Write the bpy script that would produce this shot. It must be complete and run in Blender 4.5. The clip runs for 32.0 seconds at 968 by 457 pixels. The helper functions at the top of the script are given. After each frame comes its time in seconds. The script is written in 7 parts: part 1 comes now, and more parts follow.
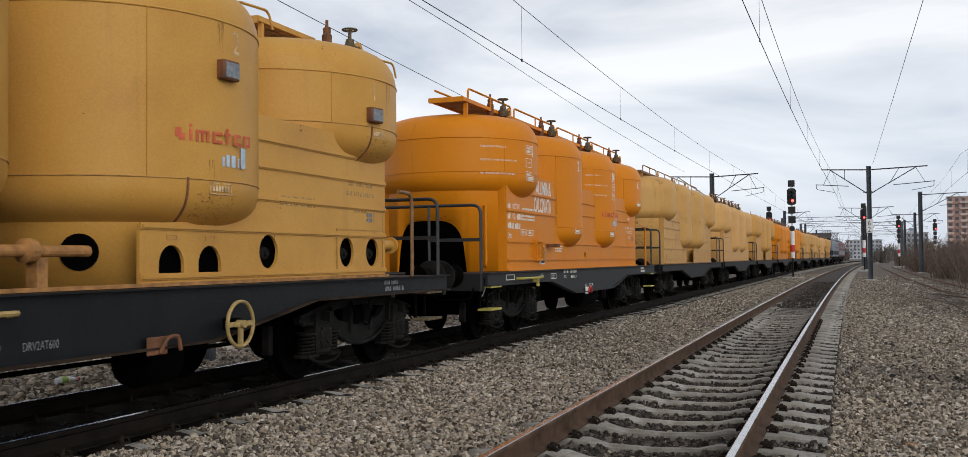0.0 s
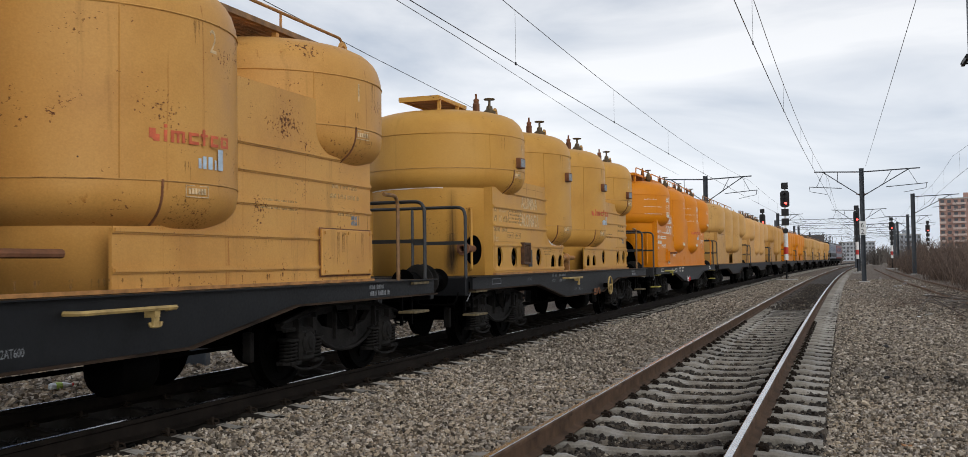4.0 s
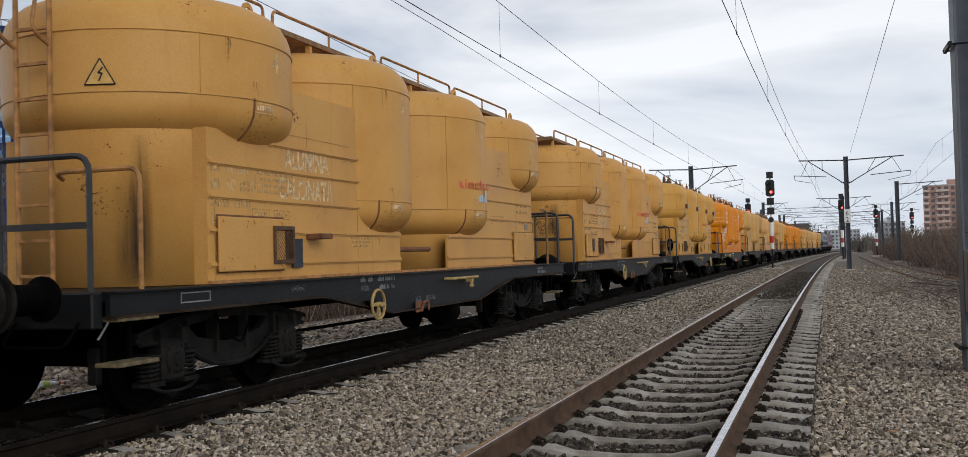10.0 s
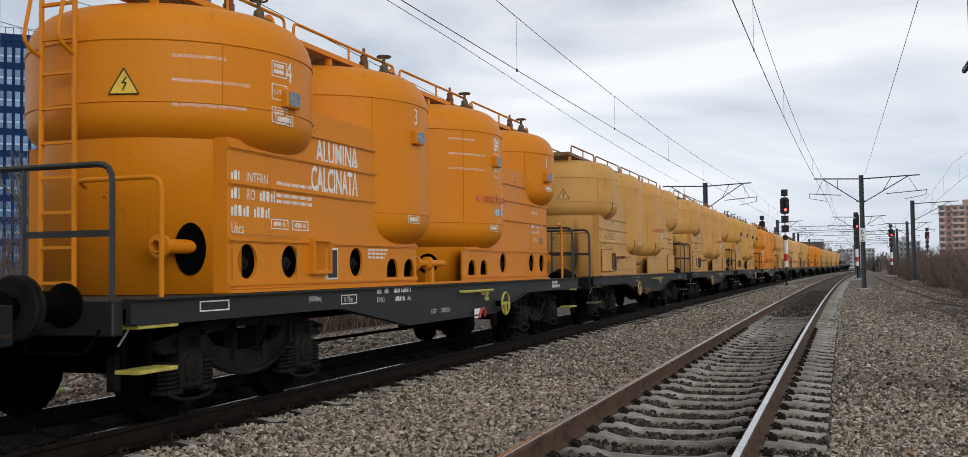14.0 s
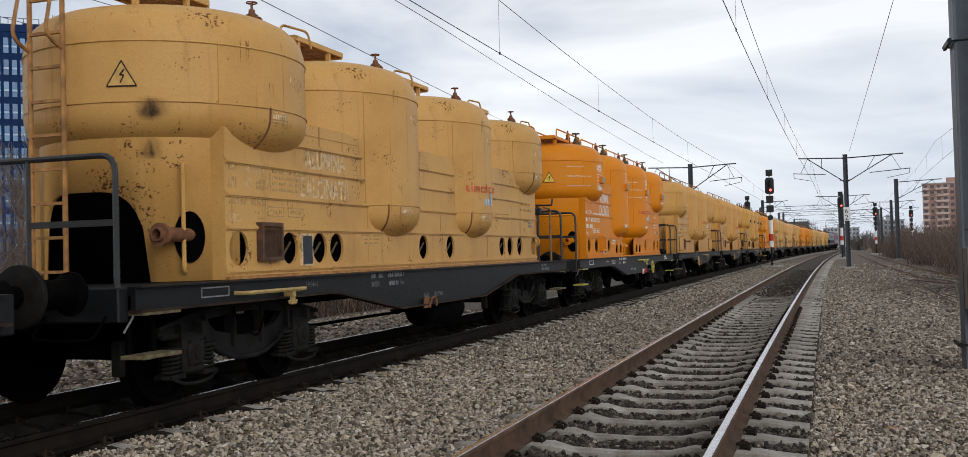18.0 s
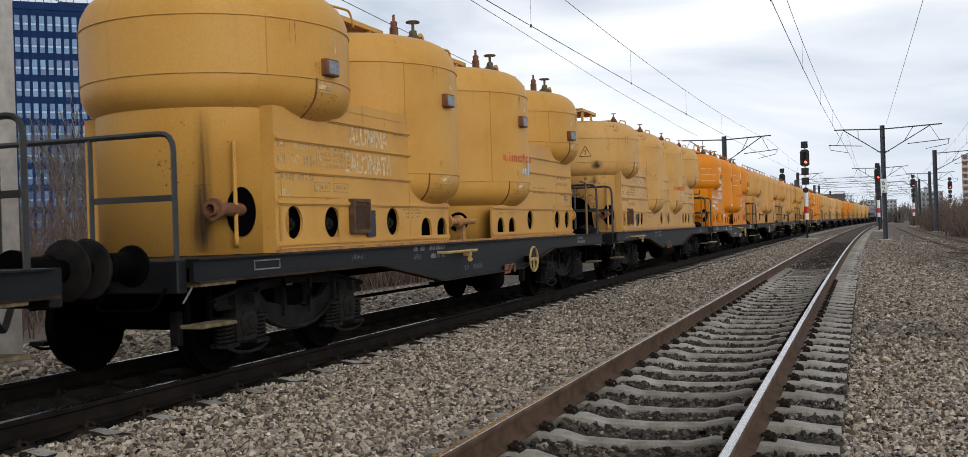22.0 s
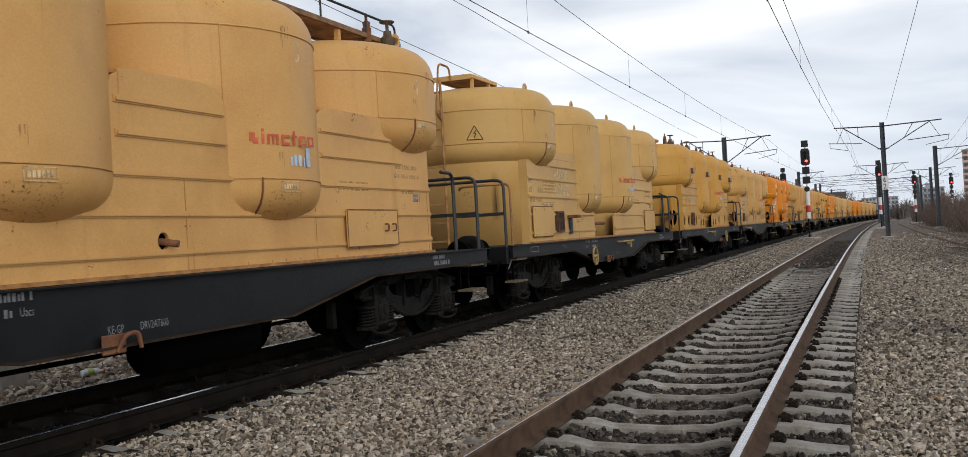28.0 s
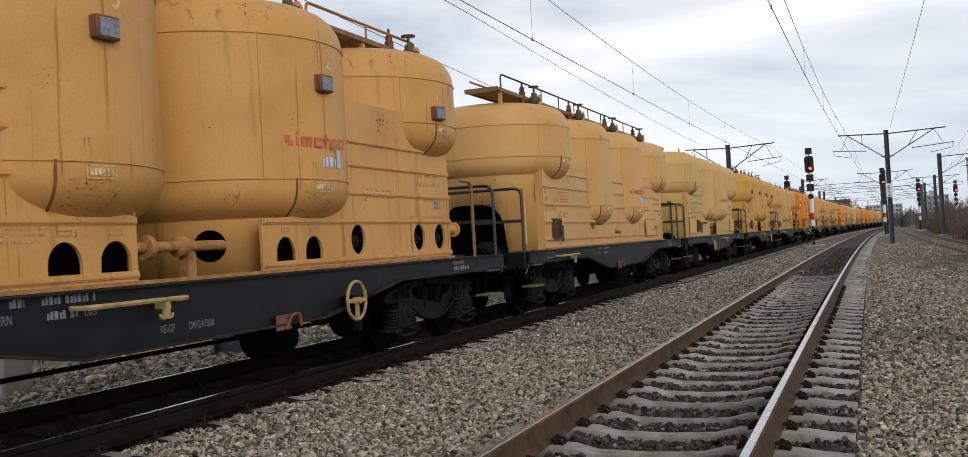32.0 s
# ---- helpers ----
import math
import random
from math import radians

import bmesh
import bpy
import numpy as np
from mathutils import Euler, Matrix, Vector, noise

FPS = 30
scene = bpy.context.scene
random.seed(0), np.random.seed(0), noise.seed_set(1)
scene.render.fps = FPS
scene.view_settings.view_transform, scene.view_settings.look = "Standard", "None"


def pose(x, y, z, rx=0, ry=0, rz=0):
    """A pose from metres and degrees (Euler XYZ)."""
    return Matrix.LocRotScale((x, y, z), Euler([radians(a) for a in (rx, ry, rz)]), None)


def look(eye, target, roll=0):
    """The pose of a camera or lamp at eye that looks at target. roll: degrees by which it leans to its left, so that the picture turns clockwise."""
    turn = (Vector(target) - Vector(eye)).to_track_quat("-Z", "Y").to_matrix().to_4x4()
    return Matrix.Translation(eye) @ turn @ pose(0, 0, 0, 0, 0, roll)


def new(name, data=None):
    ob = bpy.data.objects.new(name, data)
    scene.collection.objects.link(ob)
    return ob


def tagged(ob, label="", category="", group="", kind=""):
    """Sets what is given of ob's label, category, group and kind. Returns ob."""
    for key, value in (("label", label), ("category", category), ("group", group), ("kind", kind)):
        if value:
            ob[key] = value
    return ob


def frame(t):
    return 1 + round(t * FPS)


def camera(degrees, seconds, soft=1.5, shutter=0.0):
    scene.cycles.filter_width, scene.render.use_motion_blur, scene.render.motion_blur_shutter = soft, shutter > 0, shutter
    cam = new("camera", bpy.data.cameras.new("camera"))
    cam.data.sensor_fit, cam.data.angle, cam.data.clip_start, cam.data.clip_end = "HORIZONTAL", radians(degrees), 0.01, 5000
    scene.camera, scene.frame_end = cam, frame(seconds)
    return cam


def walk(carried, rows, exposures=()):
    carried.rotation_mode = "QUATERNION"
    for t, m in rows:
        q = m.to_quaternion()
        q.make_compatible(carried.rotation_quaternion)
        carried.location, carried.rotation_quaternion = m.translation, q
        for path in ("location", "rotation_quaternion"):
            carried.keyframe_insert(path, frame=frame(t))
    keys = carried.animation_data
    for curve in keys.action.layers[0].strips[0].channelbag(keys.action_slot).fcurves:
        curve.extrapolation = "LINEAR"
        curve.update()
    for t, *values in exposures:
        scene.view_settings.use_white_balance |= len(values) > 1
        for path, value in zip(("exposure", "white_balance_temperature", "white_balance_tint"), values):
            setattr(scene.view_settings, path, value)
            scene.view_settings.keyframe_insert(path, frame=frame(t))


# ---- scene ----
cam = camera(51.75, 32.0, soft=0.5, shutter=0.1)


def aim(x, y, z, fx, fy, fz, roll):
    return look((x, y, z), (x + 20 * fx, y + 20 * fy, z + 20 * fz), roll)


# hand-held at the trackside: seconds, eye, direction of view, lean
PATH = [
    (0, aim(1.470, 0.010, 1.266, -0.3346, 0.9418, 0.0314, -0.57)),
    (0.5, aim(1.466, 0.002, 1.271, -0.3339, 0.9421, 0.0323, -0.53)),
    (1, aim(1.463, -0.013, 1.272, -0.3336, 0.9421, 0.0331, -0.41)),
    (1.5, aim(1.459, -0.022, 1.277, -0.3322, 0.9426, 0.0337, -0.24)),
    (2, aim(1.462, -0.007, 1.274, -0.3304, 0.9432, 0.0349, -0.03)),
    (2.5, aim(1.455, -0.000, 1.272, -0.3308, 0.9430, 0.0353, 0.14)),
    (3, aim(1.454, 0.005, 1.271, -0.3306, 0.9431, 0.0347, -0.17)),
    (3.5, aim(1.458, 0.005, 1.270, -0.3302, 0.9433, 0.0346, -0.53)),
    (5.5, aim(1.455, 0.004, 1.267, -0.3248, 0.9452, 0.0331, -1.15)),
    (6, aim(1.448, 0.001, 1.269, -0.3223, 0.9461, 0.0311, -1.00)),
    (6.5, aim(1.450, -0.002, 1.266, -0.3204, 0.9468, 0.0293, -0.95)),
    (7, aim(1.449, -0.002, 1.267, -0.3191, 0.9473, 0.0284, -0.96)),
    (7.5, aim(1.448, -0.003, 1.268, -0.3180, 0.9477, 0.0277, -1.07)),
    (8, aim(1.453, -0.002, 1.266, -0.3165, 0.9482, 0.0270, -1.17)),
    (8.5, aim(1.453, -0.002, 1.266, -0.3156, 0.9485, 0.0263, -1.24)),
    (9, aim(1.457, -0.000, 1.263, -0.3158, 0.9485, 0.0268, -1.41)),
    (9.5, aim(1.458, 0.001, 1.262, -0.3156, 0.9485, 0.0265, -1.48)),
    (10, aim(1.458, 0.001, 1.265, -0.3163, 0.9483, 0.0272, -1.55)),
    (10.5, aim(1.459, -0.000, 1.261, -0.3175, 0.9479, 0.0278, -1.53)),
    (11, aim(1.459, 0.001, 1.263, -0.3178, 0.9477, 0.0294, -1.50)),
    (11.5, aim(1.462, -0.002, 1.267, -0.3185, 0.9474, 0.0310, -1.42)),
    (12, aim(1.459, -0.004, 1.266, -0.3191, 0.9472, 0.0318, -1.30)),
    (12.5, aim(1.457, -0.009, 1.261, -0.3189, 0.9472, 0.0330, -1.21)),
    (13, aim(1.455, -0.011, 1.264, -0.3196, 0.9469, 0.0350, -1.18)),
    (13.5, aim(1.443, -0.016, 1.259, -0.3226, 0.9458, 0.0365, -1.07)),
    (14, aim(1.428, -0.017, 1.259, -0.3280, 0.9438, 0.0413, -0.73)),
    (14.5, aim(1.432, -0.013, 1.262, -0.3335, 0.9417, 0.0434, -0.32)),
    (16.5, aim(1.467, 0.002, 1.268, -0.3222, 0.9458, 0.0404, -1.14)),
    (17, aim(1.460, 0.006, 1.261, -0.3207, 0.9464, 0.0388, -1.26)),
    (17.5, aim(1.459, 0.010, 1.261, -0.3180, 0.9475, 0.0341, -1.39)),
    (18, aim(1.456, 0.010, 1.253, -0.3158, 0.9485, 0.0252, -1.55)),
    (18.5, aim(1.456, 0.009, 1.252, -0.3122, 0.9499, 0.0126, -1.77)),
    (19, aim(1.456, 0.008, 1.248, -0.3090, 0.9510, 0.0055, -2.02)),
    (19.5, aim(1.458, 0.003, 1.246, -0.3056, 0.9521, 0.0041, -2.12)),
    (20, aim(1.454, -0.002, 1.243, -0.3024, 0.9532, 0.0018, -2.24)),
    (20.5, aim(1.453, -0.006, 1.239, -0.3037, 0.9528, -0.0013, -2.37)),
    (21, aim(1.455, -0.006, 1.243, -0.3213, 0.9470, -0.0024, -2.25)),
    (21.5, aim(1.459, -0.003, 1.242, -0.3389, 0.9408, -0.0009, -2.00)),
    (22, aim(1.463, 0.000, 1.242, -0.3471, 0.9378, 0.0004, -1.81)),
    (22.5, aim(1.460, 0.003, 1.244, -0.3490, 0.9371, 0.0013, -1.77)),
    (23, aim(1.461, 0.005, 1.242, -0.3464, 0.9381, 0.0019, -1.93)),
    (23.5, aim(1.465, 0.006, 1.243, -0.3458, 0.9383, 0.0032, -2.07)),
    (24, aim(1.461, 0.007, 1.242, -0.3460, 0.9382, 0.0049, -2.29)),
    (24.5, aim(1.459, 0.008, 1.241, -0.3468, 0.9379, 0.0045, -2.38)),
    (25, aim(1.456, 0.007, 1.242, -0.3470, 0.9379, 0.0044, -2.52)),
    (25.5, aim(1.458, 0.006, 1.244, -0.3471, 0.9378, 0.0046, -2.60)),
    (27.5, aim(1.461, 0.009, 1.245, -0.3483, 0.9373, 0.0068, -3.31)),
    (28, aim(1.455, 0.007, 1.244, -0.3487, 0.9372, 0.0076, -3.26)),
    (28.5, aim(1.453, 0.006, 1.241, -0.3490, 0.9371, 0.0085, -3.21)),
    (29, aim(1.452, 0.003, 1.241, -0.3495, 0.9369, 0.0092, -3.15)),
    (29.5, aim(1.450, 0.003, 1.242, -0.3500, 0.9367, 0.0097, -3.05)),
    (30, aim(1.452, 0.001, 1.242, -0.3510, 0.9363, 0.0106, -3.08)),
    (30.5, aim(1.453, -0.001, 1.243, -0.3515, 0.9361, 0.0131, -3.15)),
    (31, aim(1.451, -0.003, 1.242, -0.3517, 0.9360, 0.0140, -3.14)),
    (31.5, aim(1.448, -0.002, 1.245, -0.3518, 0.9359, 0.0151, -3.21)),
    (32, aim(1.448, -0.001, 1.245, -0.3516, 0.9360, 0.0148, -3.17)),
]
walk(cam, PATH, [(0, -0.06), (6, -0.09), (17, -0.08), (18.5, -0.02), (20, 0.04), (25, 0.03), (28, 0.0), (32, -0.02)])

# ---- light ----
world = bpy.data.worlds.new("overcast")
scene.world = world
world.use_nodes = True
wn, wl = world.node_tree.nodes, world.node_tree.links
wn.clear()
w_out = wn.new("ShaderNodeOutputWorld")
w_bg = wn.new("ShaderNodeBackground")
w_sky = wn.new("ShaderNodeTexSky")
w_sky.sky_type, w_sky.sun_disc = "NISHITA", False
w_sky.sun_elevation, w_sky.sun_rotation = radians(24), radians(132)
w_co = wn.new("ShaderNodeTexCoord")
w_map = wn.new("ShaderNodeMapping")
w_map.inputs["Scale"].default_value = (1.0, 1.0, 3.6)
w_noise = wn.new("ShaderNodeTexNoise")
w_noise.inputs["Scale"].default_value, w_noise.inputs["Detail"].default_value = 2.3, 6.0
w_noise.inputs["Roughness"].default_value, w_noise.inputs["Distortion"].default_value = 0.52, 0.5
w_ramp = wn.new("ShaderNodeValToRGB")
w_ramp.color_ramp.elements[0].position, w_ramp.color_ramp.elements[0].color = 0.34, (0.46, 0.525, 0.63, 1)
w_ramp.color_ramp.elements[1].position, w_ramp.color_ramp.elements[1].color = 0.62, (0.93, 0.945, 0.975, 1)
w_mix = wn.new("ShaderNodeMix")
w_mix.data_type = "RGBA"
w_mix.inputs["Factor"].default_value = 0.93
w_scale = wn.new("ShaderNodeVectorMath")
w_scale.operation = "SCALE"
w_scale.inputs["Scale"].default_value = 0.12
wl.new(w_co.outputs["Generated"], w_map.inputs["Vector"])
wl.new(w_map.outputs["Vector"], w_noise.inputs["Vector"])
wl.new(w_noise.outputs["Fac"], w_ramp.inputs["Fac"])
wl.new(w_sky.outputs["Color"], w_scale.inputs[0])
wl.new(w_scale.outputs["Vector"], w_mix.inputs["A"])
wl.new(w_ramp.outputs["Color"], w_mix.inputs["B"])
w_sep = wn.new("ShaderNodeSeparateXYZ")
wl.new(w_co.outputs["Generated"], w_sep.inputs["Vector"])
w_haze = wn.new("ShaderNodeValToRGB")
w_haze.color_ramp.elements[0].position, w_haze.color_ramp.elements[0].color = 0.0, (1.26, 1.25, 1.24, 1)
w_haze.color_ramp.elements[1].position, w_haze.color_ramp.elements[1].color = 0.3, (0.92, 0.92, 0.925, 1)
w_dome = w_haze.color_ramp.elements.new(0.9)
w_dome.color = (0.6, 0.605, 0.62, 1)
w_mul = wn.new("ShaderNodeMix")
w_mul.data_type, w_mul.blend_type = "RGBA", "MULTIPLY"
w_mul.inputs["Factor"].default_value = 1.0
wl.new(w_sep.outputs["Z"], w_haze.inputs["Fac"])
wl.new(w_mix.outputs["Result"], w_mul.inputs["A"])
wl.new(w_haze.outputs["Color"], w_mul.inputs["B"])
wl.new(w_mul.outputs["Result"], w_bg.inputs["Color"])
w_bg.inputs["Strength"].default_value = 1.08
wl.new(w_bg.outputs["Background"], w_out.inputs["Surface"])

sun = new("sun", bpy.data.lights.new("sun", "SUN"))
sun.data.energy, sun.data.angle, sun.data.color = 1.4, radians(40), (1.0, 0.975, 0.94)
sun.matrix_world = look((27, -24, 16), (0, 0, 0))
scene.view_settings.exposure = 0.0

# ---- the line: where the two tracks run ----
LEAN, CURVE = 0.005, 0.000125       # the line's slope abreast of the camera, and how it tightens ahead
TRAIN_X = -4.925                    # the train's track, from the nearer one


def bend(y):
    """Sideways shift of the two tracks at y, and their slope there."""
    y = max(y, 0.0)
    return LEAN * y + CURVE * y * y, LEAN + 2 * CURVE * y


def mast_line(y):
    """Sideways shift of the masts, wires and signals, set out on chords of the curve."""
    return y * y / 3978.0 if 0 < y < 48 else max(0.0, (y - 24.0) * 48.0 / 1989.0)


def beside(x, y, z=0.0):
    """A pose on the line of the masts."""
    return pose(x + mast_line(y), y, z, 0, 0, -1.38 if y > 48 else -0.0288 * max(y, 0.0))


def on_line(x, y, z=0.0, turn=0.0):
    b, slope = bend(y)
    return pose(x + b, y, z, 0, 0, -math.degrees(math.atan(slope)) + turn)


# ---- materials ----
def node_mat(name):
    m = bpy.data.materials.new(name)
    m.use_nodes = True
    n, l = m.node_tree.nodes, m.node_tree.links
    return m, n, l, n["Principled BSDF"]


def noise_node(n, l, scale, detail=4.0, rough=0.55, source="Object", stretch=(1, 1, 1)):
    co = n.new("ShaderNodeTexCoord")
    mp = n.new("ShaderNodeMapping")
    mp.inputs["Scale"].default_value = stretch
    t = n.new("ShaderNodeTexNoise")
    t.inputs["Scale"].default_value, t.inputs["Detail"].default_value, t.inputs["Roughness"].default_value = scale, detail, rough
    l.new(co.outputs[source], mp.inputs["Vector"])
    l.new(mp.outputs["Vector"], t.inputs["Vector"])
    return t, mp


def ramp_node(n, l, source, stops):
    r = n.new("ShaderNodeValToRGB")
    e = r.color_ramp.elements
    while len(e) < len(stops):
        e.new(0.5)
    for i, (p, c) in enumerate(stops):
        e[i].position = p
        e[i].color = (*c, 1) if len(c) == 3 else c
    l.new(source, r.inputs["Fac"])
    return r


def mix_node(n, l, fac, a, b, blend="MIX"):
    m = n.new("ShaderNodeMix")
    m.data_type, m.blend_type = "RGBA", blend
    for sock, v in (("Factor", fac), ("A", a), ("B", b)):
        if isinstance(v, (int, float)):
            m.inputs[sock].default_value = v
        elif isinstance(v, tuple):
            m.inputs[sock].default_value = (*v, 1) if len(v) == 3 else v
        else:
            l.new(v, m.inputs[sock])
    return m.outputs["Result"]


def bump_node(n, l, bsdf, height, strength, distance):
    b = n.new("ShaderNodeBump")
    b.inputs["Strength"].default_value, b.inputs["Distance"].default_value = strength, distance
    l.new(height, b.inputs["Height"])
    l.new(b.outputs["Normal"], bsdf.inputs["Normal"])


def plain(name, color, rough=0.6, metal=0.0, vary=0.25, scale=6.0, bump=0.15, dist=0.004):
    """A painted or bare surface with patchy tone, fine grain and a little relief."""
    m, n, l, b = node_mat(name)
    big, _ = noise_node(n, l, scale, 5)
    fine, _ = noise_node(n, l, scale * 14, 3)
    lo = tuple(c * (1 - vary) for c in color)
    hi = tuple(min(1, c * (1 + vary)) for c in color)
    r = ramp_node(n, l, big.outputs["Fac"], [(0.3, lo), (0.7, hi)])
    l.new(mix_node(n, l, 0.25, r.outputs["Color"], fine.outputs["Fac"], "OVERLAY"), b.inputs["Base Color"])
    rr = ramp_node(n, l, fine.outputs["Fac"], [(0.2, (max(0.05, rough - 0.12),) * 3), (0.8, (min(1, rough + 0.12),) * 3)])
    l.new(rr.outputs["Color"], b.inputs["Roughness"])
    b.inputs["Metallic"].default_value = metal
    bump_node(n, l, b, fine.outputs["Fac"], bump, dist)
    return m


def wagon_paint(name, color, rust=0.5, fade=0.2, streak=0.5):
    """Old enamel: faded patches, rust specks, rain streaks running down."""
    m, n, l, b = node_mat(name)
    fadet, _ = noise_node(n, l, 1.1, 4)
    pale = tuple(c + (q - c) * fade for c, q in zip(color, (0.72, 0.49, 0.2)))
    deep = tuple(c * (1 - q * fade) for c, q in zip(color, (0.9, 1.2, 1.5)))
    base = ramp_node(n, l, fadet.outputs["Fac"], [(0.3, deep), (0.5, color), (0.75, pale)])
    run, mp = noise_node(n, l, 3.2, 5, 0.7, stretch=(1, 1, 0.07))
    soot = ramp_node(n, l, run.outputs["Fac"], [(0.58, (1, 1, 1)), (0.8, (1 - 0.6 * streak, 1 - 0.62 * streak, 1 - 0.68 * streak))])
    c1 = mix_node(n, l, 1.0, base.outputs["Color"], soot.outputs["Color"], "MULTIPLY")
    spots, _ = noise_node(n, l, 30.0, 3, 0.65)
    where, _ = noise_node(n, l, 1.7, 2)
    both = n.new("ShaderNodeMath")
    both.operation = "MULTIPLY"
    l.new(spots.outputs["Fac"], both.inputs[0])
    l.new(where.outputs["Fac"], both.inputs[1])
    edge = 0.46 - 0.1 * rust
    mask = ramp_node(n, l, both.outputs["Value"], [(edge, (0, 0, 0)), (edge + 0.025, (1, 1, 1))])
    c2 = mix_node(n, l, mask.outputs["Color"], c1, (0.13, 0.052, 0.022))
    # small chips, in swarms
    vor = n.new("ShaderNodeTexVoronoi")
    vor.inputs["Scale"].default_value, vor.inputs["Randomness"].default_value = 27.0, 1.0
    vco = n.new("ShaderNodeTexCoord")
    l.new(vco.outputs["Object"], vor.inputs["Vector"])
    swarm, _ = noise_node(n, l, 1.25, 3, 0.6)
    size = ramp_node(n, l, swarm.outputs["Fac"], [(0.66 - 0.17 * rust, (0, 0, 0)), (0.9 - 0.14 * rust, (0.3,) * 3)])
    chip_at = n.new("ShaderNodeMath")
    chip_at.operation = "LESS_THAN"
    l.new(vor.outputs["Distance"], chip_at.inputs[0])
    l.new(size.outputs["Color"], chip_at.inputs[1])
    c2 = mix_node(n, l, chip_at.outputs["Value"], c2, (0.075, 0.03, 0.015))
    # single rust pits, knocked into the paint here and there, each with a stained rim
    pit = n.new("ShaderNodeTexVoronoi")
    pit.inputs["Scale"].default_value, pit.inputs["Randomness"].default_value = 5.5, 1.0
    l.new(vco.outputs["Object"], pit.inputs["Vector"])
    pick = n.new("ShaderNodeSeparateColor")
    l.new(pit.outputs["Color"], pick.inputs["Color"])
    width = ramp_node(n, l, pick.outputs["Red"], [(0.0, (0.02 + 0.05 * rust,) * 3), (0.12 + 0.5 * rust, (0.0,) * 3)])
    over = n.new("ShaderNodeMath")
    over.operation = "SUBTRACT"
    l.new(width.outputs["Color"], over.inputs[0])
    l.new(pit.outputs["Distance"], over.inputs[1])
    rim = ramp_node(n, l, over.outputs["Value"], [(0.0, (0, 0, 0)), (0.03, (1, 1, 1))])
    c2 = mix_node(n, l, rim.outputs["Color"], c2, (0.055, 0.024, 0.012))
    # thin rusty runs
    drip, _ = noise_node(n, l, 9.0, 4, 0.75, stretch=(1, 1, 0.03))
    runs = ramp_node(n, l, drip.outputs["Fac"], [(0.70 - 0.11 * streak, (1, 1, 1)), (0.80 - 0.11 * streak, (0.58, 0.4, 0.26))])
    c2 = mix_node(n, l, 1.0, c2, runs.outputs["Color"], "MULTIPLY")
    grain, _ = noise_node(n, l, 60.0, 3)
    l.new(mix_node(n, l, 0.2, c2, grain.outputs["Fac"], "OVERLAY"), b.inputs["Base Color"])
    rr = ramp_node(n, l, fadet.outputs["Fac"], [(0.3, (0.38,) * 3), (0.75, (0.6,) * 3)])
    l.new(mix_node(n, l, mask.outputs["Color"], rr.outputs["Color"], (0.9, 0.9, 0.9)), b.inputs["Roughness"])
    dents, _ = noise_node(n, l, 2.6, 3)
    hh = n.new("ShaderNodeMath")
    hh.operation = "ADD"
    l.new(dents.outputs["Fac"], hh.inputs[0])
    l.new(mask.outputs["Color"], hh.inputs[1])
    bump_node(n, l, b, hh.outputs["Value"], 0.16, 0.02)
    b.inputs["Specular IOR Level"].default_value = 0.2
    return m


def seam_mat():
    """Paint cracked along a weld: bare in places, rust and soot in others."""
    m, n, l, b = node_mat("rusty_weld")
    t, _ = noise_node(n, l, 3.5, 5, 0.7)
    r = ramp_node(n, l, t.outputs["Fac"], [(0.45, (0.47, 0.255, 0.07)), (0.58, (0.29, 0.15, 0.045)), (0.72, (0.06, 0.03, 0.017))])
    l.new(r.outputs["Color"], b.inputs["Base Color"])
    b.inputs["Roughness"].default_value = 0.85
    return m


SEAM = seam_mat()
PAINT = {
    "sand": wagon_paint("paint_sand", (0.565, 0.345, 0.118), 0.25, 0.14, 0.3),
    "tan": wagon_paint("paint_tan", (0.542, 0.288, 0.078), 0.45, 0.14, 0.4),
    "ochre": wagon_paint("paint_ochre", (0.547, 0.289, 0.062), 0.3, 0.14, 0.35),
    "rusty": wagon_paint("paint_rusty_tan", (0.555, 0.289, 0.076), 0.88, 0.16, 0.8),
    "straw": wagon_paint("paint_straw", (0.546, 0.308, 0.094), 0.88, 0.16, 0.8),
    "orange": wagon_paint("paint_orange", (0.64, 0.213, 0.006), 0.2, 0.04, 0.3),
    "streaky": wagon_paint("paint_streaky_apricot", (0.58, 0.30, 0.09), 0.5, 0.16, 1.1),
    "apricot": wagon_paint("paint_apricot", (0.60, 0.337, 0.115), 0.4, 0.14, 0.45),
}
FRAME = plain("underframe_grey", (0.0068, 0.0075, 0.0086), 0.5, 0.0, 0.4, 2.5, 0.2)
def dull(m, level):
    """Takes the sheen off soot-black iron."""
    m.node_tree.nodes["Principled BSDF"].inputs["Specular IOR Level"].default_value = level
    return m


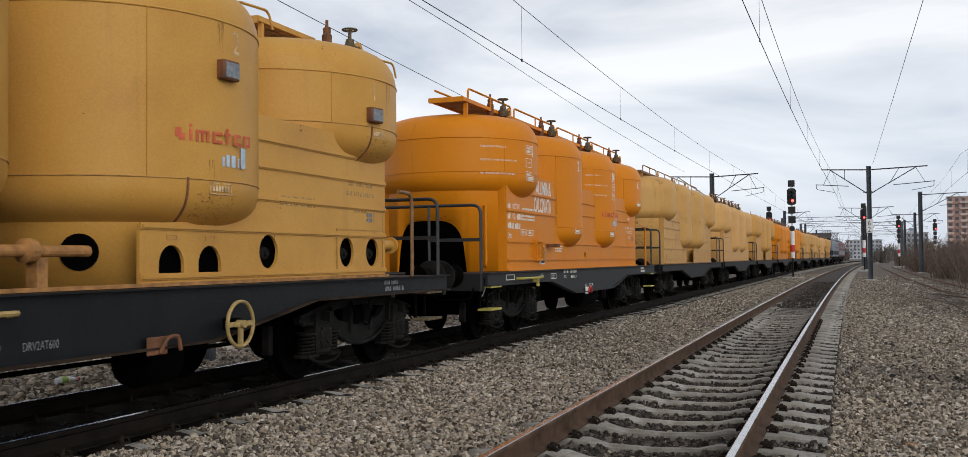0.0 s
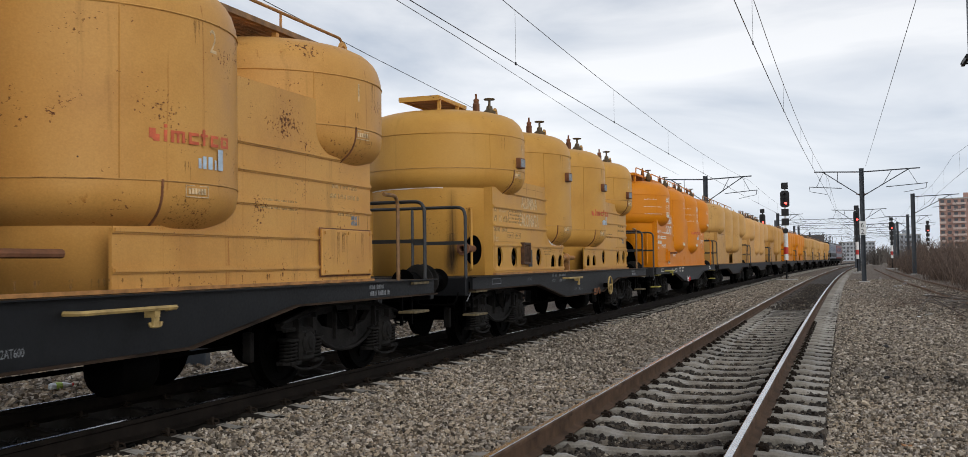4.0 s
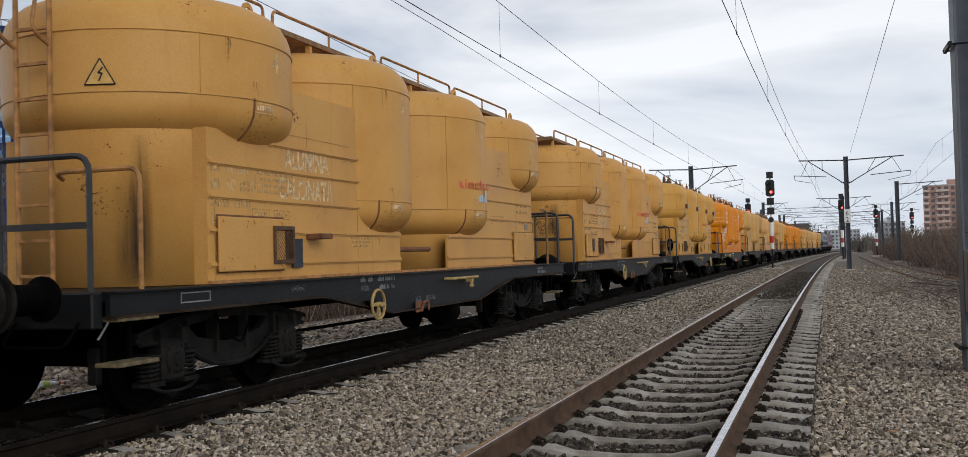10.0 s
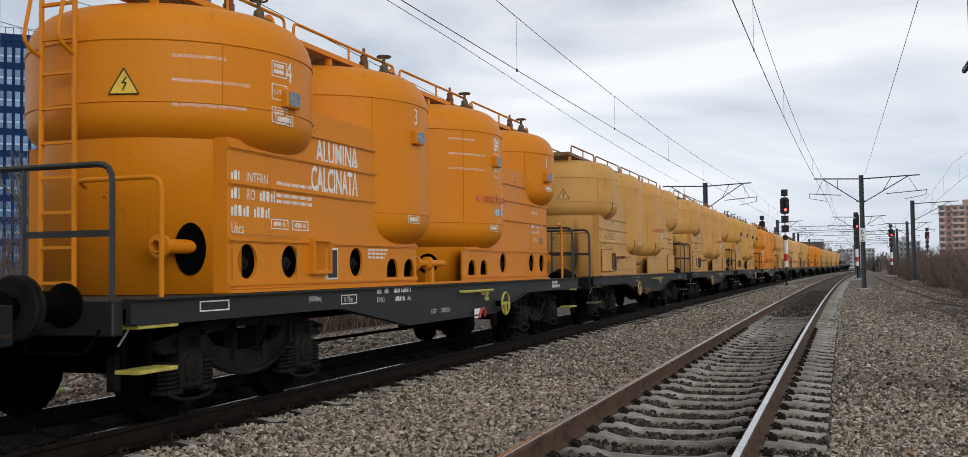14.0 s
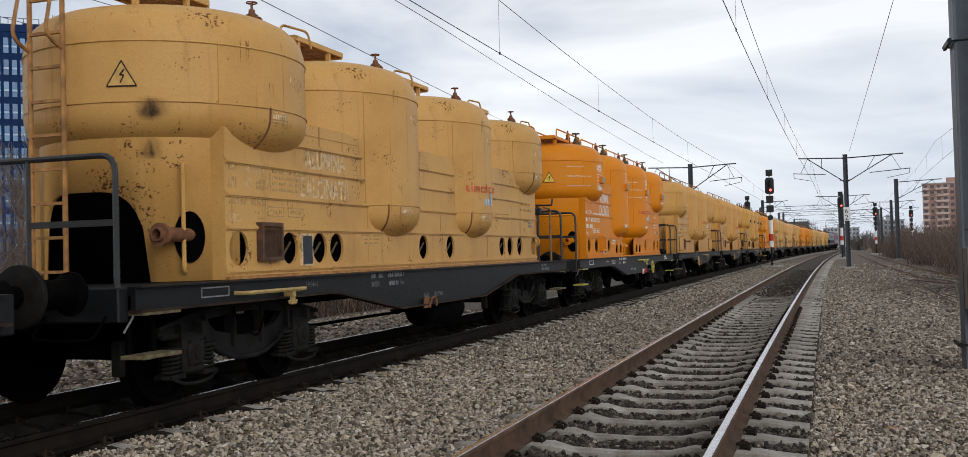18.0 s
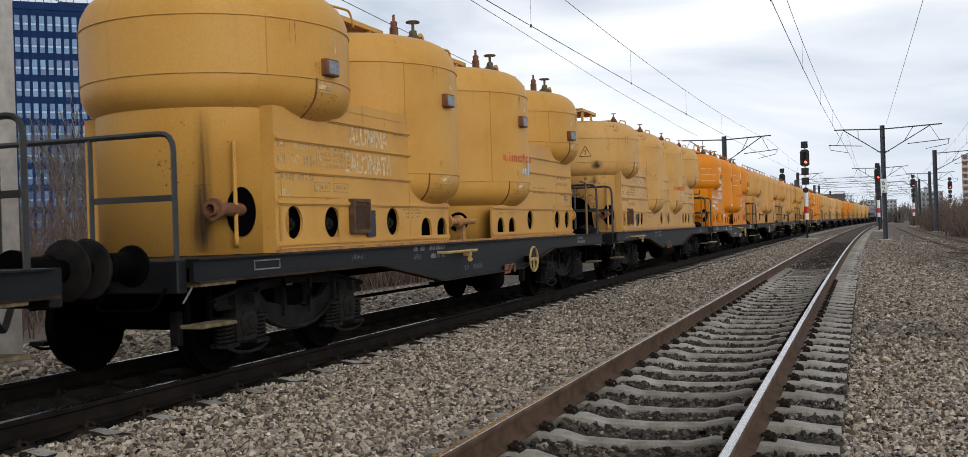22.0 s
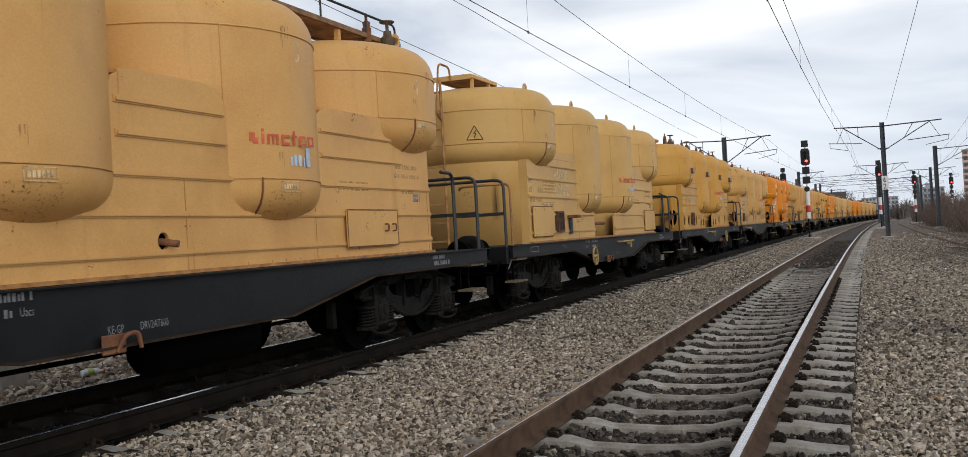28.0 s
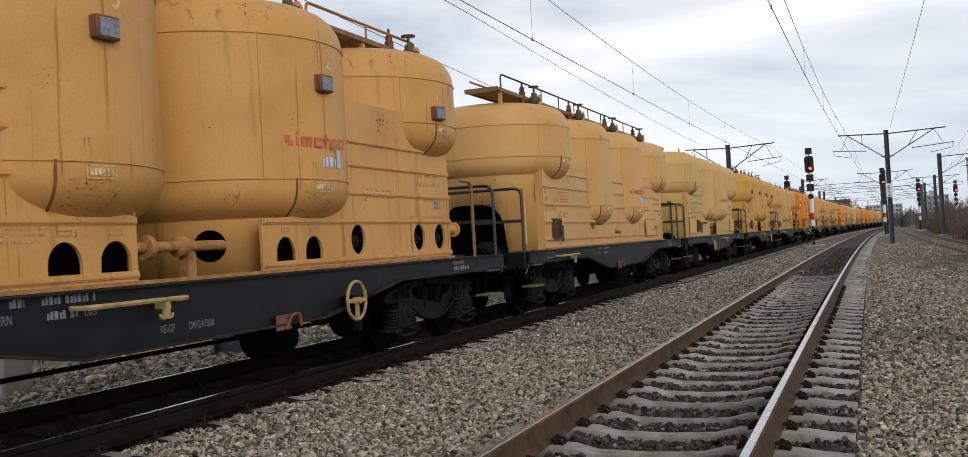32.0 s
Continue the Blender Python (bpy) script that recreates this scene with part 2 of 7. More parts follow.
# greasy iron, its colour sunk further to hold the shade under the wagons
BLACK = plain("shaded_greasy_iron", (0.0014, 0.0013, 0.0012), 0.7, 0.0, 0.4, 4, 0.4, 0.006)
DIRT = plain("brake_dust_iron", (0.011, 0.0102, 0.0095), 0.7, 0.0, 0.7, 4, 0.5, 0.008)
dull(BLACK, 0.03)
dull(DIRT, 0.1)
dull(FRAME, 0.22)
RAILING = plain("railing_black", (0.02, 0.021, 0.022), 0.5, 0.0, 0.3, 8)
RUST = plain("rust", (0.16, 0.065, 0.028), 0.85, 0.0, 0.45, 7, 0.4, 0.004)
GRATE = plain("rusty_grating", (0.28, 0.12, 0.035), 0.8, 0.0, 0.4, 6, 0.4)
STEP = plain("flaking_step_paint", (0.12, 0.092, 0.045), 0.8, 0.0, 0.6, 14)
YELLOW = plain("step_yellow", (0.42, 0.36, 0.07), 0.6, 0.0, 0.35, 9)
WHITE = plain("stencil_white", (0.74, 0.72, 0.66), 0.7, 0.0, 0.2, 12, 0.05)
FADED = plain("stencil_faded", (0.61, 0.45, 0.25), 0.75, 0.0, 0.28, 12, 0.05)
REDINK = plain("stencil_red", (0.55, 0.11, 0.045), 0.7, 0.0, 0.25, 12, 0.05)
BLUEINK = plain("stencil_blue", (0.42, 0.52, 0.62), 0.7, 0.0, 0.25, 12, 0.05)
STEELPLATE = plain("label_plate", (0.22, 0.24, 0.26), 0.45, 0.4, 0.35, 30)
BLUEPLATE = dull(plain("slate_patch", (0.035, 0.042, 0.05), 0.6, 0.0, 0.15, 8), 0.2)
BRONZE = plain("tarnished_bronze", (0.10, 0.07, 0.035), 0.6, 0.3, 0.4, 12)
TAN = plain("worn_tan_lever", (0.36, 0.25, 0.09), 0.65, 0.0, 0.35, 10)
FAINT = plain("lettering_grey", (0.17, 0.18, 0.19), 0.7, 0.0, 0.4, 20, 0.05)
# flat black that stands for the darkness inside openings
HOLE_SHADE = dull(plain("hole_shade", (0.002, 0.002, 0.002), 1.0, 0.0, 0.1, 4, 0.0), 0.0)
RUN = plain("rust_run", (0.20, 0.095, 0.03), 0.85, 0.0, 0.4, 9, 0.1)
SOOT = plain("soot_run", (0.085, 0.048, 0.022), 0.9, 0.0, 0.5, 5, 0.1)
BAR = plain("worn_rail_tube", (0.2, 0.105, 0.038), 0.6, 0.0, 0.4, 9)
def patchy(m, scale, lo, hi):
    """Lets the paint below show through a thin stain."""
    n, l = m.node_tree.nodes, m.node_tree.links
    t, _ = noise_node(n, l, scale, 4, 0.7)
    a = ramp_node(n, l, t.outputs["Fac"], [(lo, (0, 0, 0)), (hi, (1, 1, 1))])
    l.new(a.outputs["Color"], n["Principled BSDF"].inputs["Alpha"])
    return m


def streak_mat():
    """Soot washed down a wall: dense in the middle, thinning out to its edges and its foot."""
    m, n, l, b = node_mat("soot_streak")
    co = n.new("ShaderNodeTexCoord")
    sep = n.new("ShaderNodeSeparateXYZ")
    l.new(co.outputs["Object"], sep.inputs["Vector"])
    side = n.new("ShaderNodeMath")
    side.operation = "ABSOLUTE"
    l.new(sep.outputs["Y"], side.inputs[0])
    wide = ramp_node(n, l, side.outputs["Value"], [(0.0, (0.85,) * 3), (0.3, (0.55,) * 3), (1.0, (0, 0, 0))])
    drop = n.new("ShaderNodeMath")
    drop.operation = "MULTIPLY"
    drop.inputs[1].default_value = -1.0
    l.new(sep.outputs["Z"], drop.inputs[0])
    tall = ramp_node(n, l, drop.outputs["Value"], [(0.0, (0.15,) * 3), (0.25, (0.6,) * 3), (0.75, (1, 1, 1)), (1.0, (0.25,) * 3)])
    t, _ = noise_node(n, l, 2.2, 6, 0.7, stretch=(1, 1.6, 0.7))
    grit = ramp_node(n, l, t.outputs["Fac"], [(0.3, (0.25,) * 3), (0.62, (1, 1, 1))])
    a = mix_node(n, l, 1.0, wide.outputs["Color"], tall.outputs["Color"], "MULTIPLY")
    l.new(mix_node(n, l, 1.0, a, grit.outputs["Color"], "MULTIPLY"), b.inputs["Alpha"])
    b.inputs["Base Color"].default_value, b.inputs["Roughness"].default_value = (0.035, 0.02, 0.01, 1), 0.9
    return m


STREAK = streak_mat()
SPECK = patchy(plain("soot_specks", (0.06, 0.03, 0.015), 0.9, 0.0, 0.4, 8, 0.1), 34, 0.57, 0.7)
patchy(RUN, 30, 0.32, 0.75)
patchy(SOOT, 5, 0.25, 1.0)
patchy(FADED, 16, 0.28, 0.5)
GHOST = plain("ghost_of_a_stencil", (0.60, 0.40, 0.17), 0.75, 0.0, 0.25, 12, 0.05)
patchy(GHOST, 20, 0.36, 0.66)
EDGE = dull(plain("rust_stained_flange", (0.03, 0.019, 0.012), 0.8, 0.0, 0.6, 3, 0.3), 0.15)
RUBBED = plain("rubbed_rail_paint", (0.33, 0.155, 0.045), 0.65, 0.0, 0.45, 9, 0.2)
VENT = plain("sooty_vent", (0.075, 0.038, 0.02), 0.85, 0.0, 0.5, 14, 0.3)
PALESIGN = plain("faded_sign_yellow", (0.56, 0.34, 0.1), 0.7, 0.0, 0.2, 10, 0.05)
POWDER = plain("caked_powder", (0.7, 0.68, 0.62), 0.9, 0.0, 0.2, 15, 0.3)
WARN = plain("warning_yellow", (0.75, 0.5, 0.06), 0.6, 0.0, 0.15, 8)
INK = plain("ink_black", (0.009, 0.009, 0.0095), 0.6, 0.0, 0.1, 8)
RAILHEAD = plain("polished_rail", (0.47, 0.475, 0.49), 0.22, 1.0, 0.15, 3, 0.05)
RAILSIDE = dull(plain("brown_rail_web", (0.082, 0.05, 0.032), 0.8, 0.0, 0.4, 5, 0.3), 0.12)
# oily web, with the shade beside the train put into its colour
RAILDARK = dull(plain("oily_shaded_rail_web", (0.0115, 0.0088, 0.007), 0.75, 0.0, 0.4, 5, 0.3), 0.08)
CLIP = dull(plain("rusty_black_clip", (0.026, 0.019, 0.014), 0.85, 0.0, 0.5, 12, 0.3), 0.1)
MAST = plain("mast_blue_grey", (0.085, 0.10, 0.12), 0.55, 0.1, 0.25, 2, 0.15)
WIRE = plain("wire", (0.05, 0.05, 0.055), 0.5, 0.5, 0.1, 3)
SIGNAL = plain("signal_black", (0.012, 0.012, 0.013), 0.6, 0.0, 0.2, 6)
SIGNWHITE = plain("sign_white", (0.72, 0.73, 0.72), 0.5, 0.0, 0.1, 6)
SIGNRED = plain("sign_red", (0.5, 0.03, 0.025), 0.5, 0.0, 0.15, 6)
CONCRETE = plain("weathered_concrete", (0.40, 0.39, 0.37), 0.85, 0.0, 0.2, 5, 0.4, 0.006)


def glow(name, color, strength):
    m, n, l, b = node_mat(name)
    b.inputs["Base Color"].default_value = (*color, 1)
    b.inputs["Emission Color"].default_value, b.inputs["Emission Strength"].default_value = (*color, 1), strength
    return m


REDLAMP = glow("red_lamp", (1.0, 0.05, 0.04), 9.0)


def island_mat(name, stops, rough, grain_scale, spread=0.0):
    """Stones and twigs: each piece its own tone."""
    m, n, l, b = node_mat(name)
    geo = n.new("ShaderNodeNewGeometry")
    r = ramp_node(n, l, geo.outputs["Random Per Island"], stops)
    g, _ = noise_node(n, l, grain_scale, 3)
    l.new(mix_node(n, l, 0.55, r.outputs["Color"], g.outputs["Fac"], "OVERLAY"), b.inputs["Base Color"])
    b.inputs["Roughness"].default_value = rough
    bump_node(n, l, b, g.outputs["Fac"], 0.3, 0.004)
    return m


STONE = island_mat("ballast_stone", [(0.0, (0.0321, 0.0257, 0.0193)), (0.22, (0.15, 0.116, 0.0803)), (0.4, (0.23, 0.201, 0.171)), (0.58, (0.332, 0.257, 0.171)), (0.76, (0.396, 0.353, 0.3)), (0.9, (0.449, 0.369, 0.268)), (1.0, (0.621, 0.556, 0.482))], 0.92, 30)
# stones from 12 m on: mostly darker tones than the near ones
MIDSTONE = island_mat("darker_stone", [(0.0, (0.0346, 0.027, 0.0205)), (0.3, (0.162, 0.13, 0.095)), (0.55, (0.254, 0.222, 0.186)), (0.8, (0.346, 0.284, 0.207)), (1.0, (0.562, 0.502, 0.421))], 0.92, 30)
DARKSTONE = island_mat("rust_stained_stone", [(0.0, (0.012, 0.009, 0.007)), (0.6, (0.045, 0.035, 0.026)), (0.92, (0.11, 0.09, 0.068)), (1.0, (0.3, 0.26, 0.2))], 0.92, 30)
TWIG = island_mat("dry_twigs", [(0.0, (0.06, 0.038, 0.028)), (0.6, (0.115, 0.074, 0.054)), (1.0, (0.22, 0.155, 0.11))], 0.9, 20)
BARK = island_mat("bare_branches", [(0.0, (0.085, 0.07, 0.06)), (1.0, (0.17, 0.145, 0.125))], 0.9, 12)


def sleeper_mat():
    m, n, l, b = node_mat("sleeper_concrete")
    info = n.new("ShaderNodeObjectInfo")
    tone = ramp_node(n, l, info.outputs["Random"], [(0.0, (0.27, 0.255, 0.23)), (1.0, (0.42, 0.398, 0.36))])
    big, _ = noise_node(n, l, 5, 5)
    fine, _ = noise_node(n, l, 55, 3)
    st = ramp_node(n, l, big.outputs["Fac"], [(0.3, (0.42, 0.38, 0.33)), (0.46, (0.8, 0.77, 0.72)), (0.62, (1, 1, 1))])
    c = mix_node(n, l, 1.0, tone.outputs["Color"], st.outputs["Color"], "MULTIPLY")
    l.new(mix_node(n, l, 0.35, c, fine.outputs["Fac"], "OVERLAY"), b.inputs["Base Color"])
    b.inputs["Roughness"].default_value = 0.9
    bump_node(n, l, b, fine.outputs["Fac"], 0.4, 0.006)
    return m


SLEEPER = sleeper_mat()
# oil stains, sunk nearer black to carry the shade under the train
OILED_SHADE = dull(plain("oily_shaded_sleeper", (0.024, 0.021, 0.018), 0.8, 0.0, 0.4, 5, 0.4), 0.1)
OILBED_SHADE = island_mat("oily_shaded_ballast", [(0.0, (0.003, 0.0026, 0.0023)), (0.7, (0.009, 0.0078, 0.0066)), (1.0, (0.03, 0.026, 0.022))], 0.85, 25)


def ground_mat():
    m, n, l, b = node_mat("ballast_bed")
    vor = n.new("ShaderNodeTexVoronoi")
    co = n.new("ShaderNodeTexCoord")
    vor.inputs["Scale"].default_value = 28.0
    l.new(co.outputs["Object"], vor.inputs["Vector"])
    tone = ramp_node(n, l, vor.outputs["Color"], [(0.0, (0.0594, 0.0475, 0.0378)), (0.5, (0.178, 0.145, 0.114)), (1.0, (0.378, 0.324, 0.265))])
    # shade in the gaps between stones, multiplied into the colour
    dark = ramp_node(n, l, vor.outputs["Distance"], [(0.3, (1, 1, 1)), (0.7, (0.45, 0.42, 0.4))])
    big, _ = noise_node(n, l, 0.35, 6)
    patch = ramp_node(n, l, big.outputs["Fac"], [(0.35, (0.8, 0.74, 0.68)), (0.65, (1.05, 1.03, 1.0))])
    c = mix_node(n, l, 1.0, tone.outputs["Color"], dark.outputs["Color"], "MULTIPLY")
    l.new(mix_node(n, l, 1.0, c, patch.outputs["Color"], "MULTIPLY"), b.inputs["Base Color"])
    b.inputs["Roughness"].default_value = 0.95
    bump_node(n, l, b, vor.outputs["Distance"], -0.8, 0.03)
    return m


GROUND = ground_mat()


# ---- mesh helpers ----
MESHES = {}
SMALL_PRINT = ("brand_mark", "frame_number", "inspection_text", "stencil", "panel_label", "frame_label", "volume_mark", "rust_run", "soot_run")


def mesh_of(bm, name):
    me = bpy.data.meshes.new(name)
    bm.to_mesh(me)
    bm.free()
    return me


def part(name, bm, material, parent=None, label="", m=None):
    """Links a bmesh, or a mesh built before, as one mesh object under a thing or a part."""
    me = bm if isinstance(bm, bpy.types.Mesh) else mesh_of(bm, name)
    if not me.materials:
        me.materials.append(material)
    ob = new(name, me)
    ob.material_slots[0].link = "OBJECT"
    ob.material_slots[0].material = material
    ob.parent = parent
    if m is not None:
        ob.matrix_basis = m
    if label:
        ob["label"] = label
    if name in SMALL_PRINT:
        ob["kind"] = "stuff"
    return ob


def shared(key, build, *args):
    """The mesh of that key, built at its first use."""
    if key not in MESHES:
        MESHES[key] = mesh_of(build(*args), key.split(":")[0])
    return MESHES[key]


def thing(name, label, category, group="", kind="", m=None):
    ob = new(name)
    ob.empty_display_size = 0.3
    if m is not None:
        ob.matrix_basis = m
    return tagged(ob, label, category, group, kind)


def add_box(bm, x0, x1, y0, y1, z0, z1, bevel=0.0):
    v = [bm.verts.new((x, y, z)) for x in (x0, x1) for y in (y0, y1) for z in (z0, z1)]
    f = [bm.faces.new([v[i] for i in q]) for q in ((0, 1, 3, 2), (4, 6, 7, 5), (0, 4, 5, 1), (2, 3, 7, 6), (0, 2, 6, 4), (1, 5, 7, 3))]
    if bevel:
        e = list({e for q in f for e in q.edges})
        bmesh.ops.bevel(bm, geom=e, offset=bevel, segments=1, affect="EDGES")
    return bm


def box(x0, x1, y0, y1, z0, z1, bevel=0.0):
    return add_box(bmesh.new(), x0, x1, y0, y1, z0, z1, bevel)


def add_tube(bm, pts, r, sides=8):
    """A round bar along points."""
    pts = [Vector(p) for p in pts]
    rings, up = [], Vector((0, 0, 1))
    for i, p in enumerate(pts):
        d = (pts[min(i + 1, len(pts) - 1)] - pts[max(i - 1, 0)]).normalized()
        a = d.cross(up)
        a = d.cross(Vector((1, 0, 0))) if a.length < 0.05 else a
        a.normalize()
        c = d.cross(a)
        rings.append([bm.verts.new(p + r * (math.cos(t) * a + math.sin(t) * c)) for t in [2 * math.pi * k / sides for k in range(sides)]])
        if i and rings[-2][0].co is not None:
            # keep the rings from twisting
            ref = rings[-2]
            best = min(range(sides), key=lambda s: sum((rings[-1][(k + s) % sides].co - ref[k].co).length for k in range(0, sides, 2)))
            rings[-1] = rings[-1][best:] + rings[-1][:best]
    for a, b in zip(rings, rings[1:]):
        for k in range(sides):
            bm.faces.new((a[k], a[(k + 1) % sides], b[(k + 1) % sides], b[k]))
    bm.faces.new(rings[0][::-1])
    bm.faces.new(rings[-1])
    return bm


def tube(pts, r, sides=8):
    bm = add_tube(bmesh.new(), pts, r, sides)
    bmesh.ops.recalc_face_normals(bm, faces=bm.faces)
    return bm


def soft_path(pts, r=0.12, n=4):
    """Points with their corners rounded."""
    pts = [Vector(p) for p in pts]
    out = [pts[0]]
    for a, b, c in zip(pts, pts[1:], pts[2:]):
        u, v = (a - b), (c - b)
        k = min(r, u.length * 0.45, v.length * 0.45)
        p, q = b + u.normalized() * k, b + v.normalized() * k
        for i in range(n + 1):
            t = i / n
            out.append((1 - t) ** 2 * p + 2 * t * (1 - t) * b + t * t * q)
    out.append(pts[-1])
    return out


def add_lathe(bm, profile, sides=48, axis="z", centre=(0, 0, 0)):
    """Turns (radius, height) points round an axis."""
    rings = []
    for r, h in profile:
        ring = []
        for k in range(sides if r > 1e-4 else 1):
            t = 2 * math.pi * k / sides
            a, b = r * math.cos(t), r * math.sin(t)
            p = {"z": (a, b, h), "y": (a, h, b), "x": (h, a, b)}[axis]
            ring.append(bm.verts.new(Vector(p) + Vector(centre)))
        rings.append(ring)
    for a, b in zip(rings, rings[1:]):
        n = max(len(a), len(b))
        for k in range(n):
            q = [a[k % len(a)], a[(k + 1) % len(a)], b[(k + 1) % len(b)], b[k % len(b)]]
            q = list(dict.fromkeys(q))
            if len(q) > 2:
                bm.faces.new(q)
    return bm


def lathe(profile, sides=48, axis="z", smooth=True, centre=(0, 0, 0)):
    bm = add_lathe(bmesh.new(), profile, sides, axis, centre)
    bmesh.ops.recalc_face_normals(bm, faces=bm.faces)
    if smooth:
        for f in bm.faces:
            f.smooth = True
    return bm


def prism(outline, x0, x1):
    """An outline in (y, z), carried from x0 to x1."""
    bm = bmesh.new()
    a = [bm.verts.new((x0, y, z)) for y, z in outline]
    b = [bm.verts.new((x1, y, z)) for y, z in outline]
    bm.faces.new(a)
    bm.faces.new(b[::-1])
    for i in range(len(a)):
        j = (i + 1) % len(a)
        bm.faces.new((a[i], b[i], b[j], a[j]))
    bmesh.ops.recalc_face_normals(bm, faces=bm.faces)
    return bm


def circle(y, z, ry, rz=None, n=20):
    rz = rz or ry
    return [(y + ry * math.cos(2 * math.pi * k / n), z + rz * math.sin(2 * math.pi * k / n)) for k in range(n)]


def arch(y, z0, w, h, n=12):
    """A door-like hole with a round head."""
    r = w / 2
    return [(y - r, z0), (y + r, z0)] + [(y + r * math.cos(math.pi * k / n), z0 + h - r + r * math.sin(math.pi * k / n)) for k in range(n + 1)]


def plate(outline, holes, x, thick):
    """A flat sheet in the plane of that x with holes right through."""
    bm = bmesh.new()
    edges = []
    for loop in [outline] + holes:
        v = [bm.verts.new((x, p[0], p[1])) for p in loop]
        edges += [bm.edges.new((v[i], v[(i + 1) % len(v)])) for i in range(len(v))]
    bmesh.ops.triangle_fill(bm, use_beauty=True, use_dissolve=False, edges=edges)
    for f in bm.faces:
        if f.normal.x < 0:
            f.normal_flip()
    face = list(bm.faces)
    ext = bmesh.ops.extrude_face_region(bm, geom=face)
    for v in ext["geom"]:
        if isinstance(v, bmesh.types.BMVert):
            v.co.x -= thick
    bmesh.ops.recalc_face_normals(bm, faces=bm.faces)
    return bm


def text_mesh(words, size, squeeze=1.0, bold=0.0):
    """Letters in the plane x = 0, facing +x, reading along +y, from the left foot."""
    key = f"lettering:{words}:{size}:{squeeze}:{bold}"
    if key not in MESHES:
        cu = bpy.data.curves.new("lettering", "FONT")
        cu.body, cu.size, cu.extrude = words, size, 0.0
        cu.resolution_u, cu.offset = 2, bold
        ob = bpy.data.objects.new("lettering", cu)
        scene.collection.objects.link(ob)
        me = bpy.data.meshes.new_from_object(ob.evaluated_get(bpy.context.evaluated_depsgraph_get()))
        bpy.data.objects.remove(ob)
        me.transform(Matrix(((0, 0, 1, 0), (squeeze, 0, 0, 0), (0, 1, 0, 0), (0, 0, 0, 1))))
        me.materials.clear()
        MESHES[key] = me
    return MESHES[key]


def bars(rows):
    """Unreadable writing: bars (y0, y1, z, height) in the plane x = 0."""
    bm = bmesh.new()
    for y0, y1, z, h in rows:
        y = y0
        k = 0
        while y < y1 - 0.01:
            w = min(h * (0.5 + 0.16 * ((k * 7) % 3)), y1 - y)
            add_box(bm, -0.001, 0.002, y, y + w * 0.62, z, z + h * (1.0 if k % 3 else 0.8))
            y += w
            k += 1
            if k % 6 == 5:
                y += h * 0.6
    return bm


def label_frame(w, h, t=0.012):
    bm = bmesh.new()
    for a in ((0, w, 0, t), (0, w, h - t, h), (0, t, t, h - t), (w - t, w, t, h - t)):
        add_box(bm, -0.001, 0.002, *a)
    return bm


# ---- the tank wagons ----
# local: x across (+x to the trackside path), y along the train (+y ahead), z from the rail head
TANK_Y = (-4.60, -1.53, 1.53, 4.60)
TANK_R, BODY_X, DECK = 1.39, 1.14, 1.075
SEAM_TOP, CROWN = 3.36, 3.85
FLOORS = (2.80, 1.975, 1.975, 2.80)     # where each tank's straight shell ends


def tank_profile(low):
    p = [(0.0, CROWN), (0.45, CROWN - 0.012), (0.8, CROWN - 0.045), (1.0, CROWN - 0.08), (1.14, CROWN - 0.12), (1.23, CROWN - 0.165), (1.305, CROWN - 0.235), (1.352, CROWN - 0.315), (1.379, CROWN - 0.40), (1.388, CROWN - 0.46)]
    p += [(TANK_R, SEAM_TOP), (TANK_R, SEAM_TOP - 0.1), (TANK_R, low + 0.1), (TANK_R, low)]
    p += [(1.389, low - 0.06), (1.383, low - 0.12), (1.366, low - 0.18), (1.336, low - 0.235), (1.292, low - 0.285), (1.235, low - 0.33), (1.14, low - 0.39), (1.02, low - 0.47), (0.85, low - 0.59), (0.55, low - 0.78)]
    return p


def tank_rib(low):
    a = -0.21 if low > 2.5 else -0.37
    pts = [(r * math.cos(a) + 0.002, r * math.sin(a), z) for r, z in tank_profile(low)[-11:-3]]
    return tube(pts, 0.012, 6)


def seam_ring(r):
    return tube([((TANK_R + 0.004) * math.cos(2 * math.pi * k / 56), (TANK_R + 0.004) * math.sin(2 * math.pi * k / 56), 0) for k in range(57)], r, 5)


def seam_strip(z0, z1):
    return tube([(TANK_R * math.cos(-0.62), TANK_R * math.sin(-0.62), z0), (TANK_R * math.cos(-0.62), TANK_R * math.sin(-0.62), z1)], 0.008, 5)


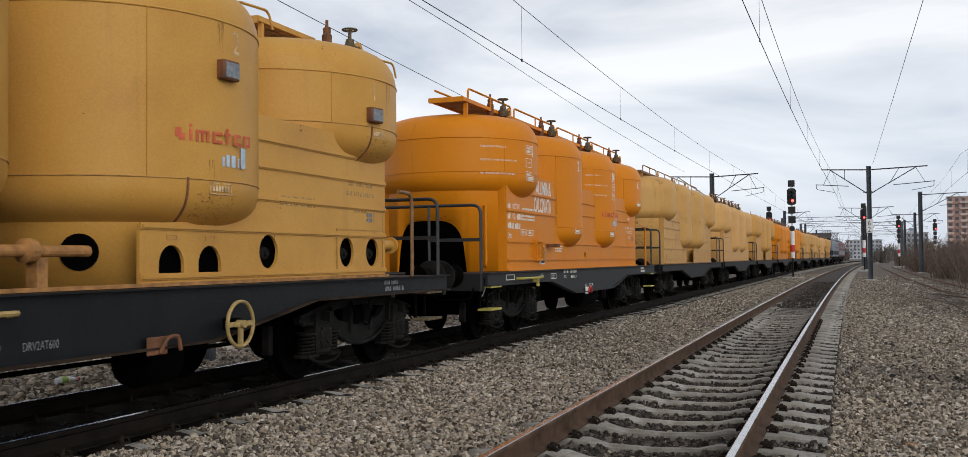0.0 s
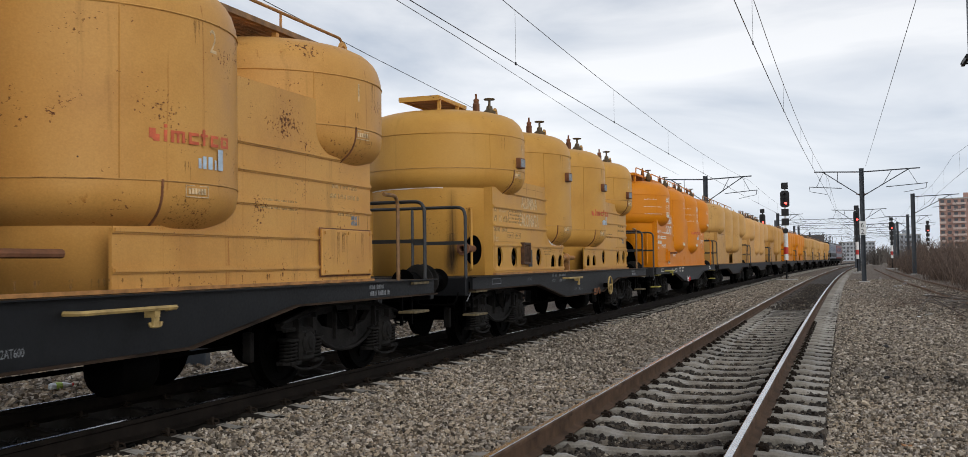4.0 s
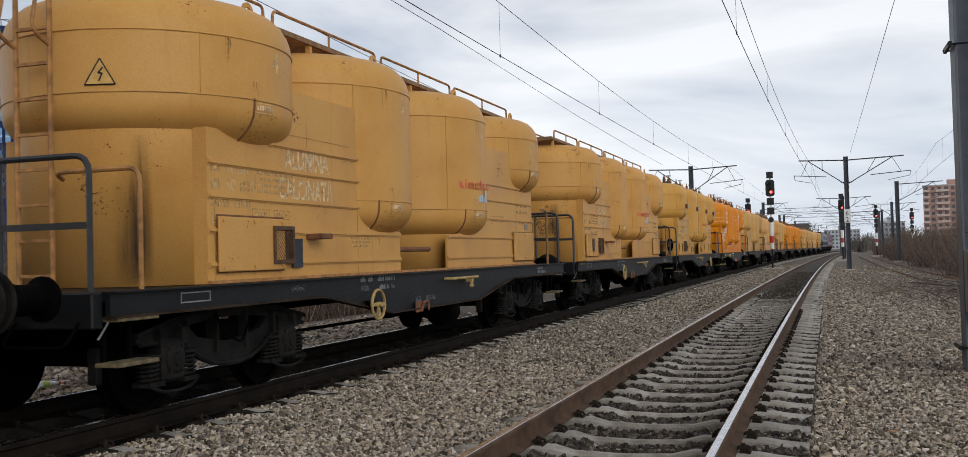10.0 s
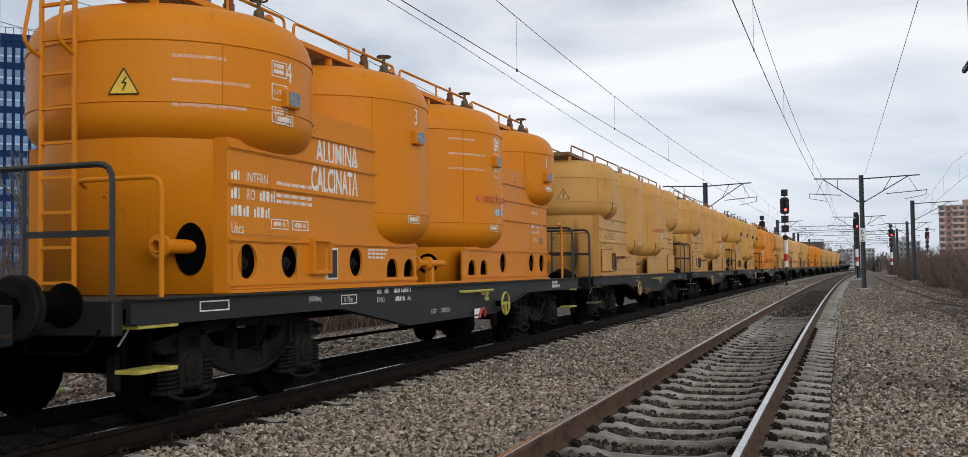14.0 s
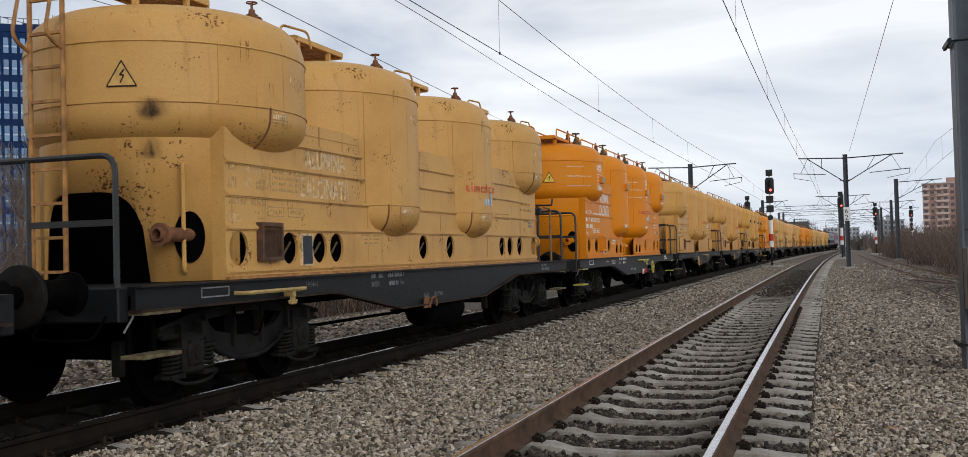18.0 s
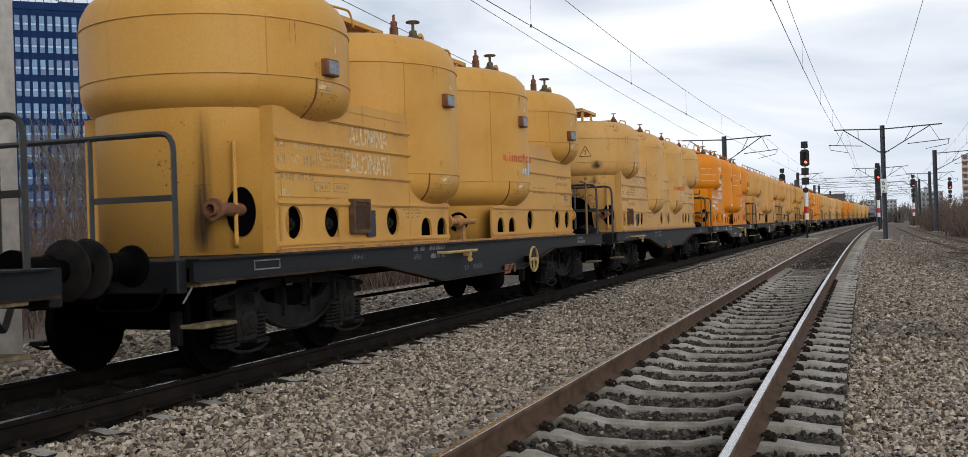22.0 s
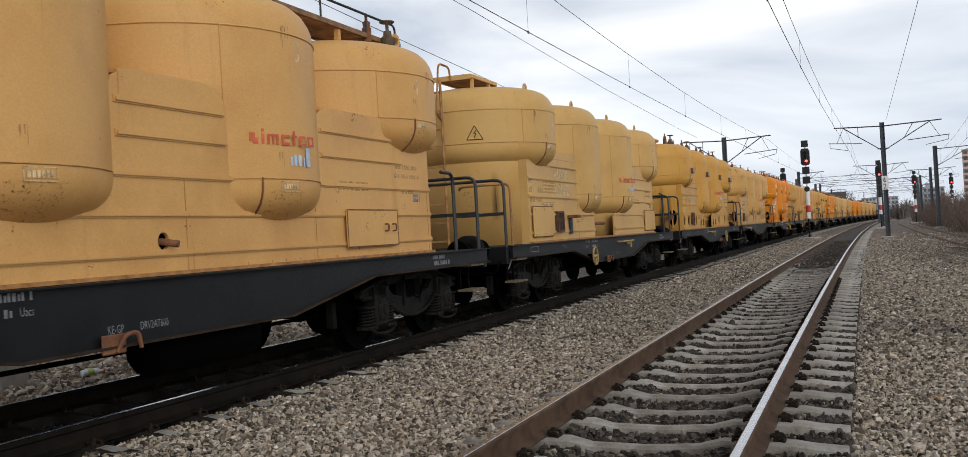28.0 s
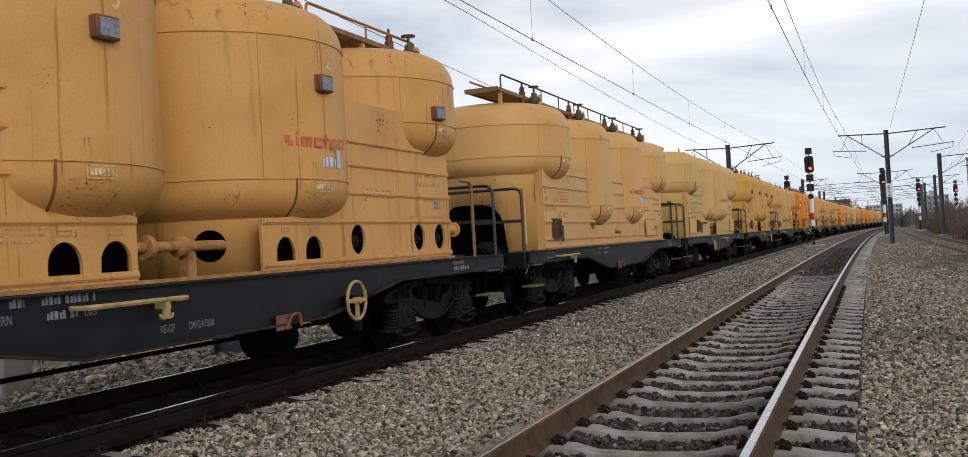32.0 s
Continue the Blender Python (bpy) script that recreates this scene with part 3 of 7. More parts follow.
def skirt(y, r, top, mouth, reach=BODY_X - 0.004):
    """The round casing below a tank; mouth: the half-angle of an arched doorway in its end, or 0."""
    bm = bmesh.new()
    cols = 48
    span = math.asin(min(1.0, reach / r))
    low, high, inner = [], [], []
    for k in range(cols + 1):
        a = -span + 2 * span * k / cols
        z0 = DECK
        u = abs(a + 0.06) / mouth if mouth else 1.0
        if u < 1.0:
            z0 = DECK + 0.08 + 0.76 * (1 - u ** 4.2) ** 0.5
        x, yy = math.sin(a), -math.cos(a)
        low.append(bm.verts.new((r * x, y + r * yy, z0)))
        high.append(bm.verts.new((r * x, y + r * yy, top)))
        inner.append(bm.verts.new(((r - 0.03) * x, y + (r - 0.03) * yy, z0)))
    for k in range(cols):
        f = bm.faces.new((low[k], low[k + 1], high[k + 1], high[k]))
        f.smooth = True
        bm.faces.new((inner[k], inner[k + 1], low[k + 1], low[k]))
    return bm


RIBS = (2.45, 2.19, 1.88, 1.565, 1.25)
HIGH_RIBS = (2.70, 2.42, 2.09, 1.57, 1.265)


def rib_bar(y0, y1, z):
    bm = prism([(y0, z - 0.028), (y0, z + 0.028), (y1, z + 0.028), (y1, z - 0.028)], BODY_X - 0.002, BODY_X + 0.026)
    bmesh.ops.bevel(bm, geom=[e for e in bm.edges if all(v.co.x > BODY_X for v in e.verts)], offset=0.014, segments=2, affect="EDGES")
    return bm


def rounds(*ys):
    return [circle(y, 1.365, 0.165, 0.165, 22) for y in ys]


def arches(*ys):
    return [arch(y, 1.125, 0.33, 0.29) for y in ys]


HOLES = {
    "none": ([], []),
    "valves": (rounds(-5.03, -4.26, -2.80) + arches(-1.82, -1.31), arches(1.02, 1.55) + rounds(2.5, 4.11, 4.75)),
    "round": (rounds(-5.14, -4.19, -3.54, -3.14, -0.55, 0.49, 2.99, 3.45, 4.03, 4.93), []),
    "few": ([circle(-0.2, 1.35, 0.07)], []),
}


def body_sides(style, top):
    """Outlines in (y, z) of the ribbed side sheets."""
    if style == "long":
        hump = lambda a, b: [(a, top - 0.25), (a + 0.08, top - 0.08), (a + 0.25, top), (b - 0.32, top), (b - 0.16, top - 0.04), (b - 0.05, top - 0.13), (b, top - 0.3)]
        up = [(5.1, DECK), (5.1, 2.6), (4.2, 2.6)] + hump(2.27, 4.1)[::-1] + [(2.27, 1.9), (0.78, 1.9)] + hump(-0.79, 0.76)[::-1] + [(-0.79, 1.9), (-2.5, 1.9)] + hump(-4.1, -2.5)[::-1] + [(-4.2, 2.5), (-5.36, 2.5), (-5.36, DECK)]
        return [up[::-1]]
    a = [(-5.36, DECK), (-1.08, DECK), (-1.08, 1.6), (-1.25, 1.62), (-1.45, 2.0), (-2.2, 2.0), (-2.2, top), (-4.1, top), (-4.1, 2.5), (-5.36, 2.5)]
    b = [(0.62, DECK), (5.1, DECK), (5.1, 2.6), (4.1, 2.6), (4.1, top), (2.2, top), (2.2, 2.0), (1.5, 2.0), (1.3, 1.62), (0.62, 1.58)]
    return [a, b]


BACK = -0.23        # the underframe reaches further behind the casing than ahead of it
SILL = [(-6.95, 1.06), (6.49, 1.06), (6.49, 0.89), (2.95, 0.89), (1.25, 0.62), (-1.95, 0.615), (-3.7, 0.89), (-6.95, 0.89)]


def sill_mesh(side):
    return prism(SILL, 1.33, 1.375) if side > 0 else prism(SILL, -1.375, -1.33)


def sill_flange(side):
    """The lip that follows the foot of a sole bar."""
    x0, x1 = sorted((1.31 * side, 1.425 * side))
    foot = SILL[2:]
    return prism(foot + [(y, z - 0.02) for y, z in foot[::-1]], x0, x1)


def wheelset_mesh():
    bm = bmesh.new()
    for s in (-1, 1):
        add_lathe(bm, [(0.0, 0.68 * s), (0.46 + 0.03, 0.685 * s), (0.49, 0.71 * s), (0.46, 0.725 * s), (0.455, 0.82 * s), (0.40, 0.82 * s), (0.385, 0.79 * s), (0.18, 0.77 * s), (0.13, 0.83 * s), (0.0, 0.83 * s)], 32, "x")
    add_lathe(bm, [(0.0, -0.98), (0.08, -0.98), (0.08, 0.98), (0.0, 0.98)], 12, "x")
    for k in range(5):
        a = 2 * math.pi * k / 5
        for s in (-1, 1):
            add_lathe(bm, [(0.0, 0.80 * s), (0.05, 0.80 * s), (0.05, 0.775 * s), (0.0, 0.775 * s)], 8, "x", (0, 0.27 * math.cos(a), 0.27 * math.sin(a)))
    bmesh.ops.recalc_face_normals(bm, faces=bm.faces)
    return bm


def side_frame_mesh():
    """Pressed side frame: straight top beam, a deep sagging web below it."""
    low = [(1.33, 0.61), (0.84, 0.61), (0.70, 0.53), (0.5, 0.42), (0.3, 0.35), (0.1, 0.325)]
    low += [(-y, z) for y, z in low[::-1]]
    out = [(-1.38, 0.68), (-0.8, 0.80), (-0.35, 0.84), (0.35, 0.84), (0.8, 0.80), (1.38, 0.68)] + low
    holes = [[(-0.66, 0.72), (-0.27, 0.755), (-0.27, 0.565), (-0.52, 0.61)], [(-0.22, 0.76), (0.22, 0.76), (0.22, 0.555), (0.0, 0.535), (-0.22, 0.555)], [(0.27, 0.755), (0.66, 0.72), (0.52, 0.61), (0.27, 0.565)]]
    bm = plate(out, holes, 1.05, 0.07)
    add_tube(bm, [(1.07, y, z) for y, z in out[:6]], 0.024, 6)
    add_tube(bm, [(1.07, y, z) for y, z in low], 0.024, 6)
    for y in (-0.245, 0.245):
        add_box(bm, 0.98, 1.085, y - 0.018, y + 0.018, 0.45, 0.80)
    for y in (-0.72, 0.72):
        add_box(bm, 0.98, 1.10, y - 0.02, y + 0.02, 0.54, 0.77)
    bmesh.ops.recalc_face_normals(bm, faces=bm.faces)
    return bm


def spring_mesh():
    pts = []
    for k in range(49):
        a = k / 8 * 2 * math.pi
        pts.append((0.088 * math.cos(a), 0.088 * math.sin(a), 0.27 * k / 48))
    bm = add_tube(bmesh.new(), pts, 0.019, 5)
    add_lathe(bm, [(0, -0.03), (0.12, -0.03), (0.12, 0.0), (0, 0.0)], 12)
    add_lathe(bm, [(0, 0.27), (0.12, 0.27), (0.12, 0.3), (0, 0.3)], 12)
    bmesh.ops.recalc_face_normals(bm, faces=bm.faces)
    return bm


def axle_box_mesh():
    bm = add_box(bmesh.new(), 0.93, 1.13, -0.15, 0.15, 0.27, 0.62, 0.03)
    add_lathe(bm, [(0.0, 1.185), (0.06, 1.18), (0.065, 1.165), (0.10, 1.16), (0.125, 1.14), (0.125, 1.10)], 18, "x", (0, 0, 0.46))
    for k in range(4):
        a = math.pi / 4 + k * math.pi / 2
        add_box(bm, 1.13, 1.155, 0.115 * math.cos(a) - 0.016, 0.115 * math.cos(a) + 0.016, 0.46 + 0.13 * math.sin(a) - 0.016, 0.46 + 0.13 * math.sin(a) + 0.016)
    for s in (-1, 1):
        add_box(bm, 0.95, 1.13, 0.14 * s - 0.2 * (s < 0), 0.14 * s + 0.2 * (s > 0), 0.25, 0.29)
        add_tube(bm, soft_path([(1.12, 0.34 * s, 0.27), (1.14, 0.2 * s, 0.205), (1.14, 0.0, 0.19)], 0.06), 0.016, 5)
        add_box(bm, 1.0, 1.12, 0.15 * s - 0.03, 0.15 * s + 0.03, 0.58, 0.72)
    bmesh.ops.recalc_face_normals(bm, faces=bm.faces)
    return bm


def buffer_mesh():
    return lathe([(0.0, 0.0), (0.17, 0.0), (0.17, 0.03), (0.115, 0.06), (0.115, 0.3), (0.13, 0.33), (0.10, 0.36), (0.085, 0.36), (0.085, 0.58), (0.0, 0.58)], 20, "y", False)


def buffer_head_mesh():
    return lathe([(0.0, 0.0), (0.16, 0.012), (0.23, 0.035), (0.235, 0.055), (0.22, 0.065), (0.0, 0.075)], 28, "y", False)


def handwheel_mesh():
    bm = bmesh.new()
    n = 28
    add_tube(bm, [(0, 0.235 * math.cos(2 * math.pi * k / n), 0.235 * math.sin(2 * math.pi * k / n)) for k in range(n + 1)], 0.019, 6)
    add_box(bm, -0.012, 0.012, -0.225, 0.225, -0.025, 0.025)
    add_box(bm, -0.012, 0.012, -0.03, 0.03, -0.225, 0.0)
    add_lathe(bm, [(0, 0.05), (0.04, 0.05), (0.045, -0.12), (0, -0.12)], 12, "x")
    bmesh.ops.recalc_face_normals(bm, faces=bm.faces)
    return bm


def ladder_mesh(y, x0, x1, z0, z1):
    bm = bmesh.new()
    for x in (x0, x1):
        add_tube(bm, [(x, y, z0), (x, y, z1 - 0.08)], 0.024, 6)
        add_tube(bm, soft_path([(x, y, z1 - 0.75), (x, y - 0.22, z1 - 0.65), (x, y - 0.03, z1 + 0.2), (x, y + 0.42, z1 + 0.19), (x, y + 0.46, z1 - 0.02)], 0.12), 0.018, 6)
    z = z0 + 0.12
    while z < z1 - 0.1:
        add_box(bm, x0, x1, y - 0.018, y + 0.018, z - 0.014, z + 0.014)
        z += 0.31
    bmesh.ops.recalc_face_normals(bm, faces=bm.faces)
    return bm


def grating_mesh(x0, x1, y0, y1, z):
    """Expanded metal: crossing slats with daylight between them."""
    bm = bmesh.new()
    for k in range(int((y1 - y0) / 0.055) + 1):
        y = y0 + k * 0.055
        add_box(bm, x0, x1, y, y + 0.016, z - 0.025, z)
    for k in range(int((x1 - x0) / 0.08) + 1):
        x = x0 + k * 0.08
        add_box(bm, x, x + 0.012, y0, y1, z - 0.022, z - 0.003)
    return bm


def angle_frame(x0, x1, y0, y1, z):
    bm = bmesh.new()
    for x in (x0, x1):
        add_box(bm, x - 0.015, x + 0.015, y0, y1, z - 0.05, z + 0.01)
    for y in (y0, y1):
        add_box(bm, x0, x1, y - 0.015, y + 0.015, z - 0.07, z + 0.012)
    return bm


def valve_mesh():
    bm = add_lathe(bmesh.new(), [(0.12, -0.08), (0.13, 0.0), (0.07, 0.02), (0.06, 0.08), (0.10, 0.11), (0.11, 0.2), (0.06, 0.24), (0.05, 0.3), (0.022, 0.31), (0.022, 0.42), (0, 0.42)], 14)
    add_lathe(bm, [(0, 0.0), (0.05, 0.0), (0.05, 0.12), (0.09, 0.12), (0.09, 0.15), (0, 0.15)], 12, "y", (0, 0.06, 0.14))
    n = 16
    add_tube(bm, [(0.09 * math.cos(2 * math.pi * k / n), 0.09 * math.sin(2 * math.pi * k / n), 0.42) for k in range(n + 1)], 0.012, 5)
    add_box(bm, -0.09, 0.09, -0.01, 0.01, 0.412, 0.428)
    bmesh.ops.recalc_face_normals(bm, faces=bm.faces)
    return bm


def relief_mesh():
    return lathe([(0.05, -0.1), (0.05, 0.04), (0.06, 0.05), (0.06, 0.22), (0.045, 0.24), (0.05, 0.3), (0.02, 0.32), (0.018, 0.4), (0, 0.4)], 12, "z", False)


def lug_mesh():
    """A lifting eye: an upright plate with a hole."""
    bm = bmesh.new()
    n = 18
    a = [bm.verts.new((0, 0.10 * math.cos(2 * math.pi * k / n), 0.10 + 0.10 * math.sin(2 * math.pi * k / n))) for k in range(n)]
    b = [bm.verts.new((0, 0.05 * math.cos(2 * math.pi * k / n), 0.10 + 0.05 * math.sin(2 * math.pi * k / n))) for k in range(n)]
    f = [bm.faces.new((a[k], a[(k + 1) % n], b[(k + 1) % n], b[k])) for k in range(n)]
    ext = bmesh.ops.extrude_face_region(bm, geom=f)
    for v in ext["geom"]:
        if isinstance(v, bmesh.types.BMVert):
            v.co.x += 0.025
    add_box(bm, 0.0, 0.025, -0.1, 0.1, -0.16, 0.03)
    bmesh.ops.recalc_face_normals(bm, faces=bm.faces)
    return bm


def port_mesh():
    """A filling pipe with its flange, along -y."""
    return lathe([(0.0, 0.0), (0.065, 0.0), (0.065, 0.56), (0.105, 0.56), (0.105, 0.60), (0.068, 0.60), (0.06, 0.64), (0.048, 0.64), (0.048, 0.5), (0.0, 0.55)], 18, "y", False)


def door_sheet(y0, y1, z0, z1):
    bm = box(BODY_X + 0.02, BODY_X + 0.05, y0, y1, z0, z1, 0.008)
    for y in (y0 + 0.06, (y0 + y1) / 2, y1 - 0.06):
        for z in (z0 + 0.04, z1 - 0.04):
            add_box(bm, BODY_X + 0.05, BODY_X + 0.065, y - 0.015, y + 0.015, z - 0.015, z + 0.015)
    return bm


def vent_mesh():
    bm = bmesh.new()
    for a in ((-0.2, 0.2, -0.19, -0.15), (-0.2, 0.2, 0.15, 0.19), (-0.2, -0.165, -0.15, 0.15), (0.165, 0.2, -0.15, 0.15)):
        add_box(bm, 0, 0.07, *a)
    add_box(bm, 0.0, 0.012, -0.165, 0.165, -0.15, 0.15)
    # crossing wires, cut off at the frame
    for k in range(-6, 7):
        c = k * 0.045
        for q in (-1, 1):
            lo, hi = max(-0.16, -0.15 + c if q > 0 else c - 0.15), min(0.16, 0.15 + c)
            if hi - lo > 0.02:
                add_tube(bm, [(0.05, lo, q * (lo - c)), (0.05, hi, q * (hi - c))], 0.0045, 4)
    bmesh.ops.recalc_face_normals(bm, faces=bm.faces)
    return bm


def triangle_mesh():
    bm = bmesh.new()
    v = [bm.verts.new((0, y, z)) for y, z in ((-0.135, 0), (0.135, 0), (0, 0.23))]
    bm.faces.new(v)
    ext = bmesh.ops.extrude_face_region(bm, geom=bm.faces[:])
    for q in ext["geom"]:
        if isinstance(q, bmesh.types.BMVert):
            q.co.x += 0.003
    bmesh.ops.recalc_face_normals(bm, faces=bm.faces)
    return bm


def bolt_sign():
    """Border and lightning arrow of the warning sign."""
    bm = bmesh.new()
    t = [Vector((0.004, y, z)) for y, z in ((-0.135, 0), (0.135, 0), (0, 0.23))]
    for a, b in ((0, 1), (1, 2), (2, 0)):
        add_tube(bm, [t[a], t[b]], 0.006, 4)
    for p, q in (((0.005, 0.025, 0.15), (0.005, -0.015, 0.1)), ((0.005, -0.015, 0.1), (0.005, 0.022, 0.1)), ((0.005, 0.022, 0.1), (0.005, -0.01, 0.03))):
        add_tube(bm, [p, q], 0.007, 4)
    return bm


def lever_bracket_mesh():
    """A bent strap with a curled foot."""
    bm = add_box(bmesh.new(), 1.4, 1.5, -0.03, 0.03, -0.1, 0.0)
    add_box(bm, 1.47, 1.49, -0.035, 0.035, -0.19, -0.09)
    add_tube(bm, soft_path([(1.48, -0.07, -0.15), (1.48, -0.06, -0.2), (1.48, 0.06, -0.2), (1.48, 0.07, -0.15)], 0.04), 0.014, 5)
    return bm


def rust_runs(seed, y0, y1, n, drop, wide):
    """Ragged runs below an edge at z = 0, in the plane x = 0."""
    rng = random.Random(seed)
    bm = bmesh.new()
    for _ in range(n):
        y, w, h = rng.uniform(y0, y1), wide * rng.uniform(0.4, 1.3), drop * rng.uniform(0.25, 1.0)
        left, right = [], []
        for k in range(6):
            u = k / 5
            e = w * (1 - u) ** 0.7 * rng.uniform(0.6, 1.15)
            left.append((y - e + 0.15 * w * rng.uniform(-1, 1), -h * u))
            right.append((y + e + 0.15 * w * rng.uniform(-1, 1), -h * u))
        bm.faces.new([bm.verts.new((0, a, z)) for a, z in left + right[::-1]])
    return bm


def stain_strip():
    """A bent strip, one wide to each side and one deep, that a stain is laid on."""
    bm = bmesh.new()
    rows = [[bm.verts.new((-0.007 * y * y, y, -z)) for y in (-1, -0.6, -0.3, 0, 0.3, 0.6, 1)] for z in (0, 0.5, 1)]
    for a, b in zip(rows, rows[1:]):
        for k in range(6):
            bm.faces.new((a[k], a[k + 1], b[k + 1], b[k])).smooth = True
    return bm


# soot streaks on the end casing: angle, height, half width, length
SOOTY = {
    "tan": ((58, 2.42, 0.10, 1.28), (61, 2.1, 0.18, 1.0)),
    "rusty": ((62, 2.4, 0.10, 1.3), (66, 2.4, 0.16, 0.7)),
    "ochre": ((62.5, 2.45, 0.10, 1.36), (64, 1.75, 0.12, 0.65)),
    "straw": ((62, 2.4, 0.12, 0.2),),
    "sand": ((58, 2.3, 0.08, 0.8),),
    "apricot": ((38, 2.3, 0.035, 0.4),),
}


def tip_stain(low):
    """Speckled soot about the weld on a tank's sloping foot."""
    bm = bmesh.new()
    rows = []
    for r, z in tank_profile(low)[-9:-3]:
        rows.append([bm.verts.new(((r + 0.003) * math.cos(a), (r + 0.003) * math.sin(a), z)) for a in [-0.3 + 0.045 * k for k in range(9)]])
    for a, b in zip(rows, rows[1:]):
        for k in range(8):
            bm.faces.new((a[k], a[k + 1], b[k + 1], b[k])).smooth = True
    return bm


def powder_ring(i):
    """White powder caked where a tank meets its casing."""
    rng = random.Random(9 + i)
    bm = bmesh.new()
    if i == 0:
        pts = [(1.257 * math.sin(radians(a)), -4.6 - 1.257 * math.cos(radians(a)), 2.475 + rng.uniform(-0.008, 0.008)) for a in range(-75, 22, 4)]
    else:
        pts = [(BODY_X + 0.008, -1.53 + 0.8 * math.sin(u), 1.975 - 0.12 - 0.30 * math.cos(u * 0.98)) for u in [-0.9 + 0.15 * k for k in range(9)]]
    rows = [[bm.verts.new(p), bm.verts.new((p[0], p[1], p[2] + rng.uniform(0.05, 0.09)))] for p in pts]
    for a, b in zip(rows, rows[1:]):
        bm.faces.new((a[0], b[0], b[1], a[1]))
    return bm


def wrap(r, y_tank, angle, z):
    """A pose on a tank's shell, facing out. angle: degrees from +x towards -y."""
    a = radians(angle)
    return pose(r * math.cos(a), y_tank - r * math.sin(a), z, 0, 0, -angle)


def bent_text(words, size, squeeze, r):
    """Lettering laid round a shell of that radius."""
    key = f"bent:{words}:{size}:{squeeze}:{r}"
    if key not in MESHES:
        me = text_mesh(words, size, squeeze).copy()
        for v in me.vertices:
            a = v.co.y / r
            rr = r + v.co.x
            v.co.x, v.co.y = rr * math.cos(a) - r, rr * math.sin(a)
        MESHES[key] = me
    return MESHES[key]


def bent_blocks(blocks, r):
    """Plain shapes (y0, y1, z, height) laid round a shell."""
    bm = bmesh.new()
    for y0, y1, z, h in blocks:
        add_box(bm, -0.001, 0.002, y0, y1, z, z + h)
    for v in bm.verts:
        a, rr = v.co.y / r, r + v.co.x
        v.co.x, v.co.y = rr * math.cos(a) - r, rr * math.sin(a)
    return bm


def frame_blocks(y0, z0, w, h, t=0.008):
    return [(y0, y0 + w, z0, t), (y0, y0 + w, z0 + h - t, t), (y0, y0 + t, z0, h), (y0 + w - t, y0 + w, z0, h)]


def wide_text(words, size, width):
    """Lettering squeezed to a width in metres."""
    key = f"wide:{words}:{size}:{width}"
    if key not in MESHES:
        me = text_mesh(words, size, 1.0, 0.009).copy()
        ys = [v.co.y for v in me.vertices]
        k = width / (max(ys) - min(ys))
        for v in me.vertices:
            v.co.y *= k
        MESHES[key] = me
    return MESHES[key]


def bent_bars(rows, r):
    bm = bars(rows)
    for v in bm.verts:
        a = v.co.y / r
        rr = r + v.co.x
        v.co.x, v.co.y = rr * math.cos(a) - r, rr * math.sin(a)
    return bm


WHEELSETS = []


def bogie(parent, y, detail):
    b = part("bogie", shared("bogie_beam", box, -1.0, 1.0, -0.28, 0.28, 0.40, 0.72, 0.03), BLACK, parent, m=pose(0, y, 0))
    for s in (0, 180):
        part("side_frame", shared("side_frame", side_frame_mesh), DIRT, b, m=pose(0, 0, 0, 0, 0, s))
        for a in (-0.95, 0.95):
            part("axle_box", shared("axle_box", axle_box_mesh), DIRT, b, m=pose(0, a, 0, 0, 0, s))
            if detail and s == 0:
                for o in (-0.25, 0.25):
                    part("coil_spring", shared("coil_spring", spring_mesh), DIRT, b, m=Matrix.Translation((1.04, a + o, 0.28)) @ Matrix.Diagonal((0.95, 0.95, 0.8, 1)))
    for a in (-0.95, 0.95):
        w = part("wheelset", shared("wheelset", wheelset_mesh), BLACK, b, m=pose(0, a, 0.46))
        WHEELSETS.append(w)
        if detail:
            for o in (-0.54, 0.54):
                part("brake_shoe", shared("brake_shoe", box, 0.70, 0.80, -0.035, 0.035, 0.3, 0.6, 0.01), DIRT, b, m=pose(0, a + o, 0))
    if detail:
        part("brake_hanger", shared("brake_hanger", lambda: tube(soft_path([(1.1, -0.3, 0.82), (1.13, -0.24, 0.62), (1.12, 0.1, 0.5), (1.1, 0.25, 0.7)], 0.1), 0.012, 5)), BLACK, b)


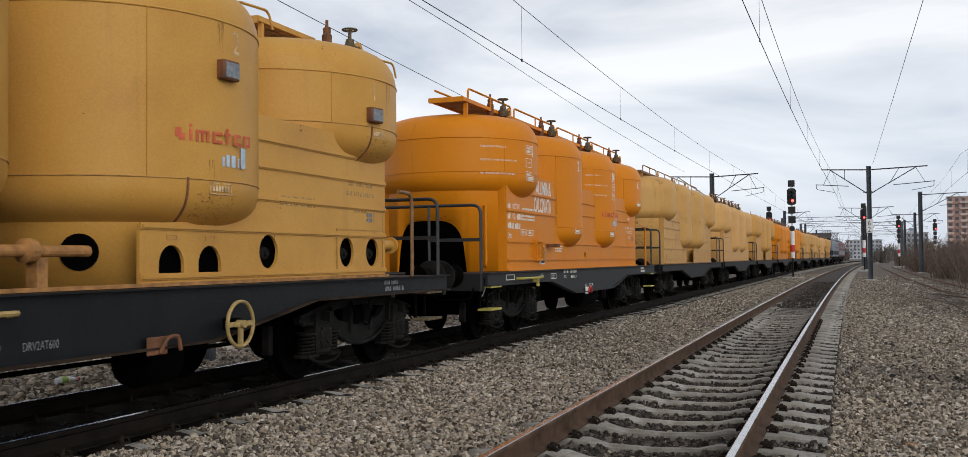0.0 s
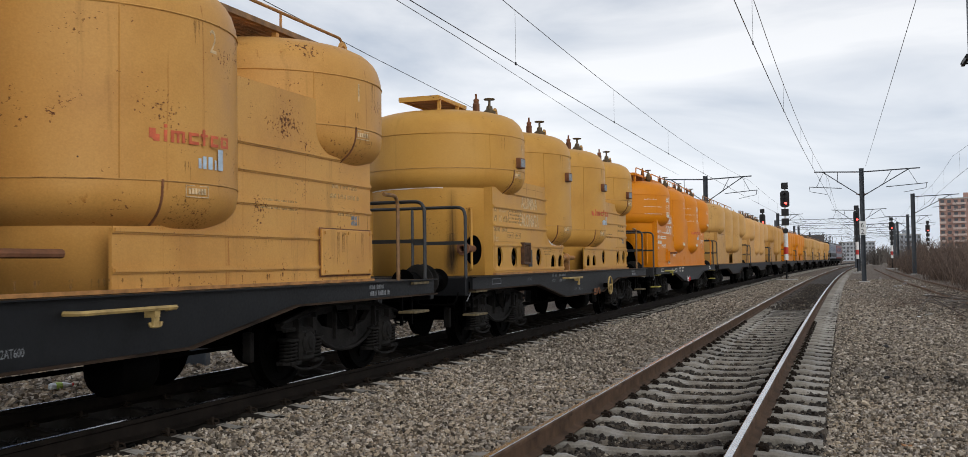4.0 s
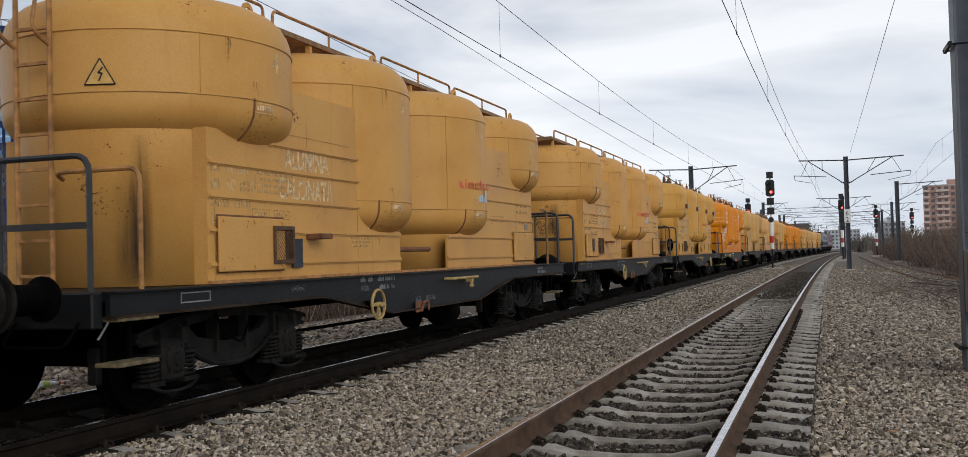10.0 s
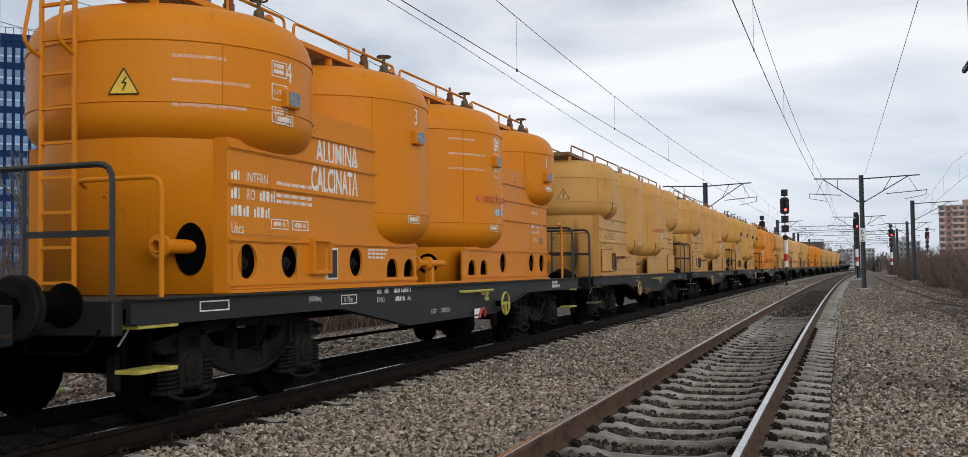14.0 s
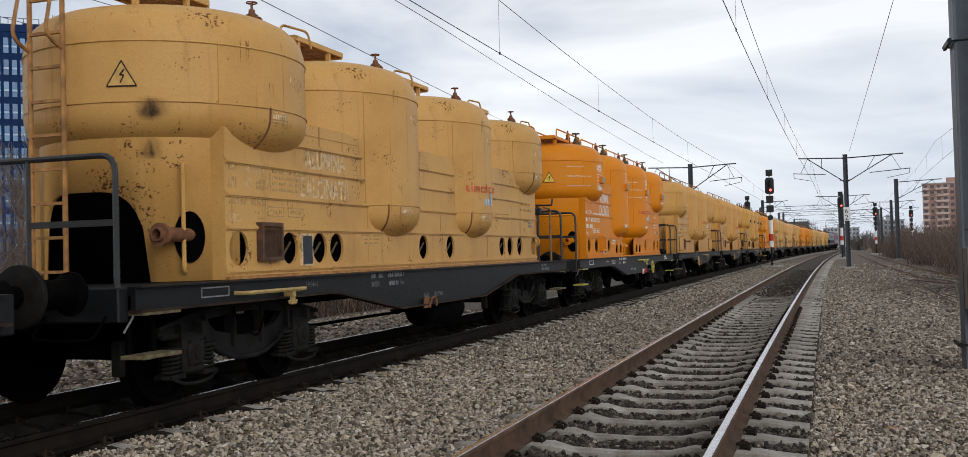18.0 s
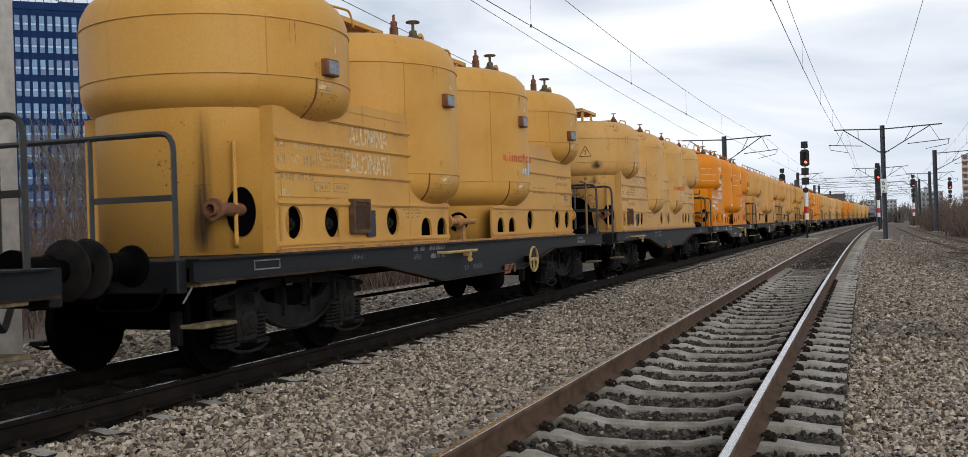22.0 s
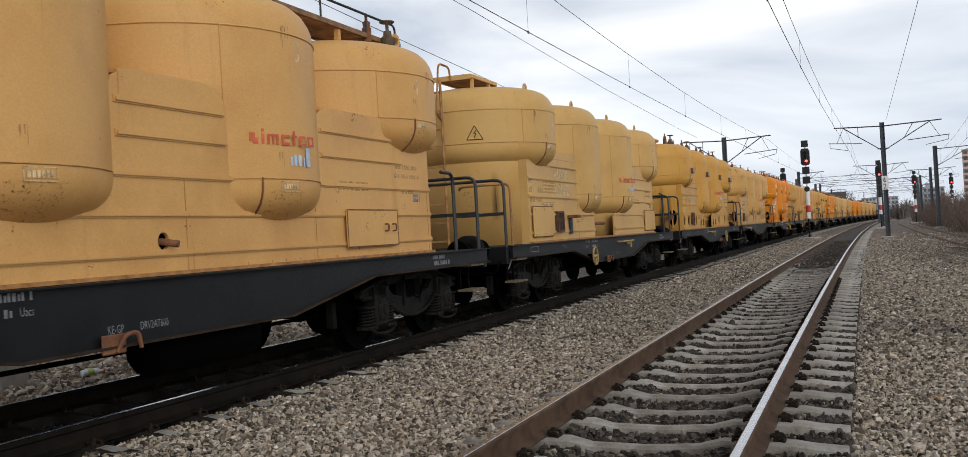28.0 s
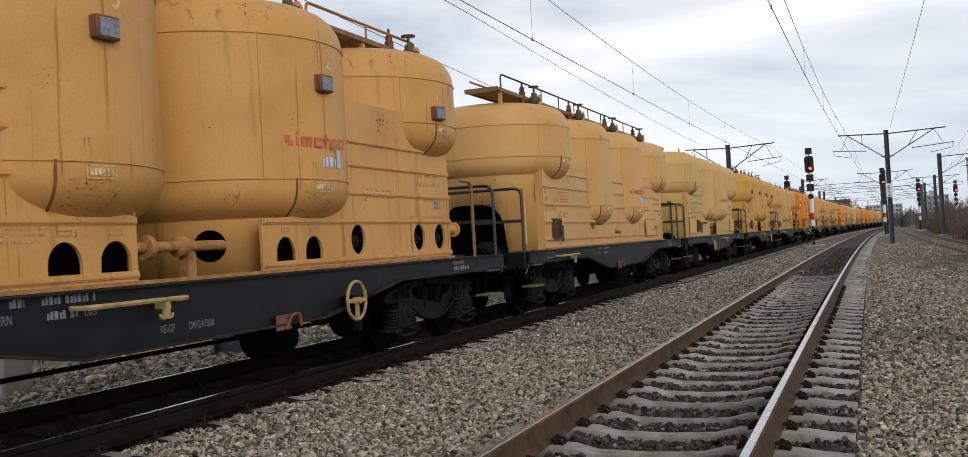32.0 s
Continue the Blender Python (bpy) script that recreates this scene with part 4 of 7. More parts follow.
def wagon(paint, label, style="two", holes="none", top="walkway", mouth=0.0, ladder=False, panel_top=3.05, order="4321", wheel=-2.6, boxes=False, clean=False, detail=2, fresh=False, triangle=None, vent=-3.7, slate=-3.42, bracket=-2.97, lever=0.4, words=2.225, rail="hoop", powder=False, steps=(0.86, 0.52), along=-3.84):
    """One four-tank alumina wagon with its parts."""
    P = PAINT[paint]
    ink = WHITE if fresh else FADED
    iron = INK if fresh else FRAME
    w = thing("tank_wagon", label, "freight wagon", "wagons of the train")
    # underframe
    part("deck", shared("deck", box, -1.33, 1.33, -6.97, 6.51, 1.0, 1.07), iron, w)
    for s in (1, -1):
        sole = part("sole_bar", shared(f"sole_bar:{s}", sill_mesh, s), iron, w)
        part("foot_flange", shared(f"foot_flange:{s}", sill_flange, s), iron if fresh else EDGE, sole)
        part("head_flange", shared(f"head_flange:{s}", box, *sorted((1.30 * s, 1.43 * s)), -6.95, 6.49, 1.061, 1.074), iron, sole)
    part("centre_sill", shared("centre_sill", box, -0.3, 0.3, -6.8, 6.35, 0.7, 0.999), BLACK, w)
    for s in (-1, 1):
        part("headstock", shared("headstock", box, -1.32, 1.32, -0.06, 0.06, 0.80, 1.07, 0.012), iron, w, m=pose(0, 6.79 * s + BACK, 0))
        for x in (-0.875, 0.875):
            bf = part("buffer", shared("buffer", buffer_mesh), BLACK, w, m=pose(x, 6.84 * s + BACK, 1.03, 0, 0, 0 if s > 0 else 180))
            part("buffer_head", shared("buffer_head", buffer_head_mesh), DIRT, bf, m=pose(0, 0.46, 0))
        part("drawgear", shared("drawgear", box, -0.07, 0.07, 0.0, 0.42, 0.93, 1.06, 0.02), BLACK, w, m=pose(0, 6.84 * s + BACK, 0, 0, 0, 0 if s > 0 else 180))
        bogie(w, 4.58 if s > 0 else -4.9, detail > 1)
    # tanks
    numbers = order
    for i, y in enumerate(TANK_Y):
        t = part("tank", shared(f"tank:{i in (0, 3)}", lambda q=FLOORS[i]: lathe(tank_profile(q), 56)), P, w, m=pose(0, y, -0.08 if style == "long" else 0.0))
        if detail > 1 and not clean:
            part("soot_run", shared(f"tip_stain:{i in (0, 3)}", tip_stain, FLOORS[i]), SPECK, t)
            part("weld_rib", shared(f"weld_rib:{i in (0, 3)}", tank_rib, FLOORS[i]), RUST, t)
        if detail > 1:
            part("weld_seam", shared(f"weld_seam:{i in (0, 3)}", seam_strip, FLOORS[i], SEAM_TOP), P, t)
            for z, q in ((SEAM_TOP - 0.016, 1.0), (FLOORS[i] - 0.012, 1.3)):
                part("weld_seam", shared(f"ring_seam:{q}", seam_ring, 0.0075 if q == 1.0 else 0.0055), P if q == 1.0 or fresh else SEAM, t, m=pose(0, 0, z))
            part("tank_number", bent_text(numbers[i], 0.29, 0.8, TANK_R + 0.002), ink, t, m=wrap(TANK_R + 0.002, 0, 12 if i == 3 else 6 if fresh else 0, 3.09))
            part("volume_mark", shared("volume_mark", lambda: bent_blocks(frame_blocks(0, 0, 0.27, 0.1) + [(0.03 + 0.036 * q, 0.055 + 0.036 * q, 0.025, 0.05) for q in range(6)], TANK_R)), ink, t, m=wrap(1.3925, 0, 12, FLOORS[i] - 0.13))
            if boxes:
                bx = part("label_box", shared("label_box", box, 0, 0.09, -0.11, 0.11, -0.085, 0.085, 0.01), RUST if not fresh else P, t, m=wrap(TANK_R - 0.02, 0, 11 if i == 3 else 4, 2.92))
                part("label_plate", shared("label_plate", box, 0.09, 0.096, -0.085, 0.095, -0.065, 0.065), STEELPLATE, bx)
            if i == 2:
                part("brand_mark", shared("brand_mark", lambda: bent_blocks([(0.0, 0.05, 0.02, 0.07), (0.03, 0.08, 0, 0.05), (0.115, 0.14, 0, 0.085), (0.115, 0.14, 0.1, 0.025), (0.17, 0.195, 0, 0.085), (0.22, 0.24, 0, 0.085), (0.265, 0.29, 0, 0.085), (0.17, 0.29, 0.065, 0.02), (0.325, 0.42, 0, 0.022), (0.325, 0.42, 0.063, 0.022), (0.325, 0.35, 0, 0.085), (0.46, 0.485, 0, 0.12), (0.44, 0.51, 0.065, 0.02), (0.545, 0.63, 0, 0.022), (0.545, 0.63, 0.063, 0.022), (0.545, 0.57, 0, 0.085), (0.665, 0.69, 0, 0.085), (0.735, 0.76, 0, 0.085), (0.665, 0.76, 0, 0.02), (0.665, 0.76, 0.065, 0.02)], TANK_R)), REDINK, t, "red owner's mark", m=wrap(TANK_R + 0.002, 0, 26, 2.28) @ Matrix.Diagonal((1, 1.13, 1.13, 1)))
                part("brand_mark", shared("brand_mark_blue", lambda: bent_bars([(0, 0.16, 0, 0.07), (0.17, 0.24, 0.0, 0.15)], TANK_R)), BLUEINK, t, "pale blue owner's mark", m=wrap(TANK_R + 0.002, 0, 6, 2.09) @ Matrix.Diagonal((1, 1.5, 1.5, 1)))
            if fresh and i in (0, 2):
                a = 46 if i == 2 else 54
                for q, words_ in enumerate(("SCADENTA LA VERIFICARE", "PRESIUNEA MAXIMA ADMISA DE LUCRU", "NR. AUTORIZATIEI DE FUNCTIONARE")):
                    part("inspection_text", bent_text(words_, 0.042, 0.95, TANK_R), WHITE, t, m=wrap(TANK_R + 0.002, 0, a, 3.19 - 0.22 * q))
                part("inspection_text", shared("inspection_boxes", lambda: bent_blocks(sum([frame_blocks(0, z, 0.22, 0.15) for z in (0.0, -0.22, -0.44)], []) + [(0.03 + 0.036 * q, 0.056 + 0.036 * q, z + 0.085, 0.04) for z in (0.0, -0.44) for q in range(4)] + [(0.03 + 0.036 * q, 0.056 + 0.036 * q, 0.03, 0.04) for q in range(4)], TANK_R)), WHITE, t, m=wrap(TANK_R + 0.002, 0, a - 40, 3.12))
                part("pressure_mark", bent_text("0,2 MPa", 0.06, 0.75, TANK_R), WHITE, t, m=wrap(TANK_R + 0.002, 0, a - 41, 2.955))
            if powder and i in (0, 1):
                part("powder_residue", shared(f"powder_residue:{i}", powder_ring, i), POWDER, w)
    # casing
    part("skirt", shared(f"skirt_end:{mouth}", skirt, -4.6, 1.25, 2.56, mouth), P, w)
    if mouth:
        # added black sheet behind the doorway, in place of the shade inside
        part("inner_lining", shared("inner_lining_end", skirt, -4.6, 1.17, 2.45, 0.0, 1.05), HOLE_SHADE, w)
    if style != "long":
        part("skirt", shared("skirt_mid", skirt, 1.53, 1.17, 1.75, 0.0, 1.05), P, w)
        part("casing_end", shared("casing_end_mid", box, -BODY_X + 0.01, BODY_X - 0.01, -1.09, -1.07, DECK, 1.95), P, w)
    part("casing_end", shared("casing_end_far", box, -BODY_X + 0.01, BODY_X - 0.01, 5.08, 5.1, DECK, 2.5), P, w)
    sides = body_sides(style, panel_top)
    cut = HOLES[holes] if detail > 1 else ([], [])
    for k, o in enumerate(sides):
        part("side_panel", shared(f"side_panel:{style}:{holes if detail > 1 else 0}:{panel_top}:{k}", plate, o, cut[k], BODY_X, 0.03), P, w)
        part("side_panel", shared(f"side_panel_off:{style}:{panel_top}:{k}", plate, o, [], -BODY_X + 0.03, 0.03), P, w)
        y0, y1 = o[0][0], max(p[0] for p in o)
        y0 = min(p[0] for p in o)
        for z in HIGH_RIBS if fresh else RIBS:
            if holes in ("valves", "round") and z < 1.4:
                z = 1.155
            if z > panel_top - 0.1:
                continue
            a, b = y0, y1
            if style == "long":
                if z > 2.3:
                    a, b = -4.3, -2.45
                elif z > 1.9:
                    b = -2.4
            elif z > 2.43:
                a, b = (-4.3, -2.2) if k == 0 else (2.2, 4.4)
            elif style == "two":
                b = min(b, -1.6) if k == 0 and z > 1.9 else b
                a = max(a, 1.6) if k == 1 and z > 1.7 else a
            part("panel_rib", shared(f"panel_rib:{a}:{b}:{z}", rib_bar, a, b, z), P, w)
    if style == "long":
        for z in (2.45, 2.19):
            for y0, y1 in ((-0.7, 0.7), (2.35, 4.3)):
                part("panel_rib", shared(f"panel_rib:{y0}:{y1}:{z}", rib_bar, y0, y1, z), P, w)
    if detail > 1 and not clean:
        for y0, y1, z in ((-4.2, -2.5, 2.58),):
            part("sheet_seam", shared(f"sheet_seam:{y0}", box, BODY_X + 0.001, BODY_X + 0.004, y0, y1, z - 0.004, z + 0.004), SEAM, w)
        for y in (-5.25, -2.32, 5.02) + ((0.1, 2.2) if style == "long" else ()):
            part("sheet_seam", shared("sheet_seam_upright", box, BODY_X + 0.001, BODY_X + 0.004, -0.004, 0.004, DECK + 0.03, 1.9), SEAM, w, m=pose(0, y, 0))
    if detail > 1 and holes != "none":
        # added black sheets behind the holes, in place of the shade inside
        part("inner_lining", shared(f"inner_lining:{style}", box, 1.055, 1.07, -5.32, -1.12 if style != "long" else 5.0, DECK, 1.75), HOLE_SHADE, w)
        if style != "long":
            part("inner_lining", shared("inner_lining_far", box, 1.055, 1.07, 0.80, 5.0, DECK, 1.56), HOLE_SHADE, w)
    for y0, y1 in ((-4.1, -2.22), (2.22, 4.1)) if style == "two" else ((-4.0, -2.5), (-0.6, 0.6), (2.45, 4.0)):
        part("casing_roof", shared(f"casing_roof:{panel_top}:{y0}", box, -BODY_X + 0.031, BODY_X - 0.031, y0, y1, panel_top - 0.035, panel_top - 0.004), P, w)
    for s in (-1, 1):
        part("corner_plate", shared(f"corner_plate:{s}", box, *sorted((0.985 * s, 1.109 * s)), -5.36, -5.345, DECK, 2.5), P, w)
    part("foot_strip", shared("foot_strip", box, BODY_X + 0.002, BODY_X + 0.05, -5.38, 5.1, DECK + 0.0, DECK + 0.03), P if fresh else RUBBED, w)
    # railings of the two platforms
    def end_rail(y):
        """One bar across the whole end, closed below at both sides and open in the middle."""
        bm = bmesh.new()
        add_tube(bm, soft_path([(-1.33, y, 1.07), (-1.33, y, 2.08), (1.33, y, 2.08), (1.33, y, 1.07)], 0.14), 0.024, 7)
        for q in (-1, 1):
            add_tube(bm, [(0.5 * q, y, 1.07), (0.5 * q, y, 2.07)], 0.021, 6)
            add_box(bm, *sorted((0.5 * q, 1.32 * q)), y - 0.014, y + 0.014, 1.54, 1.59)
        return bm
    part("end_railing", shared("end_railing", end_rail, -7.1), RAILING, w)
    part("end_railing", shared("end_railing_far", end_rail, 6.3), RAILING, w)
    for x in (1.33, -1.33):
        part("platform_railing", shared(f"platform_railing:{x}", lambda q=x: tube(soft_path([(q, 5.08, 2.1), (q, 5.47, 2.1), (q, 5.47, 1.07)], 0.14), 0.024, 7)), P if fresh else RAILING if paint in ("sand", "apricot") else BAR, w)
    if detail > 1:
        # steps at both ends, grab handles, brake wheel
        for y in (-6.68, 5.98):
            for o in (-0.15, 0.15):
                part("step_hanger", shared("step_hanger", box, 1.19, 1.22, -0.02, 0.02, 0.5, 1.06), BLACK, w, m=pose(0, y + o, 0))
            for z in steps:
                part("step_board", shared("step_board", box, 1.2, 1.42, -0.24, 0.24, -0.016, 0.016, 0.005), YELLOW if fresh else STEP, w, "worn step board with flaking paint", m=pose(0, y, z))
        if ladder and holes != "round":
            part("grab_rail", shared("grab_hoop_rail", lambda: tube(soft_path([(0.2, -6.1, 2.02), (0.3, -6.3, 2.06), (1.15, -6.3, 2.06), (1.15, -6.3, 1.07)], 0.12), 0.022, 7)), P if fresh else RUBBED, w)
        else:
            part("grab_rail", shared("grab_rail", lambda: tube(soft_path([(0.8, -5.5, 2.15), (0.87, -5.62, 2.15), (0.87, -5.62, 1.16), (0.8, -5.5, 1.16)], 0.06), 0.02, 7)), P, w)
        paint_of_lever = YELLOW if fresh else TAN
        if wheel is not None:
            hw = part("brake_wheel", shared("brake_wheel", handwheel_mesh), YELLOW if fresh else TAN, w, "yellow brake wheel", m=Matrix.Translation((1.52, wheel, 0.74)) @ Matrix.Diagonal((1, 0.72, 0.72, 1) if wheel < 0 or fresh else (1, 0.82, 0.82, 1)))
            part("spindle_bracket", shared("spindle_bracket", box, -0.16, -0.03, -0.06, 0.06, -0.06, 0.06), BLACK, hw)
        part("brake_lever", shared("brake_lever", lambda: tube(soft_path([(1.38, -0.55, 0.0), (1.5, -0.52, 0.0), (1.5, 0.55, 0.0), (1.38, 0.56, -0.02)], 0.06), 0.02, 6)), paint_of_lever, w, m=pose(0, lever, 0.96))
        part("lever_bracket", shared("lever_bracket", lever_bracket_mesh), paint_of_lever, w, m=pose(0, lever + 0.3, 0.96) @ Matrix.Diagonal((1, 1, 0.7, 1)))
        cp = part("changeover_plate", shared("changeover_plate", box, 1.40, 1.42, -0.13, 0.11, -0.07, 0.07, 0.008), SIGNWHITE if fresh else RUST, w, m=pose(0, -1.12 if wheel is None or wheel < 0 else 0.5, 0.63))
        part("changeover_handle", shared("changeover_handle", lambda: tube(soft_path([(1.43, 0.0, -0.06), (1.45, 0.06, 0.06), (1.45, 0.2, 0.07), (1.44, 0.24, -0.05)], 0.05), 0.017, 6)), SIGNRED if fresh else RUST, cp)
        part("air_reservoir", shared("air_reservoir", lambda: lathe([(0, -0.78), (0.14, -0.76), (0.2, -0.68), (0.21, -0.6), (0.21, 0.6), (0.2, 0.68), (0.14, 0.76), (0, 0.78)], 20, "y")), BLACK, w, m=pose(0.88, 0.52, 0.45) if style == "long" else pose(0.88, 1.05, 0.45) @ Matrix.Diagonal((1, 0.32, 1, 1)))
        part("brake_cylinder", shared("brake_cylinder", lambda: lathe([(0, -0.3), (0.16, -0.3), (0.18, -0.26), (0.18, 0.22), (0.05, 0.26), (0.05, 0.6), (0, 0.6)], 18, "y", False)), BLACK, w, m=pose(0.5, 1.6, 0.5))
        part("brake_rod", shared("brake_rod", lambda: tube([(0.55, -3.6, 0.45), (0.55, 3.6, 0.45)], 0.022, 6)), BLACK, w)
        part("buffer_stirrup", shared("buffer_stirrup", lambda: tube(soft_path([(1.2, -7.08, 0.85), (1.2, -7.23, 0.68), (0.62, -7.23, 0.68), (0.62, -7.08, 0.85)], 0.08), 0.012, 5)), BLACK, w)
        part("brake_hose", shared("brake_hose", lambda: tube(soft_path([(0.35, 6.62, 0.95), (0.35, 6.87, 0.8), (0.3, 7.07, 0.55), (0.25, 7.22, 0.8)], 0.1), 0.03, 6)), INK, w)
        part("earth_strap", shared("earth_strap", lambda: tube(soft_path([(1.31, -6.86, 0.93), (1.33, -6.92, 0.84), (1.30, -7.0, 0.72)], 0.08), 0.008, 5)), FAINT, w, "bare braided earthing strap")
        # writing on the frame and on the panels
        pale = WHITE if fresh else FAINT
        part("frame_number", shared("frame_number", lambda: bars([(0, 0.12, 0.1, 0.055), (0.2, 0.32, 0.1, 0.055), (0.46, 0.95, 0.1, 0.055), (0.5, 0.78, 0.0, 0.055)])), pale, w, m=pose(1.377, -2.75, 0.90))
        part("frame_word", text_mesh("RIV-RO" if fresh else "INTERN", 0.085, 0.72), pale, w, m=pose(1.377, -2.75, 0.90))
        part("frame_word", text_mesh("Uacs", 0.085, 0.72), pale, w, m=pose(1.377, -1.92, 0.90))
        mark = -0.65 if paint == "sand" else -1.15
        part("frame_word", text_mesh("KE-GP", 0.085, 0.72), pale, w, m=pose(1.377, mark, 0.70))
        part("frame_word", text_mesh("DRV2AT600", 0.085, 0.72), pale, w, m=pose(1.377, mark + 0.34, 0.70))
        part("frame_label", shared("frame_label", label_frame, 0.42, 0.09), pale, w, m=pose(1.377, -6.1, 0.94))
        part("frame_label", shared("frame_label_far", lambda: bars([(0, 0.52, 0.0, 0.055), (-0.02, 0.36, 0.075, 0.05)])), pale, w, m=pose(1.377, 4.6, 0.915))
        part("length_mark", text_mesh("|-14.54m-|", 0.075, 0.8), pale, w, m=pose(1.377, -4.3, 0.965))
        x = BODY_X + 0.003
        if fresh:
            part("stencil", wide_text("ALUMINA", 0.375, 0.98), ink, w, m=pose(x, -3.72, 2.43))
            part("stencil", wide_text("CALCINATĂ", 0.375, 1.08), ink, w, m=pose(x, -3.84, 2.12))
        else:
            part("stencil", wide_text("ALUMINA", 0.31, 0.97), ink, w, m=pose(x, along, words))
            part("stencil", wide_text("CALCINATĂ", 0.32, 1.18), ink, w, m=pose(x, along - 0.14, words - 0.325))
        low = words - 0.12
        part("owner_word", text_mesh("INTERN", 0.15, 0.72), ink, w, m=pose(x, -5.05, low))
        part("owner_word", text_mesh("RO", 0.15, 0.72), ink, w, m=pose(x, -5.05, low - 0.16))
        part("owner_word", text_mesh("Uacs", 0.15, 0.72), ink, w, m=pose(x, -5.30, low - 0.48))
        part("stencil", shared("owner_rows", lambda: bars([(0, 0.14, 0.0, 0.1), (0, 0.14, -0.16, 0.1), (0.48, 0.72, -0.16, 0.1), (0, 0.32, -0.32, 0.1), (0.38, 0.66, -0.32, 0.1)])), ink if fresh else GHOST, w, m=pose(x, -5.30, low))
        part("stencil", shared("load_table", lambda: bars([(0, 0.7, 0.0, 0.035), (0, 0.7, -0.06, 0.035), (0, 0.7, -0.12, 0.035), (0, 0.7, -0.18, 0.035), (-0.05, -0.02, -0.18, 0.22)])), ink if fresh else GHOST, w, m=pose(x, -4.52, low + 0.02))
        part("stencil", shared("load_frame", label_frame, 0.32, 0.1, 0.01), ink if fresh else GHOST, w, m=pose(x, -4.62, low - 0.42))
        part("stencil", shared("load_frame", label_frame, 0.32, 0.1, 0.01), ink if fresh else GHOST, w, m=pose(x, -4.22, low - 0.42))
        part("stencil", shared("load_marks", lambda: bars([(0.05, 0.27, 0.03, 0.045), (0.45, 0.67, 0.03, 0.045)])), ink if fresh else GHOST, w, m=pose(x, -4.62, low - 0.42))
        if fresh:
            part("stencil", text_mesh("S.C.", 0.095, 0.78), ink, w, m=pose(x, 3.88, 2.0))
            part("stencil", shared("owner_bar", bars, [(0.0, 0.26, 0.0, 0.065)]), ink, w, m=pose(x, 4.1, 2.0))
            part("stencil", text_mesh("S.A. SLATINA", 0.095, 0.78), ink, w, m=pose(x, 4.42, 2.0))
            part("stencil", text_mesh("STAŢIA DE DOMICILIU", 0.095, 0.72), ink, w, m=pose(x, 3.95, 1.9))
            part("stencil", text_mesh("SLATINA", 0.095, 0.78), ink, w, m=pose(x, 4.2, 1.76))
        else:
            part("stencil", shared("owner_far", lambda: bars([(0.15, 0.75, 0.42, 0.05), (0.1, 0.8, 0.31, 0.05), (0.28, 0.62, 0.12, 0.05), (-1.3, -0.6, 0.2, 0.03), (-1.3, -0.6, 0.13, 0.03)])), ink if fresh else GHOST, w, m=pose(x, 4.0, 1.7))
        part("stencil", shared("notice", lambda: bars([(0, 0.55, 0.0, 0.025), (0, 0.5, -0.045, 0.025), (0, 0.45, -0.09, 0.025)])), ink if fresh else GHOST, w, m=pose(x, -2.5, 1.50))
        if fresh:
            part("stencil", text_mesh("PROPRIETAR", 0.085, 0.8), ink, w, m=pose(x, 4.1, 2.24))
        part("panel_label", shared("panel_label", bars, [(0, 0.2, 0, 0.05), (0, 0.2, 0.06, 0.05)]), STEELPLATE, w, m=pose(BODY_X + 0.004, 4.6, 1.72))
        if holes == "none":
            part("hatch", shared("hatch", door_sheet, -5.24, -4.08, 1.18, 1.69), P, w)
            part("hatch_edge", shared("hatch_edge", label_frame, 1.19, 0.54, 0.016), RUST, w, m=pose(BODY_X + 0.02, -5.25, 1.17))
            part("hatch", shared("hatch_far", door_sheet, 3.84, 5.04, 1.16, 1.66), P, w)
            part("hatch_edge", shared("hatch_edge_far", label_frame, 1.23, 0.53, 0.016), RUST, w, m=pose(BODY_X + 0.02, 3.825, 1.145))
        if holes == "valves":
            for y in (-5.29, 3.87):
                fr = part("hatch_rim", shared("hatch_rim", label_frame, 1.16, 0.5, 0.02), P, w, m=pose(BODY_X + 0.01, y, 1.11))
                part("hatch_edge", shared("hatch_edge_thin", label_frame, 1.19, 0.53, 0.007), SEAM, fr, m=pose(-0.003, -0.015, -0.015))
            for y in (-1.82, -1.31, 1.02, 1.55):
                part("arch_handle", shared("arch_handle", label_frame, 0.14, 0.045, 0.01), SEAM if not clean else P, w, m=pose(BODY_X + 0.004, y - 0.07, 1.455))
        part("vent_grille", shared("vent_grille", vent_mesh), VENT if not fresh else P, w, "rusty wire-mesh vent", m=pose(BODY_X, vent, 1.43))
        part("slate_patch", shared("slate_patch", box, BODY_X + 0.026, BODY_X + 0.034, -0.1, 0.1, -0.15, 0.15), BLUEPLATE, w, m=pose(0.03 if holes == "none" and slate < -4 else 0, slate, 1.345 + 0.1 * (holes == "none" and slate < -4)))
        if fresh or style == "long":
            part("slate_border", shared("slate_border", box, BODY_X + 0.0, BODY_X + 0.03, -0.12, 0.12, -0.17, 0.17), ink, w, m=pose(0, slate, 1.345))
        if holes in ("none", "few"):
            part("handle_bracket", shared("handle_bracket", box, BODY_X, BODY_X + 0.2, -0.12, 0.12, -0.03, 0.03, 0.008), RUST, w, m=pose(0, bracket, 1.52))
        if holes in ("valves", "round"):
            part("outlet_pipe", shared("outlet_pipe", port_mesh), P, w, m=pose(0.97, 5.02, 1.46))
